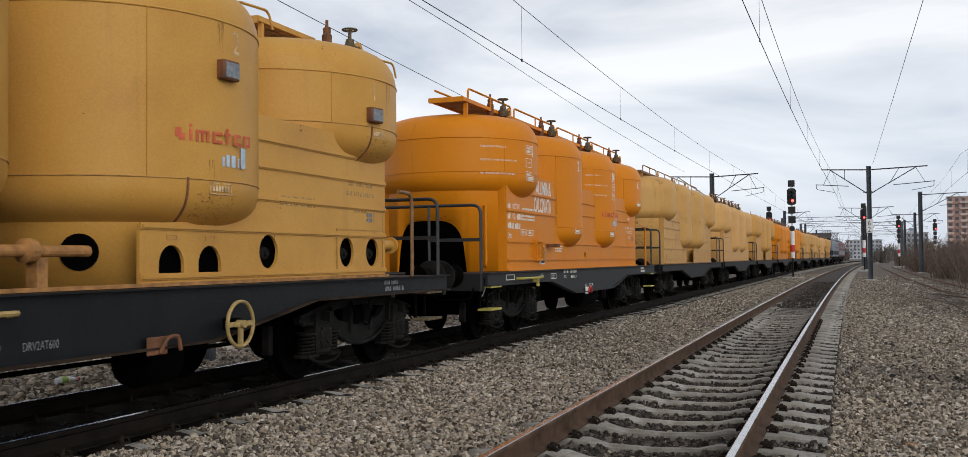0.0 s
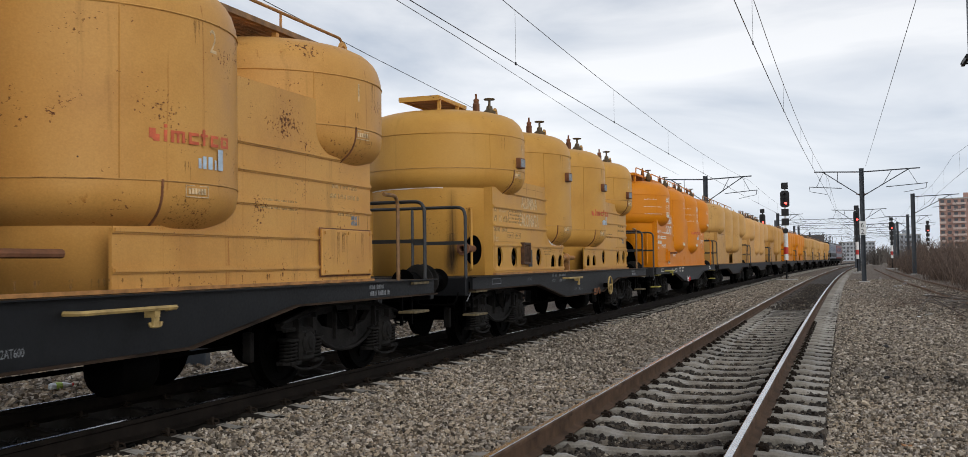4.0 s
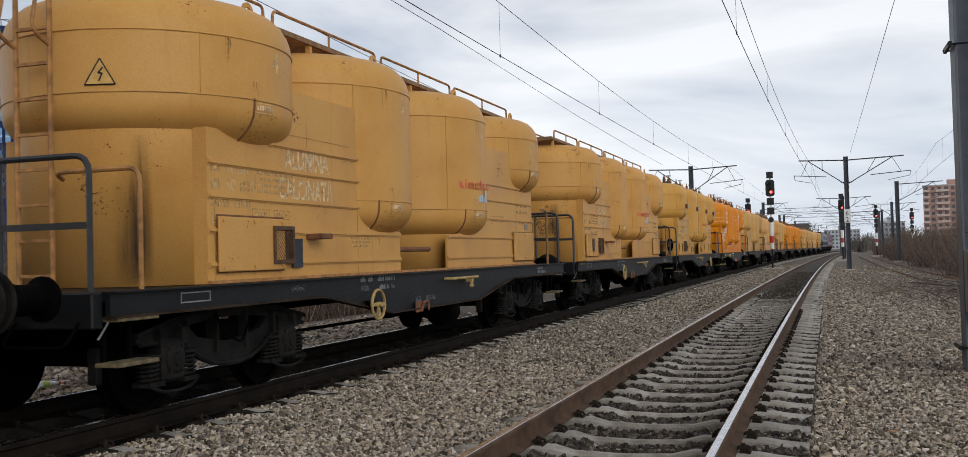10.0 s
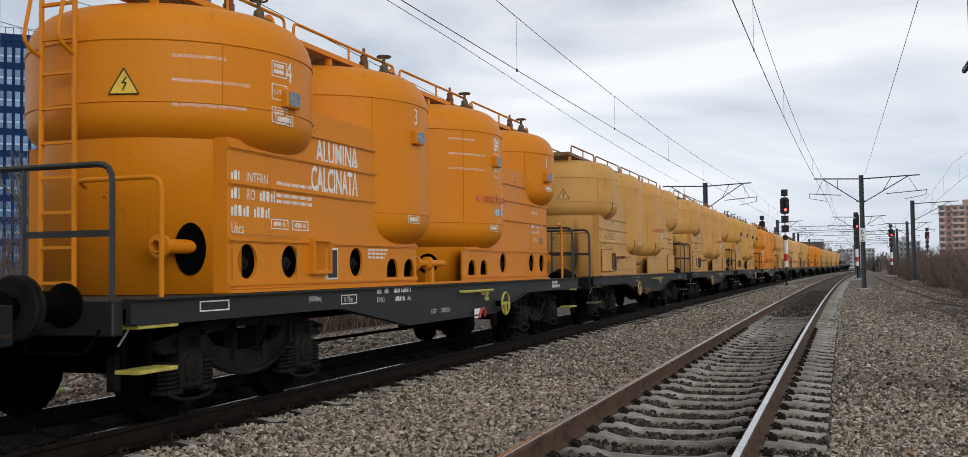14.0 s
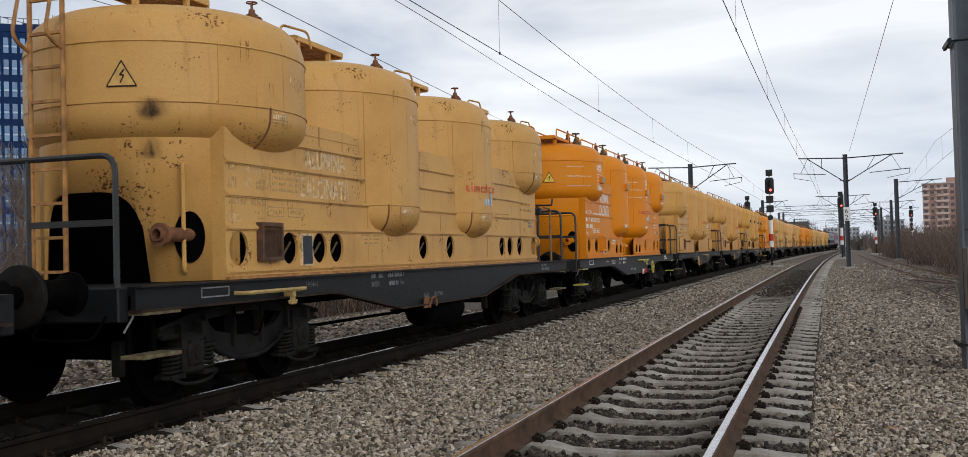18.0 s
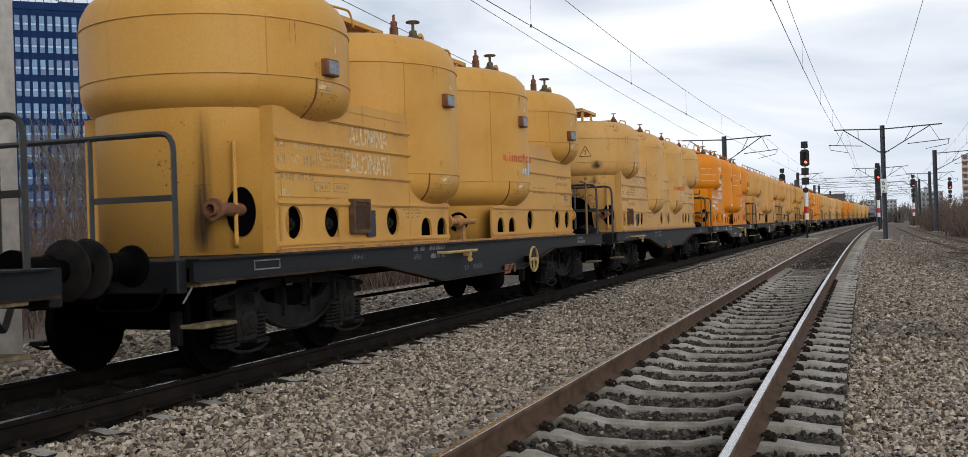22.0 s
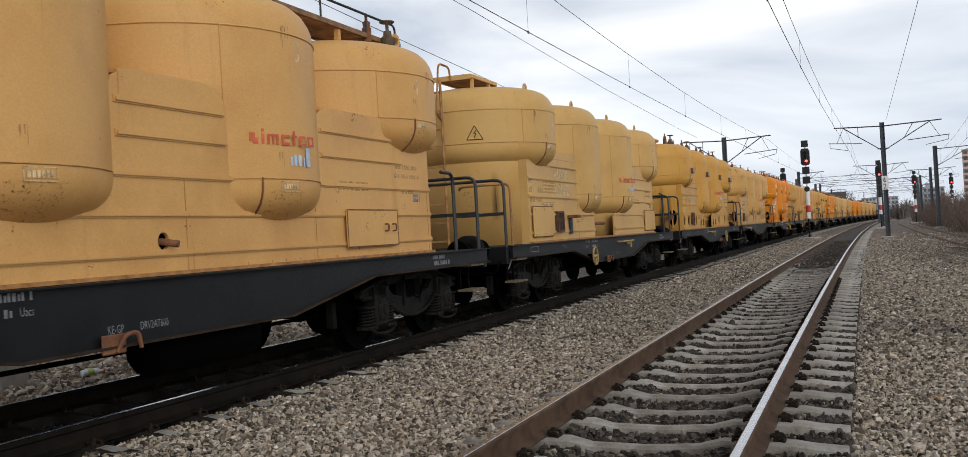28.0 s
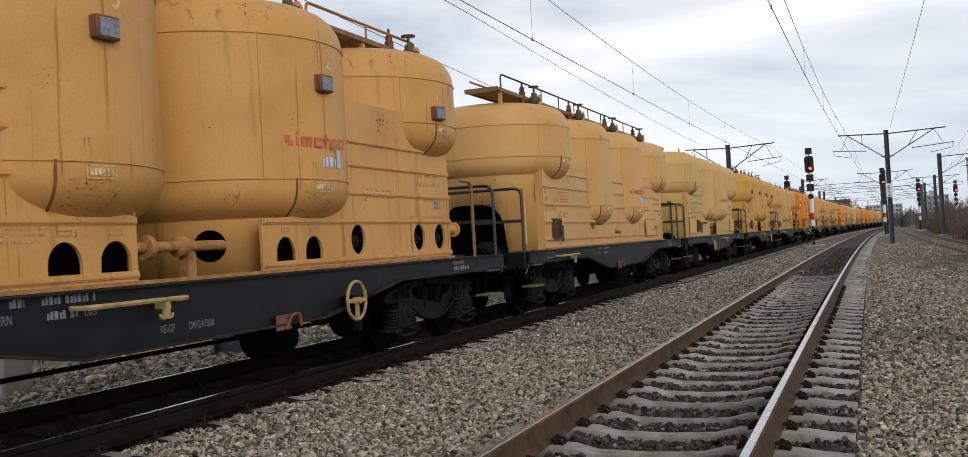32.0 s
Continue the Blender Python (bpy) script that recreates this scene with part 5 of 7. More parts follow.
        if style == "two" and holes == "none":
            part("transfer_pipe", shared("pipe_stub", lambda: tube([(1.0, -1.0, 1.38), (1.0, 0.25, 1.38)], 0.035, 8)), RUST, w)
        elif style == "two":
            part("transfer_pipe", shared("transfer_pipe", lambda: lathe([(0, -0.5), (0.045, -0.5), (0.045, -0.3), (0.1, -0.3), (0.1, -0.24), (0.045, -0.24), (0.045, 0.1), (0.09, 0.12), (0.09, 0.2), (0.045, 0.22), (0.045, 0.75), (0, 0.75)], 14, "y", False)), P if fresh else RUBBED, w, m=pose(1.0, -0.55, 1.36))
            if holes == "valves":
                part("pipe_stand", shared("pipe_stand", box, 0.95, 1.05, -0.05, 0.05, DECK, 1.31), P if fresh else RUBBED, w, m=pose(0, -0.3, 0))
                # black disc painted as a shaded hole; the skirt is not cut
                part("casing_port", shared("casing_port", lambda: lathe([(0.0, 0.0), (0.15, 0.0), (0.15, 0.012), (0.0, 0.012)], 24, "x", False)), HOLE_SHADE, w, m=pose(0.62, 0.537, 1.36, 0, 0, -58))
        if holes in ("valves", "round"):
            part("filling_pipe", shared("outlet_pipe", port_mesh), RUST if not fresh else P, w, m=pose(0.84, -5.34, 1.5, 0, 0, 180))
            # black disc for the dark mouth of the filling port, no real opening
            part("port_ring", shared("port_ring", lambda: lathe([(0.0, 0.012), (0.2, 0.012), (0.2, 0.02), (0.22, 0.02), (0.22, -0.02)], 24, "x", False)), HOLE_SHADE, w, m=pose(0.86, -5.518, 1.48, 0, 0, -47) @ Matrix.Diagonal((1, 0.62, 1.08, 1)))
            for hy in ((-5.03, -4.26, -2.80, 2.5, 4.11, 4.75) if holes == "valves" else (-5.14, -4.19, -3.54, -3.14, -0.55, 0.49, 2.99, 4.03)):
                if fresh or holes == "valves":
                    part("inner_valve", shared("inner_nut", lambda: lathe([(0.0, 0.06), (0.03, 0.06), (0.035, 0.03), (0.06, 0.03), (0.07, 0.0), (0.0, 0.0)], 10, "x", False)), DIRT, w, m=pose(BODY_X - 0.068, hy, 1.35))
                else:
                    part("inner_valve", shared("inner_lever", lambda: tube([(0.0, -0.03, -0.06), (0.05, 0.03, 0.07)], 0.012, 6)), BRONZE, w, m=pose(BODY_X - 0.062, hy, 1.36))
        if triangle:
            tr = part("warning_sign", shared("warning_sign", triangle_mesh), WARN if triangle == "yellow" else PALESIGN, w, "high-voltage warning triangle", m=wrap(TANK_R + 0.003, -4.6, 71, 2.85))
            part("warning_bolt", shared("warning_bolt", bolt_sign), INK, tr)
        if holes == "few" and not fresh:
            sg = part("hatch", shared("board_hatch", box, 0.0, 0.02, 0.0, 1.25, 0.0, 0.42, 0.006), P, w, "bolted hatch with two small handles", m=pose(BODY_X + 0.03, 2.78, 1.2))
            part("hatch_edge", shared("board_edge", label_frame, 1.25, 0.42, 0.014), RUST, sg, m=pose(0.021, 0, 0))
            for q in (0.9, 1.1):
                part("hatch_handle", shared("hatch_handle", lambda: tube(soft_path([(0.0, 0, 0.0), (0.05, 0, 0.0), (0.05, 0, 0.08), (0.0, 0, 0.08)], 0.02), 0.01, 6)), RUST, sg, m=pose(0.02, q, 0.17))
            part("drain_stub", shared("drain_stub", lambda: tube([(BODY_X - 0.05, 0.0, 0.0), (BODY_X + 0.1, 0.06, -0.03)], 0.03, 10)), RUST, w, m=pose(0, -0.2, 1.35))
        if fresh:
            part("frame_word", text_mesh("R 75m", 0.085, 0.85), WHITE, w, m=pose(1.377, -3.55, 0.93))
            part("frame_label", shared("brake_label", label_frame, 0.36, 0.1, 0.01), WHITE, w, m=pose(1.377, -3.62, 0.91))
        if not fresh:
            # rust below seams, ribs and hatches, soot up the end casing
            for k, (y0, y1, z, n, drop, wide) in enumerate(((-5.3, -4.0, 1.16, 9, 0.05, 0.01), (-2.9, -1.2, 1.53, 6, 0.12, 0.006), (-5.2, -3.0, 1.85, 7, 0.14, 0.006), (2.4, 4.9, 1.53, 6, 0.12, 0.006), (0.8, 4.9, 1.13, 14, 0.04, 0.012), (-4.0, -2.4, 2.42, 5, 0.12, 0.006))):
                part("rust_run", shared(f"rust_run:{paint}:{k}", rust_runs, k * 7 + len(label), y0, y1, n, drop, wide), RUN, w, m=pose(BODY_X + 0.0015, 0, z))
            for a, z, wide, drop in SOOTY.get(paint, SOOTY["tan"]):
                part("soot_run", shared("soot_streak", stain_strip), STREAK, w, m=wrap(1.2535, -4.6, a, z) @ Matrix.Diagonal((1, wide, drop, 1)))
            if paint == "rusty":
                for y0, y1, z in ((4.12, 5.05, 1.63), (-5.2, -4.1, 1.68)):
                    part("rust_run", shared(f"hatch_run:{y0}", rust_runs, 91, y0, y1, 11, 0.4, 0.012), RUN, w, m=pose(BODY_X + 0.0515, 0, z))
                part("rust_run", shared("deck_rust", rust_runs, 92, -5.3, 5.0, 46, 0.1, 0.018), RUN, w, m=pose(BODY_X + 0.0025, 0, 1.19))
            if paint == "straw":
                part("soot_patch", shared("soot_streak", stain_strip), STREAK, w, "black soot blot", m=wrap(TANK_R + 0.005, -4.6, 61, 2.76) @ Matrix.Diagonal((1, 0.12, 0.22, 1)))
                part("soot_patch", shared("soot_streak", stain_strip), STREAK, w, "black soot blot", m=wrap(TANK_R + 0.007, -4.6, 60, 2.74) @ Matrix.Diagonal((1, 0.18, 0.17, 1)))
            for i, y in enumerate(TANK_Y):
                part("rust_run", shared(f"tank_run:{i}:{paint}", rust_runs, 50 + i + len(label), -0.06, 0.06, 5, 0.3 + 0.2 * (i == 3), 0.007), RUN, w, m=wrap(TANK_R + 0.003, y, 24 - 9 * i, SEAM_TOP - 0.03))
                part("rust_run", shared(f"tank_foot_run:{i in (0, 3)}", rust_runs, 77, -0.05, 0.05, 4, 0.16, 0.008), SOOT, w, m=wrap(TANK_R + 0.003, y, 12, FLOORS[i] + 0.16))
    # roof walkway or valve stages
    if top == "walkway":
        part("walkway_grating", shared("walkway_grating", grating_mesh, 0.0, 0.55, -5.85, 5.6, 3.92), GRATE, w)
        part("walkway_frame", shared("walkway_frame", angle_frame, -0.02, 0.57, -5.85, 5.6, 3.92), P if fresh else BAR, w)
        for y in (-5.6, -4.0, -2.3, -0.8, 0.8, 2.3, 4.0, 5.4):
            part("walkway_post", shared("walkway_post", box, 0.5, 0.56, -0.03, 0.03, 3.6, 3.86), P, w, m=pose(0, y, 0))
        if rail == "line":
            part("walkway_railing", shared("walkway_railing_line", lambda: tube(soft_path([(0.57, -5.65, 3.92), (0.57, -5.65, 4.17), (0.57, 5.55, 4.17), (0.57, 5.55, 3.92)], 0.1), 0.016, 6)), RAILING, w)
            for q in range(9):
                part("railing_post", shared("railing_post_line", lambda: tube([(0.57, 0, 3.92), (0.57, 0, 4.17)], 0.013, 5)), RAILING, w, m=pose(0, -4.5 + 1.15 * q, 0))
        for y0, y1 in ((-5.6, -3.4), (-3.2, -0.5), (-0.3, 2.4), (2.6, 5.5)) if rail == "hoop" else ():
            part("walkway_railing", shared(f"walkway_railing:{y0}", lambda a=y0, b=y1: tube(soft_path([(0.57, a, 3.92), (0.57, a, 4.1), (0.57, b, 4.1), (0.57, b, 3.92)], 0.1), 0.018, 6)), P if fresh else RUBBED, w)
            part("railing_post", shared("railing_post", lambda: tube([(0.57, 0, 3.92), (0.57, 0, 4.1)], 0.015, 5)), P if fresh else RUBBED, w, m=pose(0, (y0 + y1) / 2, 0))
        part("walkway_railing", shared("walkway_railing_far", lambda: tube([(-0.02, -5.6, 4.1), (-0.02, 5.5, 4.1)], 0.018, 6)), P if fresh else RUBBED, w)
    else:
        for y in TANK_Y:
            part("stage_grating", shared("stage_grating", grating_mesh, -0.35, 0.3, -1.0, 0.25, 3.99), GRATE, w, m=pose(0, y, 0))
            part("stage_frame", shared("stage_frame", angle_frame, -0.37, 0.32, -1.0, 0.25, 3.99), P, w, m=pose(0, y, 0))
            for o in (-0.9, -0.1):
                part("stage_post", shared("stage_post", box, 0.27, 0.32, -0.025, 0.025, 3.7, 3.95), P, w, m=pose(0, y + o, 0))
            if detail > 1:
                part("grab_hoop", shared("grab_hoop", lambda: tube(soft_path([(0.75, 0.95, 3.6), (0.75, 0.98, 3.86), (0.75, 1.6, 3.9), (0.75, 1.68, 3.72)], 0.1), 0.015, 6)), P, w, m=pose(0, y, 0))
    for i, y in enumerate(TANK_Y):
        if holes == "round":
            part("filling_valve", shared("filling_valve", valve_mesh), RUST if paint == "straw" else BRONZE, w, "small wheel valve on the tank crown", m=pose(0.72, y + 0.45, 3.72) @ Matrix.Scale(0.62, 4))
        elif holes != "none" and detail > 0:
            part("relief_valve", shared("relief_valve", relief_mesh), RUST, w, "dark red relief valve", m=pose(0.55, y + 0.15, 3.78))
            part("filling_valve", shared("filling_valve", valve_mesh), BRONZE, w, "wheel valve on the tank crown", m=pose(0.65, y + 0.55, 3.72))
        if holes != "round":
            part("lifting_eye", shared("lifting_eye", lug_mesh), P, w, m=pose(0.72, y + 0.62, 3.79))
    if paint == "straw" and detail > 1:
        col = part("brake_column", shared("brake_column", lambda: tube([(0, 0, 1.07), (0, 0, 2.2)], 0.028, 8)), RAILING, w, "upright hand-brake column", m=pose(0.85, 6.3, 0))
        part("crank_handle", shared("crank_handle", lambda: tube(soft_path([(-0.3, 0, 2.22), (0.3, 0, 2.2), (0.32, 0, 2.34)], 0.03), 0.02, 6)), RAILING, col)
        part("gear_case", shared("gear_case", box, -0.09, 0.09, -0.09, 0.09, 2.02, 2.16, 0.02), RAILING, col)
    if ladder:
        part("ladder", shared("ladder", ladder_mesh, -6.08, -0.42, -0.05, 1.07, 3.95), P if fresh else RUBBED, w, m=pose(0.11 if fresh or paint == "tan" else 0, 0, 0))
    return w


L, START = 14.73, 14.98 - 3.65 * 2.5 - 0.0025 * 6.25   # coupled length; place of the second wagon's middle at 0 s


def travelled(t):
    return 3.65 * t + 0.0025 * t * t


TRAIN = []      # (wagon, its middle at 0 s)


def couple(k, nudge=0.0, **spec):
    w = wagon(**spec)
    y = START - (k - 1) * L + nudge - 0.03
    w.matrix_basis = on_line(TRAIN_X, y)
    TRAIN.append((w, y))


couple(0, 0.45, paint="orange", label="bright orange four-tank alumina wagon with an arched end opening", style="long", holes="few", top="walkway", mouth=0.53, order="1234", fresh=True, clean=True, panel_top=2.75, wheel=None, lever=-5.05)
couple(1, 0.12, paint="ochre", label="ochre four-tank alumina wagon with round valve holes and roof valves", holes="valves", top="stages", panel_top=2.68, wheel=1.45, boxes=True, lever=-1.5, powder=True)
couple(2, -0.05, paint="rusty", label="rust-speckled tan four-tank wagon with an end ladder and roof walkway", holes="none", top="walkway", ladder=True, slate=-4.62, steps=(1.03, 0.67))
couple(3, paint="tan", label="faded tan four-tank wagon with end ladder and warning triangle", holes="none", top="walkway", ladder=True, triangle="plain", vent=-4.12, slate=-3.80, bracket=-3.45, along=-3.98)
couple(4, -0.08, paint="orange", label="freshly painted orange four-tank wagon with white stencils and ladder", holes="valves", top="walkway", ladder=True, fresh=True, clean=True, wheel=1.45, boxes=True, triangle="yellow", panel_top=2.95)
couple(5, paint="straw", label="stained straw-yellow four-tank wagon with an arched end opening", style="long", holes="round", top="stages", mouth=0.53, ladder=True, order="1234", triangle="plain", panel_top=2.7, wheel=None, lever=-5.05, vent=-4.63, slate=-3.87)
couple(6, paint="ochre", label="ochre four-tank wagon with valve holes and square label boxes", holes="valves", top="stages", wheel=1.45, boxes=True, order="1234", panel_top=2.68, lever=-1.5)
couple(7, -0.2, paint="sand", label="pale tan four-tank wagon with closed hatches and an end ladder", holes="none", top="stages", ladder=True, order="1234", triangle="plain", panel_top=2.72, slate=-2.95)
couple(8, -0.04, paint="apricot", label="apricot four-tank wagon with arched end opening and long roof walkway", style="long", holes="few", top="walkway", mouth=0.53, order="1234", panel_top=2.70, wheel=None, lever=-5.05, vent=-4.76, slate=-4.43, bracket=-2.2, words=2.19, rail="line")
couple(9, paint="streaky", label="apricot four-tank wagon streaked with rust below its tanks", holes="valves", top="walkway", boxes=True, wheel=1.68, panel_top=2.9, lever=-1.5)
for k in range(-1, -10, -1):
    couple(k, 0.45, paint={-4: "orange", -5: "orange"}.get(k, ("tan", "apricot", "straw")[k % 3]), label="distant orange four-tank alumina wagon" if k in (-4, -5) else "distant tan four-tank alumina wagon",
           style="two" if k % 2 else "long", holes="none" if k % 2 else "valves", top="walkway" if k % 3 else "stages", detail=1, panel_top=2.85)


# ---- ground ----
def ground_sheet():
    xs = [-2500, -600, -200, -80, -40, -25, -15, -11, -9, -7.6, -6.6, -6.2, -3.6, -3.2, -2.4, -1.6, -1.4, -1.25, 0.0, 1.25, 1.4, 1.6, 2.4, 3.4, 5, 7, 9, 12, 16, 25, 45, 90, 200, 600, 2500]
    ys = [-60, -20, -5] + list(range(0, 60, 2)) + list(range(60, 300, 10)) + [350, 420, 520, 700, 1000, 1600, 3000]
    bm = bmesh.new()
    grid = []
    for y in ys:
        row = []
        for x in xs:
            b = bend(max(y, 0))[0] if abs(x) < 50 else 0
            z = -0.31
            if -1.3 < x < 1.3:
                z = -0.33
            if -3.4 < x < -1.5:
                z = -0.30
            if x > 1.3:
                z = -0.355 - min(0.12, max(0.0, x - 7.0) * 0.04)
            if x < -6.5:
                z = -0.335 - min(0.5, max(0.0, -10.8 - x) * 0.09)
            z += 0.03 * noise.noise(Vector((x * 0.8, y * 0.35, 0))) if abs(x) < 60 else 0
            row.append(bm.verts.new((x + b, y, z)))
        grid.append(row)
    for a, c in zip(grid, grid[1:]):
        for i in range(len(xs) - 1):
            bm.faces.new((a[i], a[i + 1], c[i + 1], c[i])).smooth = True
    return bm


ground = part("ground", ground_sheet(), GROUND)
tagged(ground, "grey-brown crushed stone ballast spread over the line", "ground", kind="structure")

RAIL_OUT = [(-0.075, -0.172), (0.075, -0.172), (0.075, -0.162), (0.012, -0.14), (0.009, -0.05), (0.036, -0.036), (0.037, -0.012), (0.028, -0.001), (0.0, 0.0), (-0.028, -0.001), (-0.037, -0.012), (-0.036, -0.036), (-0.009, -0.05), (-0.012, -0.14), (-0.075, -0.162)]
STATIONS = [-8 + 2 * k for k in range(50)] + [95 + 8 * k for k in range(60)]


def sweep(outline, x0):
    bm = bmesh.new()
    rings = []
    for y in STATIONS:
        b = bend(y)[0]
        rings.append([bm.verts.new((x0 + b + x, y, z)) for x, z in outline])
    n = len(outline)
    for a, c in zip(rings, rings[1:]):
        for i in range(n):
            bm.faces.new((a[i], a[(i + 1) % n], c[(i + 1) % n], c[i]))
    bmesh.ops.recalc_face_normals(bm, faces=bm.faces)
    return bm


def sleeper_mesh():
    """Concrete sleeper: high seats under the rails, waisted in the middle."""
    prof = [(-1.3, -0.215), (-1.1, -0.20), (-0.98, -0.182), (-0.52, -0.178), (-0.36, -0.215), (0.0, -0.228), (0.36, -0.215), (0.52, -0.178), (0.98, -0.182), (1.1, -0.20), (1.3, -0.215)]
    bm = bmesh.new()
    rows = []
    for x, z in prof:
        w = 0.076 if abs(x) > 0.45 else 0.056
        rows.append([bm.verts.new(p) for p in ((x, -w - 0.03, -0.42), (x, -w, z - 0.02), (x, -w + 0.02, z), (x, w - 0.02, z), (x, w, z - 0.02), (x, w + 0.03, -0.42))])
    for a, b in zip(rows, rows[1:]):
        for i in range(5):
            bm.faces.new((a[i], a[i + 1], b[i + 1], b[i]))
    bm.faces.new(rows[0])
    bm.faces.new(rows[-1][::-1])
    bmesh.ops.recalc_face_normals(bm, faces=bm.faces)
    return bm


def sleeper_cap():
    """The worn crown of a sleeper's outer end, 4 mm proud of the rest."""
    bm = box(0.93, 1.28, -0.075, 0.075, -0.25, -0.19, 0.02)
    for v in bm.verts:
        if v.co.z > -0.2:
            v.co.z = -0.176 - 0.045 * max(0.0, (v.co.x - 0.93) / 0.365)
    return bm


def clip_mesh():
    bm = bmesh.new()
    for s in (-1, 1):
        add_tube(bm, soft_path([(0.16 * s, -0.05, -0.17), (0.15 * s, -0.05, -0.13), (0.08 * s, -0.04, -0.135), (0.08 * s, 0.04, -0.135), (0.15 * s, 0.05, -0.13), (0.16 * s, 0.05, -0.17)], 0.03, 2), 0.011, 5)
        add_box(bm, min(0.09 * s, 0.17 * s), max(0.09 * s, 0.17 * s), -0.035, 0.035, -0.18, -0.155)
        add_box(bm, 0.115 * s - 0.014, 0.115 * s + 0.014, -0.014, 0.014, -0.18, -0.105)
    return bm


PITCH = 0.645


def lay_track(x0, label, web, near, top=SLEEPER):
    tr = thing("track", label, "railway track", kind="structure")
    for s in (-0.7525, 0.7525):
        rail = part("rail", sweep(RAIL_OUT, x0 + s), web, tr)
        part("rail_head", sweep([(-0.027, -0.0009), (0.027, -0.0009), (0.022, 0.0022), (-0.022, 0.0022)], x0 + s), RAILHEAD, rail, "polished running surface")
    sm, cm = shared("sleeper", sleeper_mesh), shared("rail_clip", clip_mesh)
    k = 0
    y = 7.96 - 20 * PITCH
    while k < 150:
        q = part("sleeper", sm, top, tr, m=on_line(x0, y, random.uniform(-0.008, 0.008), random.uniform(-0.4, 0.4)))
        if not near:
            # the ends beside the rails stay pale, clear of the shade painted on the sleepers
            part("sleeper_end", shared("sleeper_end", sleeper_cap), SLEEPER, q)
        if 3 < y < 24:
            for s in (-0.7525, 0.7525):
                part("rail_clip", cm, CLIP, q, m=pose(s, 0, -0.012))
        y += PITCH
        k += 1
    # the far ones, joined
    verts, faces = [], []
    src = sm
    base = [v.co.copy() for v in src.vertices]
    polys = [tuple(p.vertices) for p in src.polygons]
    while y < 330:
        m = on_line(x0, y)
        o = len(verts)
        verts += [tuple(m @ v) for v in base]
        faces += [tuple(i + o for i in p) for p in polys]
        y += PITCH
    me = bpy.data.meshes.new("sleepers_far")
    me.from_pydata(verts, [], faces)
    part("sleepers_far", me, SLEEPER, tr)["kind"] = "stuff"


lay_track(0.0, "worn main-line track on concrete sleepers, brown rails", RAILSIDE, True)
lay_track(TRAIN_X, "oily main-line track under the train, darkened further for its shade", RAILDARK, False, OILED_SHADE)


def oil_shade_bed():
    """Brake dust and oil caked between the rails, with the train's shade painted in."""
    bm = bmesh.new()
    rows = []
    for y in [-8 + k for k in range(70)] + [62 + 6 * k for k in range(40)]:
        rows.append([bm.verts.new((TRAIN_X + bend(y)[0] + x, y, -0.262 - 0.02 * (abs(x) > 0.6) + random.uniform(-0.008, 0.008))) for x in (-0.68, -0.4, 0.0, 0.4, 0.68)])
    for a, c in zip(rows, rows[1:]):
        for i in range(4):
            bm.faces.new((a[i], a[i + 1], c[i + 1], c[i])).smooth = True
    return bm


def brown_bed():
    """Rust-brown ballast packed between the nearer sleepers, further on."""
    bm = bmesh.new()
    rows = []
    cut = ((-0.69, -0.165), (-0.52, -0.166), (-0.36, -0.185), (0.0, -0.2), (0.36, -0.185), (0.52, -0.166), (0.69, -0.165), (0.71, -0.3))
    for y in [3 + 1.5 * k for k in range(58)] + [90 + 8 * k for k in range(32)]:
        rows.append([bm.verts.new((bend(y)[0] + x, y, z - 0.085 * min(1.0, max(0.0, (38 - y) / 22)) + random.uniform(-0.012, 0.004))) for x, z in cut])
    for a, c in zip(rows, rows[1:]):
        for i in range(len(cut) - 1):
            bm.faces.new((a[i], a[i + 1], c[i + 1], c[i])).smooth = True
    return bm


tagged(part("brown_strip", brown_bed(), plain("rust_brown_ballast", (0.046, 0.037, 0.029), 0.9, 0.0, 0.8, 9, 0.9, 0.03)), "rust-brown ballast between the nearer rails", "ground", kind="structure")
# the second strip's colour holds oil and the shade below the wagons
tagged(part("oily_strip", oil_shade_bed(), dull(plain("oily_shaded_gravel", (0.008, 0.007, 0.006), 0.85, 0.0, 0.5, 9, 0.9, 0.03), 0.05)), "oil-caked gravel between the rails, blackened further for the train's shade", "ground", kind="structure")


# ---- loose ballast ----
def chip():
    """A stump with four corners above and four below, to be knocked about into a stone; its foot lies in the bed."""
    v = np.array([(-0.95, -0.8, -0.55), (0.95, -0.85, -0.55), (0.9, 0.85, -0.55), (-0.9, 0.8, -0.55), (-0.6, -0.5, 0.6), (0.65, -0.45, 0.55), (0.5, 0.6, 0.62), (-0.55, 0.5, 0.5)], float)
    f = np.array([(0, 1, 5), (0, 5, 4), (1, 2, 6), (1, 6, 5), (2, 3, 7), (2, 7, 6), (3, 0, 4), (3, 4, 7), (4, 5, 6), (4, 6, 7)])
    return v, f


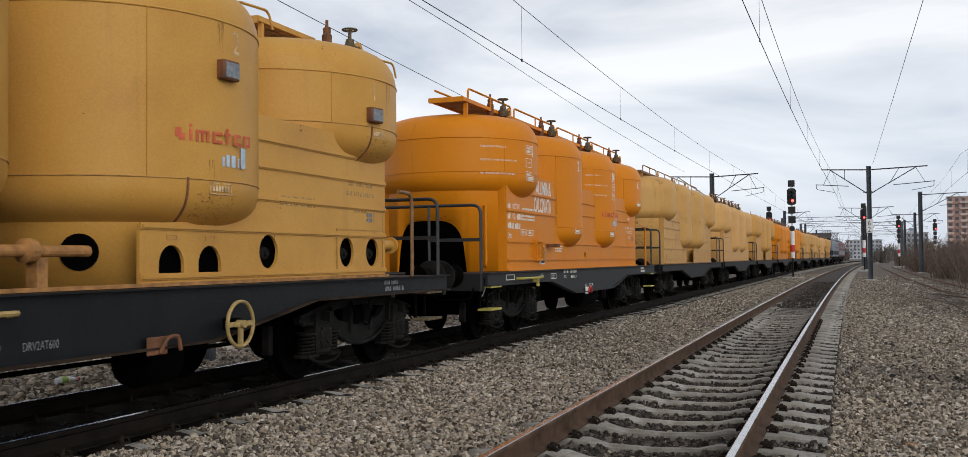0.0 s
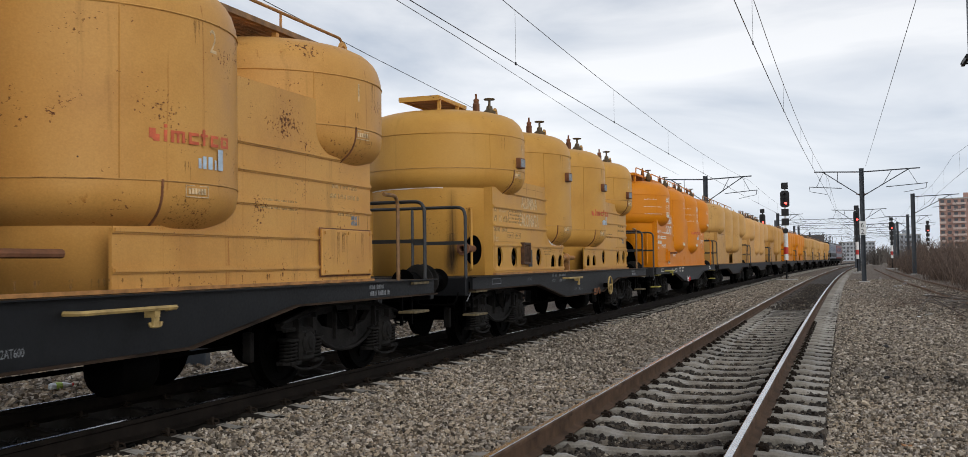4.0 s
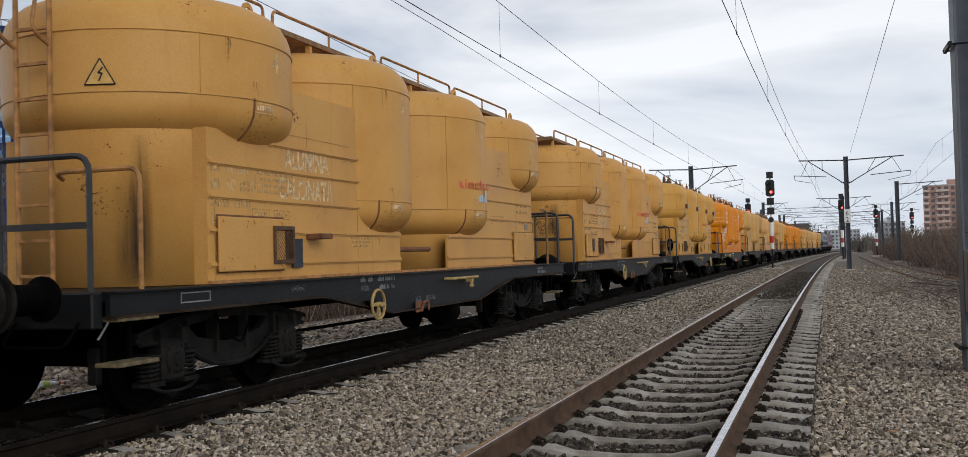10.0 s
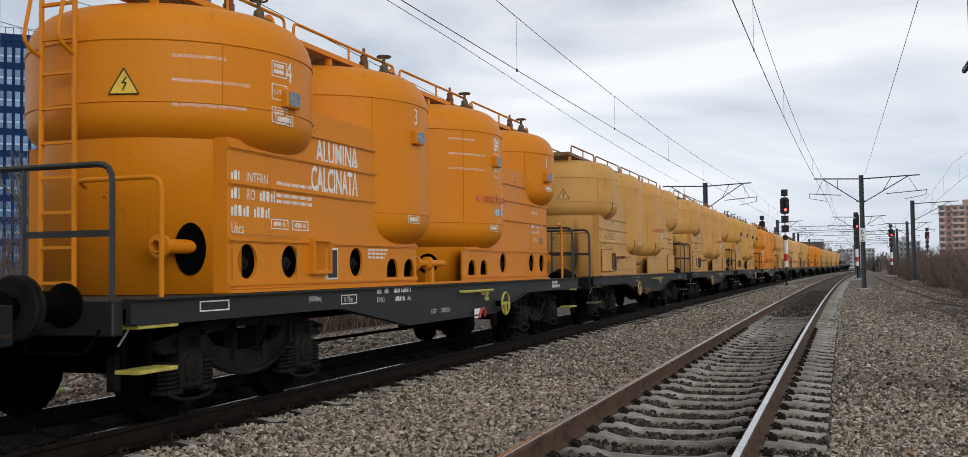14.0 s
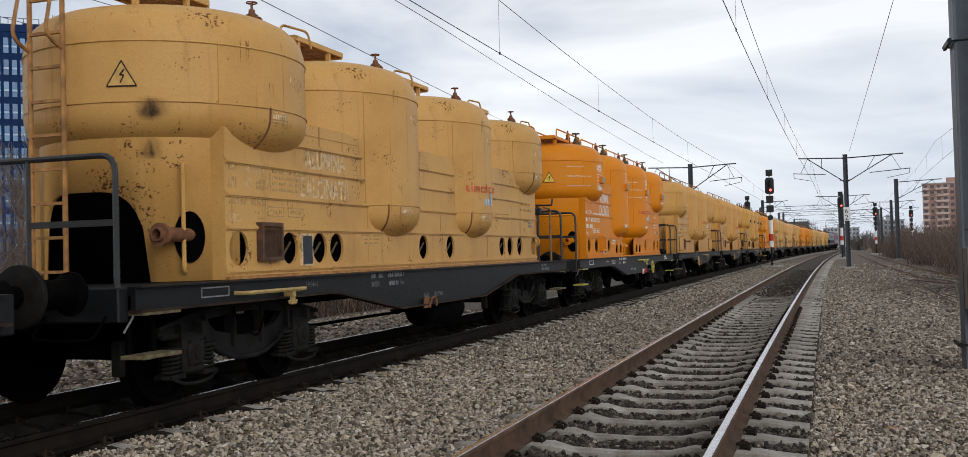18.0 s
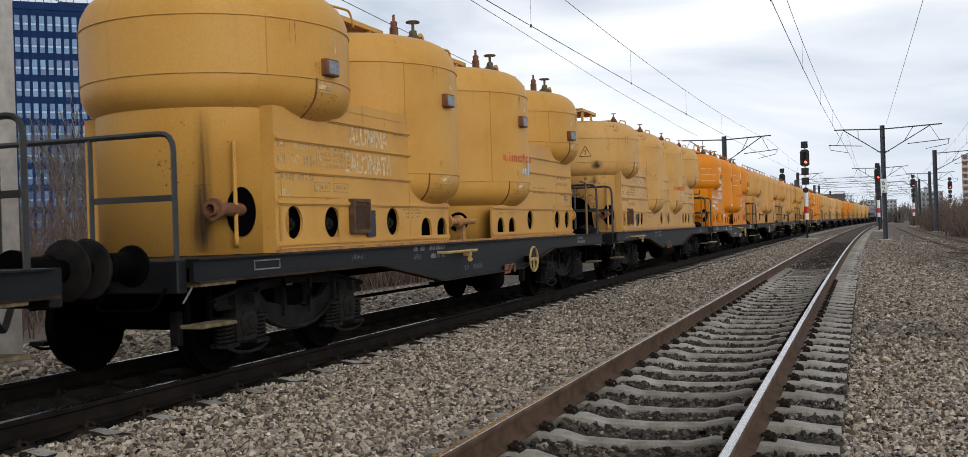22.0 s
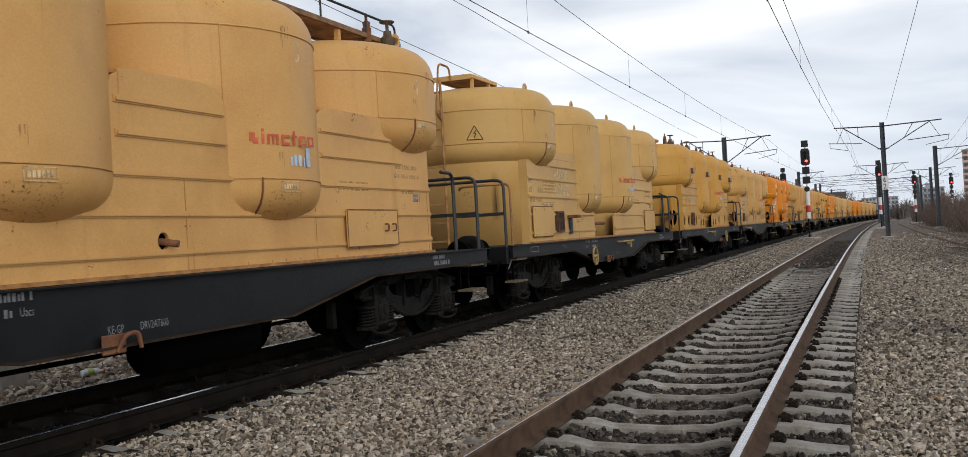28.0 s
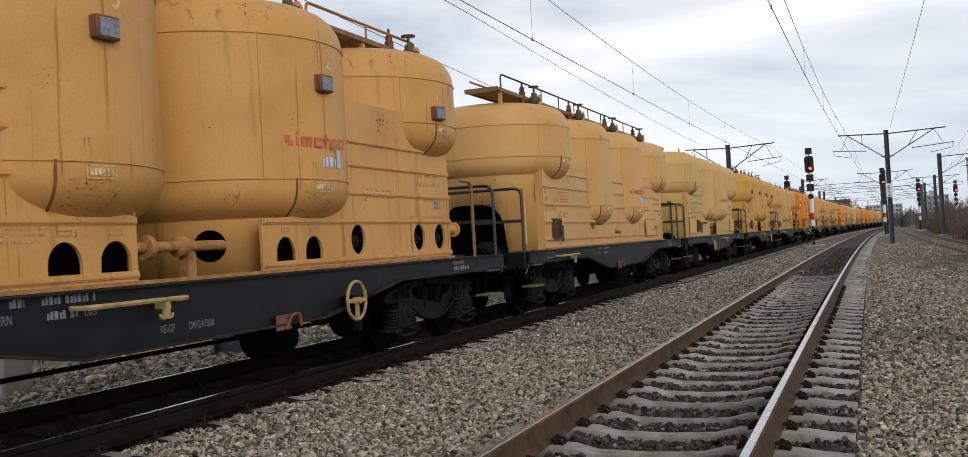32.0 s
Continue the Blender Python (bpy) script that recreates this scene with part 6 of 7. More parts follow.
def stones(name, label, zones, size, seed, mat=STONE):
    """zones: (x0, x1, y0, y1, per square metre, height)."""
    rng = np.random.default_rng(seed)
    ico, tri = chip()
    vs, fs, o = [], [], 0
    for x0, x1, y0, y1, dens, z in zones:
        n = int((x1 - x0) * (y1 - y0) * dens)
        c = np.stack([rng.uniform(x0, x1, n), rng.uniform(y0, y1, n), z + rng.uniform(-0.02, 0.022, n)], 1)
        c[:, 0] += np.array([bend(y)[0] for y in c[:, 1]])
        s = size * rng.lognormal(0, 0.32, n)
        jit = 1 + rng.uniform(-0.3, 0.25, (n, 8, 3))
        v = (ico[None] + rng.uniform(-0.22, 0.22, (n, 8, 3))) * jit * s[:, None, None] * rng.uniform(0.6, 1.3, (n, 1, 3))
        a, b = rng.uniform(0, 6.28, n), rng.normal(0, 0.45, n)
        ca, sa, cb, sb = np.cos(a), np.sin(a), np.cos(b), np.sin(b)
        r1 = np.zeros((n, 3, 3))
        r1[:, 0, 0], r1[:, 0, 1], r1[:, 1, 0], r1[:, 1, 1], r1[:, 2, 2] = ca, -sa, sa, ca, 1
        r2 = np.zeros((n, 3, 3))
        r2[:, 0, 0], r2[:, 1, 1], r2[:, 1, 2], r2[:, 2, 1], r2[:, 2, 2] = 1, cb, -sb, sb, cb
        v = np.einsum("nij,nkj->nki", r1 @ r2, v) + c[:, None]
        vs.append(v.reshape(-1, 3))
        fs.append((tri[None] + 8 * np.arange(n)[:, None, None]).reshape(-1, 3) + o)
        o += 8 * n
    v, f = np.concatenate(vs), np.concatenate(fs)
    me = bpy.data.meshes.new(name)
    me.vertices.add(len(v))
    me.vertices.foreach_set("co", v.ravel())
    me.loops.add(f.size)
    me.loops.foreach_set("vertex_index", f.ravel().astype(np.int32))
    me.polygons.add(len(f))
    me.polygons.foreach_set("loop_start", np.arange(0, f.size, 3, dtype=np.int32))
    me.update(calc_edges=True)
    me.shade_flat()
    ob = part(name, me, mat)
    return tagged(ob, label, "ballast", kind="stuff")


stones("ballast", "loose crushed ballast stones beside the near rails", [
    (-4.08, -3.5, 4.5, 14.0, 1500, -0.232), (-3.72, -3.4, 4.5, 14.0, 1600, -0.232), (-3.45, -1.36, 4.5, 13.0, 2000, -0.277), (-1.4, -0.86, 4.5, 14.0, 1800, -0.24), (1.28, 4.6, 5.0, 12.0, 1700, -0.335)], 0.0158, 1)
stones("ballast", "rust-stained ballast stones between the near rails", [(-0.42, 0.42, 4.0, 16.0, 1300, -0.279), (-0.68, -0.4, 4.0, 16.0, 1200, -0.244), (0.4, 0.68, 4.0, 16.0, 1200, -0.244), (-0.44, 0.44, 16.0, 30.0, 620, -0.266), (-0.68, -0.44, 16.0, 30.0, 500, -0.23), (0.44, 0.68, 16.0, 30.0, 500, -0.23), (-0.66, 0.66, 30.0, 60.0, 150, -0.19), (0.86, 1.3, 4.5, 24.0, 900, -0.256), (0.86, 1.28, 24.0, 46.0, 300, -0.245)], 0.019, 6, DARKSTONE)
stones("ballast", "darker ballast stones further along the line", [
    (-4.08, -3.4, 14.0, 26.0, 760, -0.234), (-3.45, -1.4, 13.0, 26.0, 950, -0.28), (-1.45, -0.86, 14.0, 26.0, 800, -0.243), (1.28, 5.6, 12.0, 24.0, 800, -0.347)], 0.0185, 2, MIDSTONE)
stones("ballast", "darker ballast stones far along the line", [(-3.9, -1.2, 26.0, 56.0, 330, -0.28), (1.3, 6.5, 24.0, 42.0, 330, -0.362), (1.3, 6.5, 42.0, 80.0, 90, -0.36), (-3.9, -1.2, 56.0, 90.0, 110, -0.28)], 0.025, 3, MIDSTONE)
stones("ballast", "pale ballast stones behind the train", [(-10.5, -6.0, 5.0, 26.0, 230, -0.32)], 0.036, 7)
# oily stones, their tones lowered again for the shade beneath the train
stones("ballast", "oil-soaked ballast between the rails, blackened further for the train's shade", [(-5.62, -4.22, 3.5, 16.0, 330, -0.285), (-5.62, -4.22, 16.0, 40.0, 90, -0.285)], 0.034, 5, OILBED_SHADE)


# ---- masts, wires, signals ----
def h_mast_mesh(w, h):
    """Rolled H-section, flanges facing sideways."""
    bm = bmesh.new()
    for s in (-1, 1):
        add_box(bm, s * w / 2 - 0.016, s * w / 2 + 0.016, -w / 2, w / 2, -0.6, h, 0.004)
    add_box(bm, -w / 2 + 0.016, w / 2 - 0.016, -0.02, 0.02, -0.6, h)
    return bm


def clamp_mesh(w):
    bm = bmesh.new()
    for y in (-w / 2 - 0.02, w / 2 + 0.02):
        add_tube(bm, [(-w / 2 - 0.1, y, 0), (w / 2 + 0.1, y, 0)], 0.014, 6)
    for x in (-w / 2 - 0.07, w / 2 + 0.07):
        add_box(bm, x - 0.02, x + 0.02, -w / 2 - 0.06, w / 2 + 0.06, -0.03, 0.03)
    return bm


def insulator_mesh():
    prof = [(0.0, -0.12)]
    for k in range(4):
        z = -0.1 + 0.055 * k
        prof += [(0.02, z), (0.055, z + 0.01), (0.02, z + 0.035)]
    return lathe(prof + [(0.0, 0.12)], 10, "x", False)


FARMAST = plain("mast_sooty_grey", (0.058, 0.066, 0.076), 0.7, 0.0, 0.3, 2, 0.15)


def cantilever(mast, side, reach, detail=True):
    """Arm over a track: top bar, raking strut, drop and steady arm. side: +1 to the right."""
    s, r = side, reach
    arm = part("cantilever_bar", tube([(0, 0, 7.0), (s * r, 0, 7.12)], 0.045, 6), FARMAST, mast)
    part("raking_strut", tube([(0, 0, 5.35), (s * r * 0.8, 0, 7.06)], 0.035, 6), FARMAST, arm)
    part("drop_bar", tube([(s * r * 0.52, 0, 7.05), (s * r * 0.36, 0, 6.1)] if s > 0 else [(s * r * 0.5, 0, 7.05), (s * r * 0.5, 0, 6.35)], 0.022, 5), FARMAST, arm)
    part("steady_tube", tube([(s * r * 0.42, 0, 5.95), (s * r * 1.12, 0, 6.12)], 0.028, 6), FARMAST, arm)
    part("hanger_rod", tube([(s * r * 0.8, 0, 7.06), (s * r * 0.95, 0, 6.1)], 0.016, 5), FARMAST, arm)
    part("registration_arm", tube(soft_path([(s * r * 1.1, 0, 6.1), (s * r * 1.1, 0, 5.8), (s * r * 0.72, 0, 5.56)], 0.1), 0.018, 5), FARMAST, arm)
    if detail:
        part("insulator", shared("insulator", insulator_mesh), RUST, arm, m=pose(s * 0.45, 0, 7.01))
        part("insulator", shared("insulator", insulator_mesh), RUST, arm, m=pose(s * 0.25, 0, 5.52))


def catenary_mast(x, y, label, arms, w=0.27, h=7.25):
    m = thing("catenary_mast", label, "catenary mast", "overhead line masts", m=beside(x, y))
    part("column", shared(f"mast_column:{w}:{h}", h_mast_mesh, w, h), FARMAST, m)
    part("footing", shared("mast_footing", box, -0.35, 0.35, -0.35, 0.35, -0.9, -0.28, 0.03), CONCRETE, m)
    for s, r in arms:
        cantilever(m, s, r)
    return m


m1 = catenary_mast(2.3, 71.0, "blue-grey steel catenary mast with two arms and number plate", [(-1, 3.0), (1, 3.6)])
plate_ob = part("number_plate", box(-0.21, 0.21, -0.26, -0.24, 2.8, 3.7, 0.02), SIGNWHITE, m1, "white mast number plate")
for word, z in (("6", 3.29), ("2", 2.87)):
    part("digit", text_mesh(word, 0.47, 0.9), INK, plate_ob, m=Matrix.Translation((-0.13, -0.265, z)) @ pose(0, 0, 0, 0, 0, -90))
catenary_mast(-8.1, 72.2, "blue-grey steel catenary mast beyond the train", [(-1, 3.0), (1, 3.2)])
catenary_mast(6.9, 102.5, "tall grey concrete catenary mast beside the overgrown siding", [(1, 4.0)], 0.34, 7.3)
for x, y in ((0.7 - 8.6, 136.7), (-8.4, 194.0), (-8.4, 238.0), (2.0, 128.0), (2.0, 186.0), (2.0, 246.0), (8.5, 152.0), (8.2, 183.0), (9.0, 240.0), (-8.4, 300.0), (2.2, 310.0)):
    catenary_mast(x, y, "far catenary mast of dark steel", [(-1, 3.0), (1, 3.2)] if x > 0 else [(1, 3.2)], 0.34, 7.3)

# the two masts abreast of the camera
nm = thing("catenary_mast", "blue-grey H-section catenary mast with a cabinet and painted numbers", "catenary mast", "overhead line masts", m=pose(3.37, 13.7, 0))
part("column", h_mast_mesh(0.42, 8.2), MAST, nm)
part("conduit", tube([(0.03, -0.14, 1.1), (0.03, -0.14, 8.0)], 0.022, 8), MAST, nm)
part("conduit_joint", lathe([(0, -0.05), (0.035, -0.05), (0.035, 0.05), (0, 0.05)], 10), RUST, nm, m=pose(0.03, -0.14, 2.85))
for z in (3.72, -0.02):
    part("clamp", shared("clamp", clamp_mesh, 0.42), FRAME, nm, m=pose(0, 0, z))
cab = part("cabinet", box(-0.22, 0.4, -0.5, -0.225, 0.42, 1.17, 0.01), plain("cabinet_grey_brown", (0.13, 0.12, 0.105), 0.5, 0.1, 0.15, 4), nm, "grey-brown steel cabinet")
for z in (0.55, 1.03):
    part("cabinet_bolt", box(-0.12, -0.08, -0.51, -0.5, z - 0.02, z + 0.02), SIGNWHITE, cab)
for k in range(6):
    part("louvre", box(0.1, 0.3, -0.04, -0.028, 1.25 + 0.045 * k, 1.27 + 0.045 * k), INK, nm)
for word, z in (("5", 1.68), ("7", 1.45)):
    part("digit", text_mesh(word, 0.25, 0.85), INK, nm, m=Matrix.Translation((-0.12, -0.026, z)) @ pose(0, 0, 0, 0, 0, -90))
part("digit_stroke", box(-0.16, 0.1, -0.027, -0.023, 1.385, 1.395), INK, nm)
lm = thing("catenary_mast", "blue-grey steel catenary mast standing behind the train", "catenary mast", "overhead line masts", m=pose(-8.22, 13.65, 0, 0, 0, 24))
part("column", h_mast_mesh(0.36, 9.2), MAST, lm)
for z in (4.35, 2.95):
    part("clamp", shared("clamp_small", clamp_mesh, 0.36), FRAME, lm, m=pose(0, 0, z))
pill = thing("concrete_pillar", "grey weathered concrete pillar behind the train", "pillar", m=pose(-8.75, 9.6, 0))
part("shaft", box(-0.32, 0.3, -0.25, 0.25, -0.6, 7.5, 0.03), CONCRETE, pill)
sb = thing("kilometre_board", "white lineside board with red and black figures on a black backing", "sign", m=pose(-8.38, 13.33, 2.86))
part("backing", box(-0.29, 0.29, -0.004, 0.012, -0.33, 0.27, 0.006), INK, sb)
face = bmesh.new()
face.faces.new([face.verts.new((x, -0.008, z)) for x, z in ((-0.26, 0.24), (-0.26, -0.14), (0.0, -0.28), (0.26, -0.14), (0.26, 0.24))])
part("panel", face, SIGNWHITE, sb)
part("stay", tube([(0.1, 0.03, 0), (0.3, 0.2, 0)], 0.015, 6), FRAME, sb)
for word, size, z, mat in (("0.9", 0.29, 0.0, SIGNRED), ("200", 0.2, -0.17, INK)):
    part("figures", text_mesh(word, size, 0.95), mat, sb, m=Matrix.Translation((-0.2, -0.0115, z)) @ pose(0, 0, 0, 0, 0, -90))


def wire_run(name, label, pts, r=0.009):
    w = part(name, tube(pts, r, 5), WIRE)
    return tagged(w, label, "wire", "overhead wires")


def catenary(x, masts, zc=5.5, zm=6.8, sag=0.38, stagger=(0.04, -0.12)):
    """Contact wire, sagging messenger and droppers along one track."""
    for span, (a, b) in enumerate(zip(masts, masts[1:])):
        n = max(4, round((b - a) / 9.4))
        m = n * 3
        s0, s1 = stagger if span % 2 else stagger[::-1]
        top, foot = [], []
        for k in range(m + 1):
            y = a + (b - a) * k / m
            u = k / m
            bx = x + mast_line(y) + s0 + (s1 - s0) * u
            top.append((bx, y, zm - sag * 4 * u * (1 - u)))
            foot.append((bx, y, zc))
        ct = thing("catenary", "overhead contact wire hung from a messenger by droppers", "overhead wire", "overhead wires")
        part("messenger_wire", tube(top, 0.0075, 5), WIRE, ct)
        part("contact_wire", tube(foot, 0.0085, 5), WIRE, ct)
        for k in range(1, m, 3):
            d = part("dropper", tube([top[k + 1], foot[k + 1]], 0.0035, 4), WIRE, ct)
            part("dropper_clamp", shared("dropper_clamp", box, -0.012, 0.012, -0.03, 0.03, -0.03, 0.03), WIRE, d, m=Matrix.Translation(Vector(foot[k + 1])))


catenary(0.0, (-45, 13.7, 71, 128, 186, 246, 310), 5.5, 6.62, 0.42, (-0.03, 0.2))
catenary(TRAIN_X, (-45, 13.7, 72, 136.7, 194, 238, 300))
catenary(7.1, (-40, 18, 60, 102, 152, 183, 240))
wire_run("feeder_wire", "bare feeder wire along the mast tops", [(3.3, -40, 7.5), (3.45, 14, 7.55), (3.53, 26.4, 7.5), (3.59, 39, 7.48), (3.75, 72.4, 7.5)])
wire_run("feeder_wire", "bare feeder wire beyond the train", [(-7.3, -20, 7.3), (-7.84, 24.7, 7.3), (-8.2, 42, 7.2), (-8.65, 63.3, 7.3), (-8.8, 72, 7.4)])
wire_run("feeder_wire", "bare wire behind the train", [(-8.6, 3, 6.8), (-9.76, 23.3, 6.7), (-10.56, 37.6, 6.7), (-12.4, 72, 6.9)])
wire_run("feeder_wire", "thin wire crossing behind the mast", [(-20, 13.65, 8.23), (-8.2, 13.65, 4.41)], 0.006)
wire_run("feeder_wire", "thin wire far behind the train", [(-20, 13.65, 9.12), (-8.2, 13.65, 5.09)], 0.006)


def signal(x, y, label, lamp=True, k=1.0):
    s = thing("signal", label, "railway signal", "line signals", m=beside(x, y, -0.32))
    part("base", box(-0.75, 0.75, -0.4, 0.4, -0.3, 0.12, 0.04), CONCRETE, s)
    part("stem", lathe([(0.0, 0.1), (0.06, 0.1), (0.06, 1.6), (0.0, 1.6)], 10, "z", False), FRAME, s)
    part("post", lathe([(0.0, 1.5), (0.16, 1.5), (0.16, 3.4), (0.07, 3.6), (0.07, 6.9), (0.0, 6.9)], 12, "z", False), SIGNWHITE if k == 1 else FRAME, s)
    part("red_band", lathe([(0.165, 1.95), (0.165, 2.45)], 12, "z", False), SIGNRED, s)
    if k != 1:
        part("white_band", lathe([(0.165, 2.45), (0.165, 3.3)], 12, "z", False), SIGNWHITE, s)
        part("white_band", lathe([(0.165, 1.5), (0.165, 1.95)], 12, "z", False), SIGNWHITE, s)
    hd = part("head", prism([(-0.32, 5.5), (-0.2, 5.38), (0.2, 5.38), (0.32, 5.5), (0.32, 6.45), (0.2, 6.6), (-0.2, 6.6), (-0.32, 6.45)], -0.05, 0.05), SIGNAL, s, m=pose(0, -0.12, 0, 0, 0, -90))
    for z in (6.3, 6.0, 5.7):
        part("lens_hood", lathe([(0.0, 0.02), (0.1, 0.02), (0.1, -0.16), (0.115, -0.16), (0.115, 0.03)], 12, "y", False), SIGNAL, hd, m=pose(0.06, 0, z, 0, 0, 90))
    if lamp:
        part("red_lamp", lathe([(0.0, 0.0), (0.095, 0.0), (0.095, -0.03), (0.0, -0.05)], 14, "y", False), REDLAMP, s, "lit red lamp", m=pose(0.07, -0.24, 5.68))
    for z, w in ((6.95, 0.24), (5.0, 0.26), (4.3, 0.26)):
        pl = part("plate", box(-w, w, -0.16, -0.12, z - w, z + w, 0.02), SIGNAL, s)
        part("lamp_unit", box(-w * 0.5, w * 0.5, -0.17, -0.16, z - w * 0.5, z + w * 0.5), INK, pl)
    part("disc", lathe([(0.0, -0.16), (0.2, -0.16), (0.2, -0.12), (0.0, -0.12)], 18, "y", False), SIGNAL, s, m=pose(0, 0, 3.65))
    return s


signal(-2.98, 76.4, "tall black signal on a white banded post, showing red")
signal(1.85, 113.5, "black signal on a banded post, showing red", k=2)
signal(6.3, 150.0, "black signal beside the siding, showing red", k=2)
signal(-7.95, 115.0, "black signal beyond the train, showing red", k=2)
signal(12.0, 168.0, "black signal among the bushes, showing red", k=2)


def gantry(y, x0, x1, z):
    g = thing("gantry", "long lattice gantry across the tracks", "gantry", "far gantries", m=beside(0, y))
    for dz in (0, 0.62):
        part("chord", tube([(x0, 0, z + dz), (x1, 0, z + dz)], 0.035, 5), FARMAST, g)
    n = int((x1 - x0) / 1.1)
    lat = bmesh.new()
    for k in range(n):
        a = x0 + (x1 - x0) * k / n
        b = x0 + (x1 - x0) * (k + 1) / n
        add_tube(lat, [(a, 0, z if k % 2 else z + 0.62), (b, 0, z + 0.62 if k % 2 else z)], 0.014, 4)
    part("lattice", lat, FARMAST, g)["kind"] = "stuff"
    for x in (x0, x1):
        part("leg", box(x - 0.2, x + 0.2, -0.2, 0.2, -0.6, z + 0.62), FARMAST, g)


gantry(157, -9.7, 1.6, 6.5)
gantry(182, -8.5, 7.7, 6.4)
gantry(300, -16, 12, 7.4)


# ---- buildings ----
def wall_mat(name, color, v=0.12):
    return plain(name, color, 0.75, 0.0, v, 0.5, 0.1, 0.01)


def glass_mat():
    m, n, l, b = node_mat("window_glass")
    info = n.new("ShaderNodeObjectInfo")
    r = ramp_node(n, l, info.outputs["Random"], [(0.0, (0.025, 0.08, 0.19)), (0.5, (0.045, 0.13, 0.28)), (1.0, (0.1, 0.23, 0.4))])
    l.new(r.outputs["Color"], b.inputs["Base Color"])
    b.inputs["Roughness"].default_value, b.inputs["Specular IOR Level"].default_value = 0.15, 0.3
    return m


GLASS = glass_mat()
DULLGLASS = plain("distant_window", (0.09, 0.095, 0.105), 0.4, 0.0, 0.3, 0.4)
NAVY, CLAD = dull(wall_mat("navy_cladding", (0.008, 0.026, 0.085)), 0.1), wall_mat("white_cladding", (0.6, 0.62, 0.64))
# office tower
tw = thing("office_tower", "dark blue office tower with a grid of tall windows", "building", m=pose(-130.7, 129.5, -0.6, 0, 0, 42.8))
part("wall", box(0, 16.6, 0, 18, 0, 42.0), NAVY, tw)
part("side_cladding", box(16.602, 16.9, 0.0, 18, 4, 41.0), CLAD, tw)
part("parapet", box(-0.2, 16.8, -0.15, 0.2, 41.4, 42.6), NAVY, tw)
pane_m = shared("tower_pane", box, 0, 0.78, -0.06, 0.0, 0, 1.25)
sash_m = shared("tower_sash", box, 0, 0.78, -0.05, 0.0, 1.27, 2.55)
transom_m = shared("tower_transom", box, 0, 0.78, -0.07, 0.0, 0.95, 1.26)
TRANSOM = plain("pale_blue_transom", (0.2, 0.34, 0.47), 0.4, 0.0, 0.3, 0.8)
for fl in range(11):
    for c in range(12):
        win = part("window", pane_m, GLASS, tw, m=pose(1.25 + 1.27 * c, -0.012, 40.9 - 3.72 * (fl + 1) + 0.6))
        part("pane", sash_m, GLASS, win)
        part("transom", transom_m, TRANSOM, win)
for k in range(12):
    part("fin", shared("tower_fin", box, -0.06, 0.06, -0.22, 0.0, 0, 41.2), NAVY, tw, m=pose(0.95 + 1.27 * k, 0, 0))
rail = bmesh.new()
for k in range(9):
    add_tube(rail, [(1 + k * 1.2, 2, 42), (1 + k * 1.2, 2, 44.2)], 0.06, 4)
for z in (43.1, 44.2):
    add_tube(rail, [(1, 2, z), (10.6, 2, z)], 0.05, 4)
part("roof_screen", rail, MAST, tw)
part("plant_room", prism([(1.0, 42.0), (6.0, 42.0), (6.0, 42.9), (3.0, 43.6), (1.0, 43.0)], 8.0, 14.0), NAVY, tw)
part("flag_pole", tube([(12.8, 3, 42), (12.8, 3, 45.4)], 0.05, 5), MAST, tw)
part("flag", box(12.85, 13.6, 2.99, 3.01, 44.5, 45.3), CLAD, tw)


def apartment(x, y, turn, w, d, h, floors, cols, wall, label, balcony=None):
    a = thing("apartment_block", label, "building", "far buildings", m=pose(x, y, -0.8, 0, 0, turn))
    part("wall", box(0, w, 0, d, 0, h), wall, a)
    part("roof", box(-0.3, w + 0.3, -0.3, d + 0.3, h, h + 0.5), CONCRETE, a)
    part("plant_room", box(w * 0.4, w * 0.65, d * 0.3, d * 0.7, h + 0.5, h + 3.0), wall, a)
    bay, st = w / cols, h / floors
    pane = shared(f"apartment_pane:{round(bay, 2)}", box, 0, bay * 0.55, -0.06, 0.0, 0, st * 0.5)
    for f in range(floors):
        for c in range(cols):
            if balcony and c % 3 != 1:
                b = part("balcony", shared(f"balcony:{round(bay, 2)}", box, 0, bay * 0.96, -1.1, 0.0, 0, 1.05), balcony, a, m=pose(c * bay + 0.02 * bay, 0, f * st + 0.1))
            part("window", pane, DULLGLASS, a, m=pose(c * bay + bay * 0.22, -0.01, f * st + st * 0.35))


BRICKRED = wall_mat("salmon_render", (0.40, 0.245, 0.20))
apartment(50.2, 520, -7, 26, 14, 29.5, 10, 9, BRICKRED, "salmon apartment block with pale pink balconies", wall_mat("pale_pink_balcony", (0.52, 0.41, 0.36)))
# distance haze mixed into these wall colours: paler and bluer
HAZE1, HAZE2 = wall_mat("hazed_pale_grey_block", (0.42, 0.44, 0.47)), wall_mat("hazed_blue_grey_block", (0.36, 0.39, 0.43))
apartment(6, 720, 0, 23, 12, 12.6, 5, 10, HAZE1, "pale grey distant apartment block")
apartment(33, 600, 0, 15, 12, 14.5, 5, 7, HAZE2, "blue-grey distant apartment block")
apartment(-40, 640, 8, 30, 14, 16, 6, 12, HAZE2, "blue-grey distant apartment block beyond the trees")
apartment(78, 560, -12, 40, 14, 18, 6, 14, HAZE1, "pale grey distant apartment block")
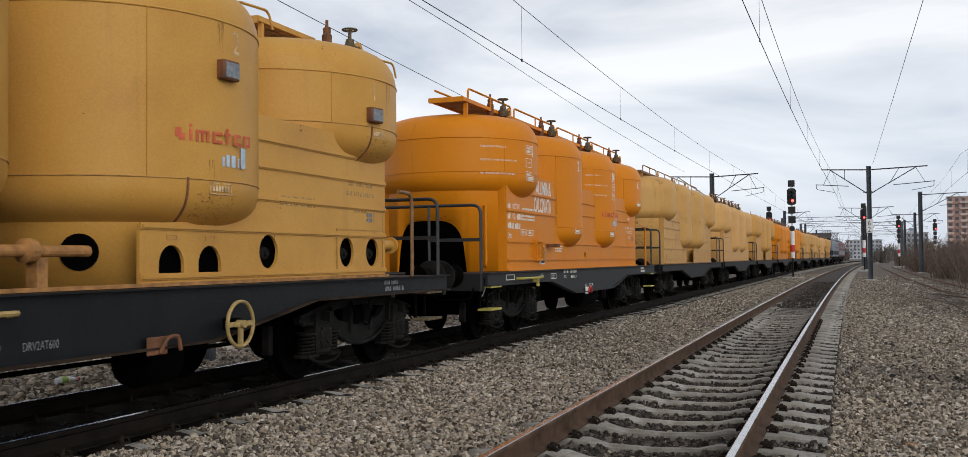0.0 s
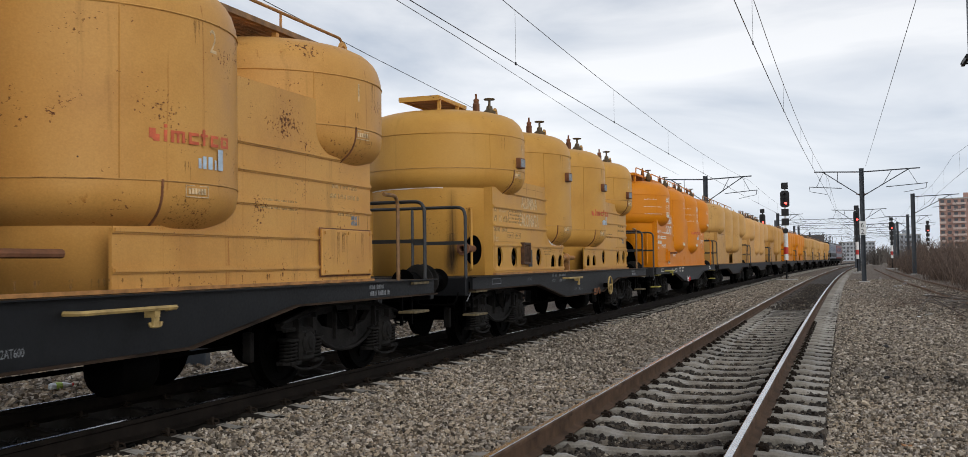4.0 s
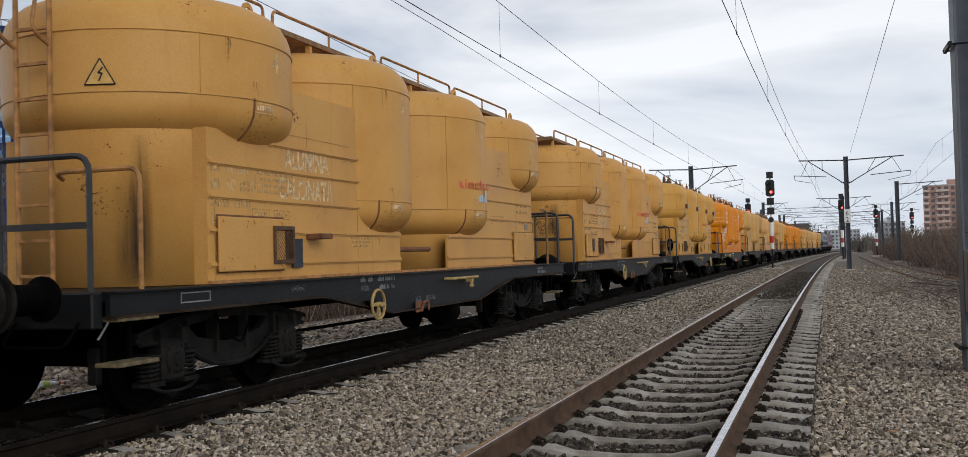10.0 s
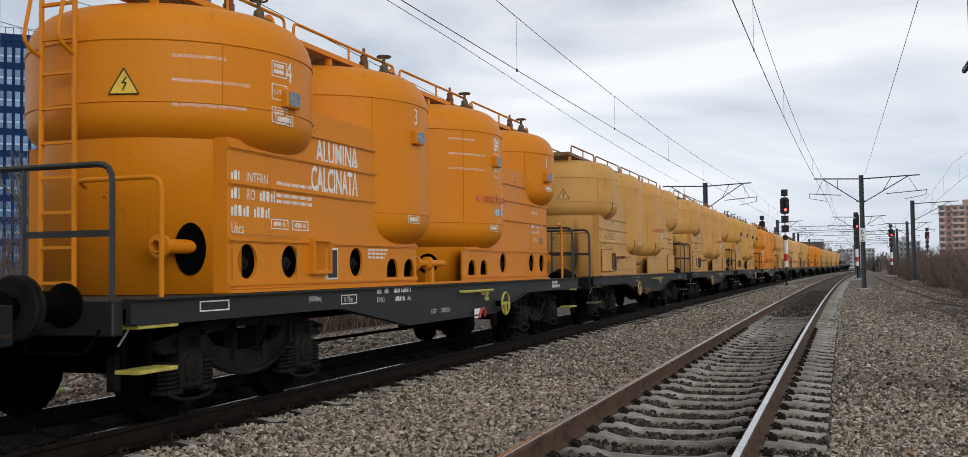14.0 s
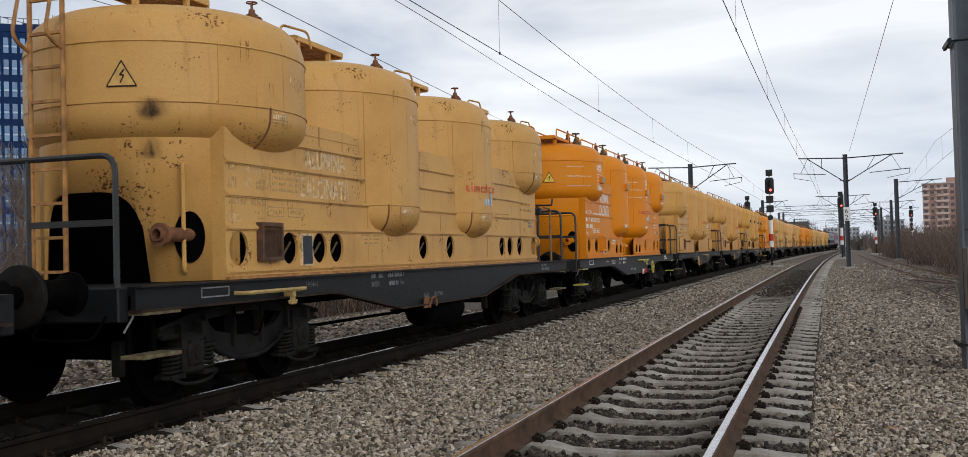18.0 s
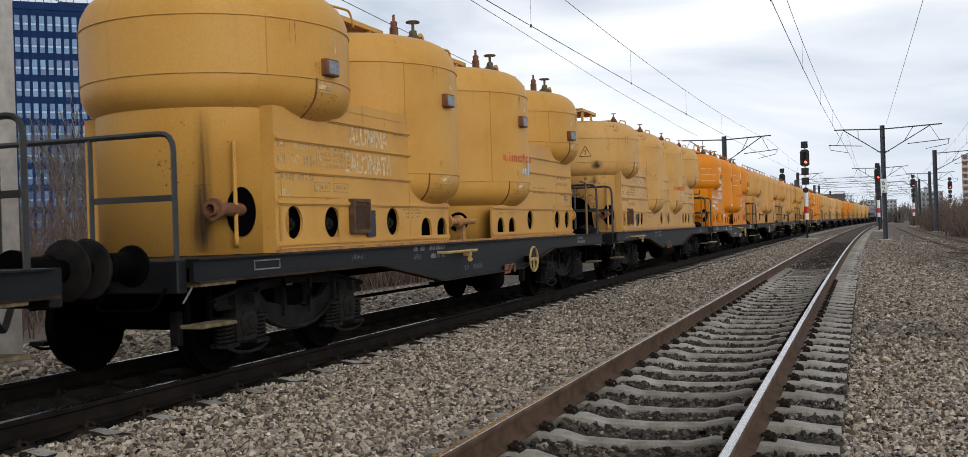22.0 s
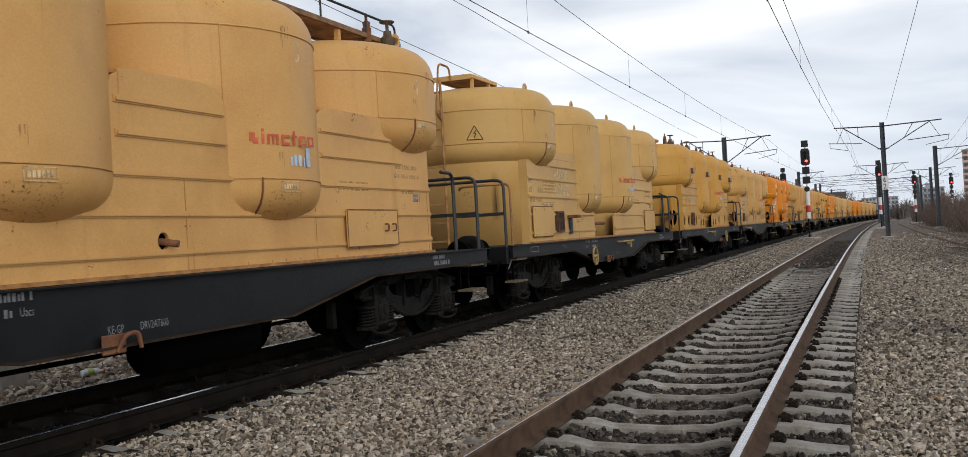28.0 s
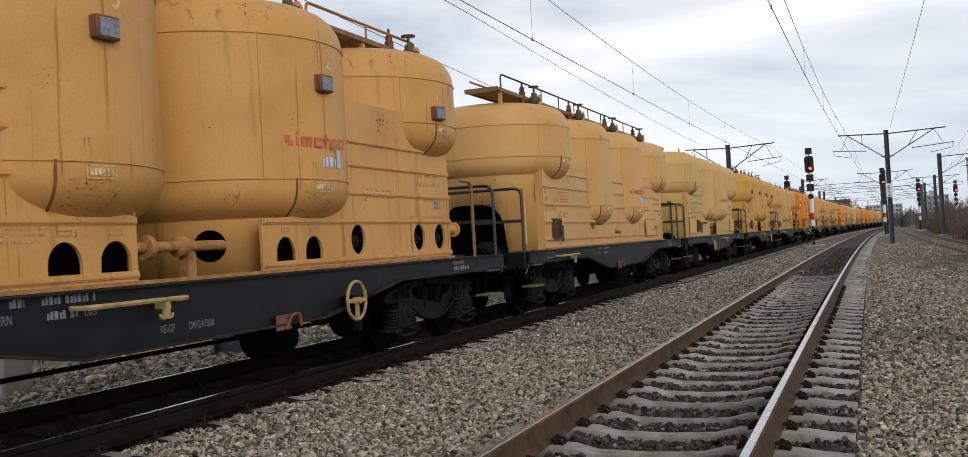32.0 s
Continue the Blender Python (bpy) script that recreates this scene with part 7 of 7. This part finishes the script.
hs = thing("house", "low grey house with a dark gabled roof", "house", m=pose(-9.8, 262, -0.4))
part("wall", box(0, 9, 0, 7, 0, 4.0), wall_mat("grey_render", (0.26, 0.23, 0.2)), hs)
part("roof", prism([(-0.5, 4.0), (7.5, 4.0), (3.5, 7.6)], -0.5, 9.5), wall_mat("dark_roof", (0.06, 0.05, 0.045)), hs)
for k in range(3):
    part("window", box(1 + 2.8 * k, 2.2 + 2.8 * k, -0.05, 0.0, 1.4, 2.9), GLASS, hs)
part("chimney", box(2, 2.7, 3, 3.7, 6, 8.4), BRICKRED, hs)
SOOTWALL = wall_mat("sooty_brickwork", (0.075, 0.057, 0.048))
rb = thing("brick_ruin", "dark brick shell of an unfinished low building", "building", m=pose(-58, 78, -0.6, 0, 0, 34))
for f in range(2):
    part("floor_slab", box(0, 14, 0, 8, 3.0 * f + 2.7, 3.0 * f + 3.0), SOOTWALL, rb)
for f in range(2):
    for k in range(6):
        part("pillar", box(2.6 * k, 2.6 * k + 0.4, 0.1, 0.5, 3.0 * f, 3.0 * f + 2.7), SOOTWALL, rb)
part("back_wall", box(0, 14, 7.6, 8, 0, 6), SOOTWALL, rb)


# ---- the engine at the head of the train ----
def engine(place, label, shell, band):
    e = thing("locomotive", label, "locomotive", "locomotives of the train")
    part("body", box(-1.45, 1.45, -9.2, 9.2, 1.2, 3.7, 0.12), shell, e)
    part("waist_band", box(-1.46, 1.46, -9.21, 9.21, 1.5, 2.2, 0.05), band, e)
    part("roof", prism([(-1.3, 3.7), (1.3, 3.7), (1.0, 4.05), (-1.0, 4.05)], -8.6, 8.6), FRAME, e, m=pose(0, 0, 0, 0, 0, 90))
    for x in (-0.95, 0.15):
        part("windscreen", box(x, x + 0.8, -9.23, -9.2, 2.5, 3.3), GLASS, e)
    for k in range(4):
        part("side_window", box(1.45, 1.47, -6.4 + 3.6 * k, -5.4 + 3.6 * k, 2.5, 3.2), GLASS, e)
    part("underframe", box(-1.35, 1.35, -9.0, 9.0, 0.75, 1.2), BLACK, e)
    for s in (-5.2, 5.2):
        part("bogie", box(-1.2, 1.2, s - 2.2, s + 2.2, 0.3, 0.8, 0.05), BLACK, e)
        for a in (-1.4, 1.4):
            WHEELSETS.append(part("wheelset", shared("wheelset", wheelset_mesh), BLACK, e, m=pose(0, s + a, 0.46)))
    part("pantograph", tube([(0, 4.0, 4.05), (0, 5.2, 4.7), (0, 4.1, 5.45)], 0.04, 5), FRAME, e)
    part("pantograph_bar", tube([(-0.8, 4.1, 5.46), (0.8, 4.1, 5.46)], 0.04, 5), FRAME, e)
    y = START + 9 * L + 0.45 + L / 2 + 9.7 + L + 19.6 * place
    e.matrix_basis = on_line(TRAIN_X, y)
    TRAIN.append((e, y))


LOCO_GREY, LOCO_RED = plain("loco_blue_grey", (0.17, 0.19, 0.22), 0.5), plain("loco_red", (0.17, 0.04, 0.035), 0.5)
engine(0, "blue-grey electric locomotive coupled ahead of the wagons", LOCO_GREY, FRAME)
engine(1, "dull red electric locomotive heading the train", LOCO_RED, LOCO_GREY)


# ---- plants ----
def twig_mesh(name, stems, mat, label, category):
    """stems: arrays of foot, tip, thickness; each a bent three-sided stem."""
    foot, tip, thick = stems
    n = len(foot)
    rng = np.random.default_rng(n)
    mid = (foot + tip) / 2 + rng.normal(0, 0.06, (n, 3)) * np.linalg.norm(tip - foot, axis=1)[:, None]
    rings = []
    for p, k in ((foot, 1.0), (mid, 0.7), (tip, 0.25)):
        for a in range(3):
            o = np.stack([np.cos(a * 2.094 + np.zeros(n)), np.sin(a * 2.094 + np.zeros(n)), np.zeros(n)], 1)
            rings.append(p + o * (thick * k)[:, None])
    v = np.stack(rings, 1).reshape(-1, 3)
    base = np.array([(0, 1, 4, 3), (1, 2, 5, 4), (2, 0, 3, 5), (3, 4, 7, 6), (4, 5, 8, 7), (5, 3, 6, 8)])
    f = (base[None] + 9 * np.arange(n)[:, None, None]).reshape(-1, 4)
    me = bpy.data.meshes.new(name)
    me.vertices.add(len(v))
    me.vertices.foreach_set("co", v.ravel())
    me.loops.add(f.size)
    me.loops.foreach_set("vertex_index", f.ravel().astype(np.int32))
    me.polygons.add(len(f))
    me.polygons.foreach_set("loop_start", np.arange(0, f.size, 4, dtype=np.int32))
    me.update(calc_edges=True)
    return me


def spike_mesh(name, foot, tip, thick):
    """Straight three-sided twigs that run out to a point."""
    n = len(foot)
    ring = [foot + np.array([math.cos(a * 2.094), math.sin(a * 2.094), 0]) * thick[:, None] for a in range(3)]
    v = np.stack(ring + [tip], 1).reshape(-1, 3)
    f = (np.array([(0, 1, 3), (1, 2, 3), (2, 0, 3)])[None] + 4 * np.arange(n)[:, None, None]).reshape(-1, 3)
    me = bpy.data.meshes.new(name)
    me.vertices.add(len(v))
    me.vertices.foreach_set("co", v.ravel())
    me.loops.add(f.size)
    me.loops.foreach_set("vertex_index", f.ravel().astype(np.int32))
    me.polygons.add(len(f))
    me.polygons.foreach_set("loop_start", np.arange(0, f.size, 3, dtype=np.int32))
    me.update(calc_edges=True)
    return me


def thicket(name, label, area, n, height, thick, seed, mat):
    """A leafless thicket: clumps of stems that fan out, each with side twigs."""
    rng = np.random.default_rng(seed)
    x0, x1, y0, y1 = area
    nc = max(6, n // 60)
    cx, cy, ch = rng.uniform(x0, x1, nc), rng.uniform(y0, y1, nc), height * rng.uniform(0.45, 1.1, nc)
    k = rng.integers(0, nc, n)
    foot = np.stack([cx[k] + rng.normal(0, 0.5, n), cy[k] + rng.normal(0, 0.7, n), np.full(n, -0.6)], 1)
    lean = rng.normal(0, 0.3, (n, 2))
    h = ch[k] * rng.uniform(0.45, 1.1, n)
    tip = foot + np.stack([lean[:, 0] * h, lean[:, 1] * h, h], 1)
    m = 4
    u = rng.uniform(0.3, 0.95, (n, m, 1))
    f2 = (foot[:, None] * (1 - u) + tip[:, None] * u).reshape(-1, 3)
    t2 = f2 + rng.normal(0, 1, (n * m, 3)) * np.array([0.3, 0.3, 0.22]) * np.repeat(h, m)[:, None] * 0.45 + np.array([0, 0, 0.15])
    foot2, tip2 = np.concatenate([foot, f2]), np.concatenate([tip, t2])
    for a in (foot2, tip2):
        a[:, 0] += np.array([mast_line(y) for y in a[:, 1]])
    th = np.concatenate([np.full(n, thick), np.full(n * m, thick * 0.55)])
    ob = part(name, spike_mesh(name, foot2, tip2, th), mat)
    return tagged(ob, label, "bushes", kind="stuff")


thicket("bushes", "dense reddish-brown leafless bushes on the bank", (7.0, 17, 36, 130), 11000, 3.3, 0.02, 11, TWIG)
thicket("bushes", "leafless brown bushes further along the bank", (8.5, 40, 110, 300), 5000, 4.5, 0.07, 12, TWIG)
thicket("bushes", "low reddish-brown scrub between the siding and the line", (7.2, 13, 66, 190), 4500, 2.4, 0.035, 17, TWIG)
thicket("bushes", "dark leafless scrub where the line bends away", (5, 40, 190, 420), 3500, 5.0, 0.14, 18, BARK)
thicket("bushes", "leafless scrub behind the train", (-30, -11.5, 14, 75), 11000, 4.0, 0.018, 13, TWIG)
thicket("bushes", "leafless scrub along the far side of the line", (-60, -12, 75, 330), 5000, 5.5, 0.06, 14, BARK)
thicket("weeds", "dry weeds and cut twigs beside the siding", (3.0, 7.5, 24, 70), 1500, 0.6, 0.006, 15, TWIG)
thicket("weeds", "short dead grass on the ballast shoulder", (1.7, 6.5, 34, 110), 2600, 0.32, 0.008, 19, TWIG)
thicket("far_woods", "grey-brown leafless woods on the horizon", (-220, 230, 330, 640), 7000, 9, 0.26, 16, BARK)


def tree(x, y, h, seed):
    rng = random.Random(seed)
    t = thing("bare_tree", "leafless grey-brown tree with fine upright twigs", "tree", "bare trees", m=pose(x, y, -0.6))
    trunk, foot, tip, th = bmesh.new(), [], [], []
    top = Vector((rng.uniform(-0.3, 0.3), rng.uniform(-0.3, 0.3), h * 0.72))
    add_tube(trunk, [(0, 0, 0), top * 0.5 + Vector((rng.uniform(-0.15, 0.15), 0, 0))], 0.016 * h, 7)

    def grow(p, d, ln, r, depth):
        q = p + d * ln
        foot.append(p), tip.append(q), th.append(r)
        if depth == 0:
            return
        for _ in range(rng.randint(3, 4)):
            u = rng.uniform(0.35, 1.0)
            nd = (d + Vector((rng.gauss(0, 0.45), rng.gauss(0, 0.45), rng.uniform(-0.05, 0.45)))).normalized()
            grow(p + d * ln * u, nd, ln * rng.uniform(0.5, 0.72), r * 0.6, depth - 1)

    for k in range(7):
        u = rng.uniform(0.25, 0.55)
        a = rng.uniform(0, 6.28)
        grow(Vector((0, 0, h * u * 0.72)), Vector((0.45 * math.cos(a), 0.45 * math.sin(a), 1)).normalized(), h * rng.uniform(0.22, 0.34), 0.0075 * h, 3)
    part("trunk", trunk, BARK, t)
    stems = (np.array([tuple(p) for p in foot]), np.array([tuple(p) for p in tip]), np.array(th))
    part("crown", twig_mesh("crown", stems, BARK, "", ""), BARK, t)


for k, (x, y, h) in enumerate([(-26, 30, 8), (-31, 37, 9), (-23, 44, 7), (-34, 50, 10), (-19, 34, 6), (-28, 62, 9), (-17, 52, 6.5), (-40, 44, 11), (-20, 80, 8), (-24, 110, 9), (-30, 150, 10), (22, 150, 9), (30, 190, 10), (15, 230, 9), (-16, 180, 8), (-38, 33, 9)]):
    tree(x, y, h, k)


# ---- the overgrown siding and litter ----
sd = thing("siding", "rusty overgrown siding half buried in ballast", "railway track", kind="structure")
OLDRAIL = plain("old_rail_rust", (0.19, 0.115, 0.07), 0.85, 0.0, 0.35, 6, 0.4)
for pts in ([(5.74, 27), (5.75, 50), (5.72, 72), (6.3, 110), (6.9, 147)], [(7.12, 27), (7.15, 50), (7.12, 72), (7.7, 110), (8.3, 147)]):
    foot = bmesh.new()
    add_tube(foot, [(x, y, -0.285 + 0.02 * math.sin(y)) for x, y in pts], 0.04, 6)
    add_tube(foot, [(x, y, -0.37 + 0.02 * math.sin(y)) for x, y in pts], 0.065, 6)
    part("rail", foot, OLDRAIL, sd)
for k in range(16):
    b = tagged(part("dead_branch", tube([(4.0 + random.uniform(-0.8, 2.2), 28 + random.uniform(-2, 6), -0.3), (4.6 + random.uniform(-1, 2.5), 30 + random.uniform(-2, 6), -0.1 + random.uniform(0, 0.35)), (5.4 + random.uniform(-1, 2.5), 31 + random.uniform(-2, 6), -0.2)], 0.013, 6), BARK),
               "grey dead branch lying on the ballast", "branch", "branches on the ballast")
for k in range(10):
    bm = bmesh.new()
    bmesh.ops.create_icosphere(bm, subdivisions=2, radius=random.uniform(0.05, 0.13))
    for v in bm.verts:
        v.co *= 1 + 0.35 * noise.noise(v.co * 6 + Vector((k, 0, 0)))
        v.co.z *= 0.55
    y = random.uniform(44, 86)
    tagged(part("rubble_lump", bm, CONCRETE, m=pose(4.4 + mast_line(y) + random.uniform(-1, 1), y, -0.3, 0, 0, random.uniform(0, 180))), "pale lump of concrete rubble on the ballast", "rubble", "rubble by the siding")
bt = thing("bottle", "empty clear plastic bottle with a green and yellow label", "bottle", m=pose(-8.05, 10.3, -0.24, 0, 0, 75))
part("shell", lathe([(0.0, 0.0), (0.04, 0.0), (0.045, 0.02), (0.045, 0.2), (0.018, 0.28), (0.018, 0.31), (0.0, 0.31)], 14, "x"), plain("clear_plastic", (0.7, 0.75, 0.78), 0.15), bt)
part("label_band", lathe([(0.0462, 0.07), (0.0462, 0.16)], 14, "x"), plain("label_green", (0.35, 0.5, 0.1), 0.5), bt)
part("cap", lathe([(0.0, 0.335), (0.02, 0.335), (0.02, 0.31), (0.0, 0.31)], 12, "x", False), SIGNRED, bt)
for k, (x, y) in enumerate(((-22, 26), (-24.5, 27.5), (-27, 29))):
    bm = bmesh.new()
    bmesh.ops.create_icosphere(bm, subdivisions=3, radius=1.0)
    for v in bm.verts:
        v.co = Vector((v.co.x * 1.4, v.co.y * 1.0, v.co.z * 0.8)) * (1 + 0.25 * noise.noise(v.co * 2.5 + Vector((k, 3, 0))))
    tagged(part("rubbish_heap", bm, CONCRETE, m=pose(x, y, -0.5)), "pale heap of dumped rubbish among the scrub", "rubbish", "rubbish heaps")


# ---- small litter on the ballast ----
def lump(label, x, y, r, mat, k):
    bm = bmesh.new()
    bmesh.ops.create_icosphere(bm, subdivisions=2, radius=r)
    for v in bm.verts:
        v.co *= 1 + 0.4 * noise.noise(v.co * (1.2 / r) + Vector((k, 5, 0)))
        v.co.z *= 0.6
    tagged(part("clinker_lump", bm, mat, m=pose(x, y, -0.325, 0, 0, 40 * k)), label, "stone", "lumps on the ballast")


lump("black lump of clinker on the ballast", 2.32, 19.26, 0.06, INK, 1)
lump("black lump of clinker on the ballast", 2.11, 14.35, 0.045, INK, 2)
leaf = bmesh.new()
leaf.faces.new([leaf.verts.new((0.06 * math.cos(a) * (1 + 0.2 * math.sin(5 * a)), 0.04 * math.sin(a), 0.012 * math.cos(2 * a))) for a in [2 * math.pi * k / 14 for k in range(14)]])
bmesh.ops.solidify(leaf, geom=leaf.faces[:], thickness=0.003)
tagged(part("dead_leaf", leaf, plain("dead_leaf", (0.30, 0.13, 0.04), 0.7, 0.0, 0.3, 30), m=pose(2.0, 9.13, -0.305, 8, 12, 20)), "curled orange-brown dead leaf on the ballast", "leaf")
for k, (x, y, a) in enumerate(((3.5, 29.3, 20), (4.4, 28.6, 80), (3.9, 30.4, 140))):
    sc = box(-0.16, 0.16, -0.05, 0.05, 0.0, 0.012, 0.004)
    for v in sc.verts:
        v.co.z += 0.05 * math.sin(9 * v.co.x + k)
    tagged(part("plastic_scrap", sc, SIGNWHITE, m=pose(x, y, -0.36, 5, 8, a)), "dirty white scrap of plastic among the twigs", "litter", "litter by the siding")


# ---- what moves ----
def motions():
    for w, y0 in TRAIN:
        rows = []
        for k in range(0, 33, 2):
            rows.append((float(k), on_line(TRAIN_X, y0 + travelled(k))))
        walk(w, rows)
    for ws in WHEELSETS:
        y = ws.matrix_basis.translation.y
        rows = []
        for k in range(0, 193):
            t = min(k / 6, 32.0)
            rows.append((t, pose(0, y, 0.46, math.degrees(-travelled(t) / 0.46))))
        walk(ws, rows)


motions()
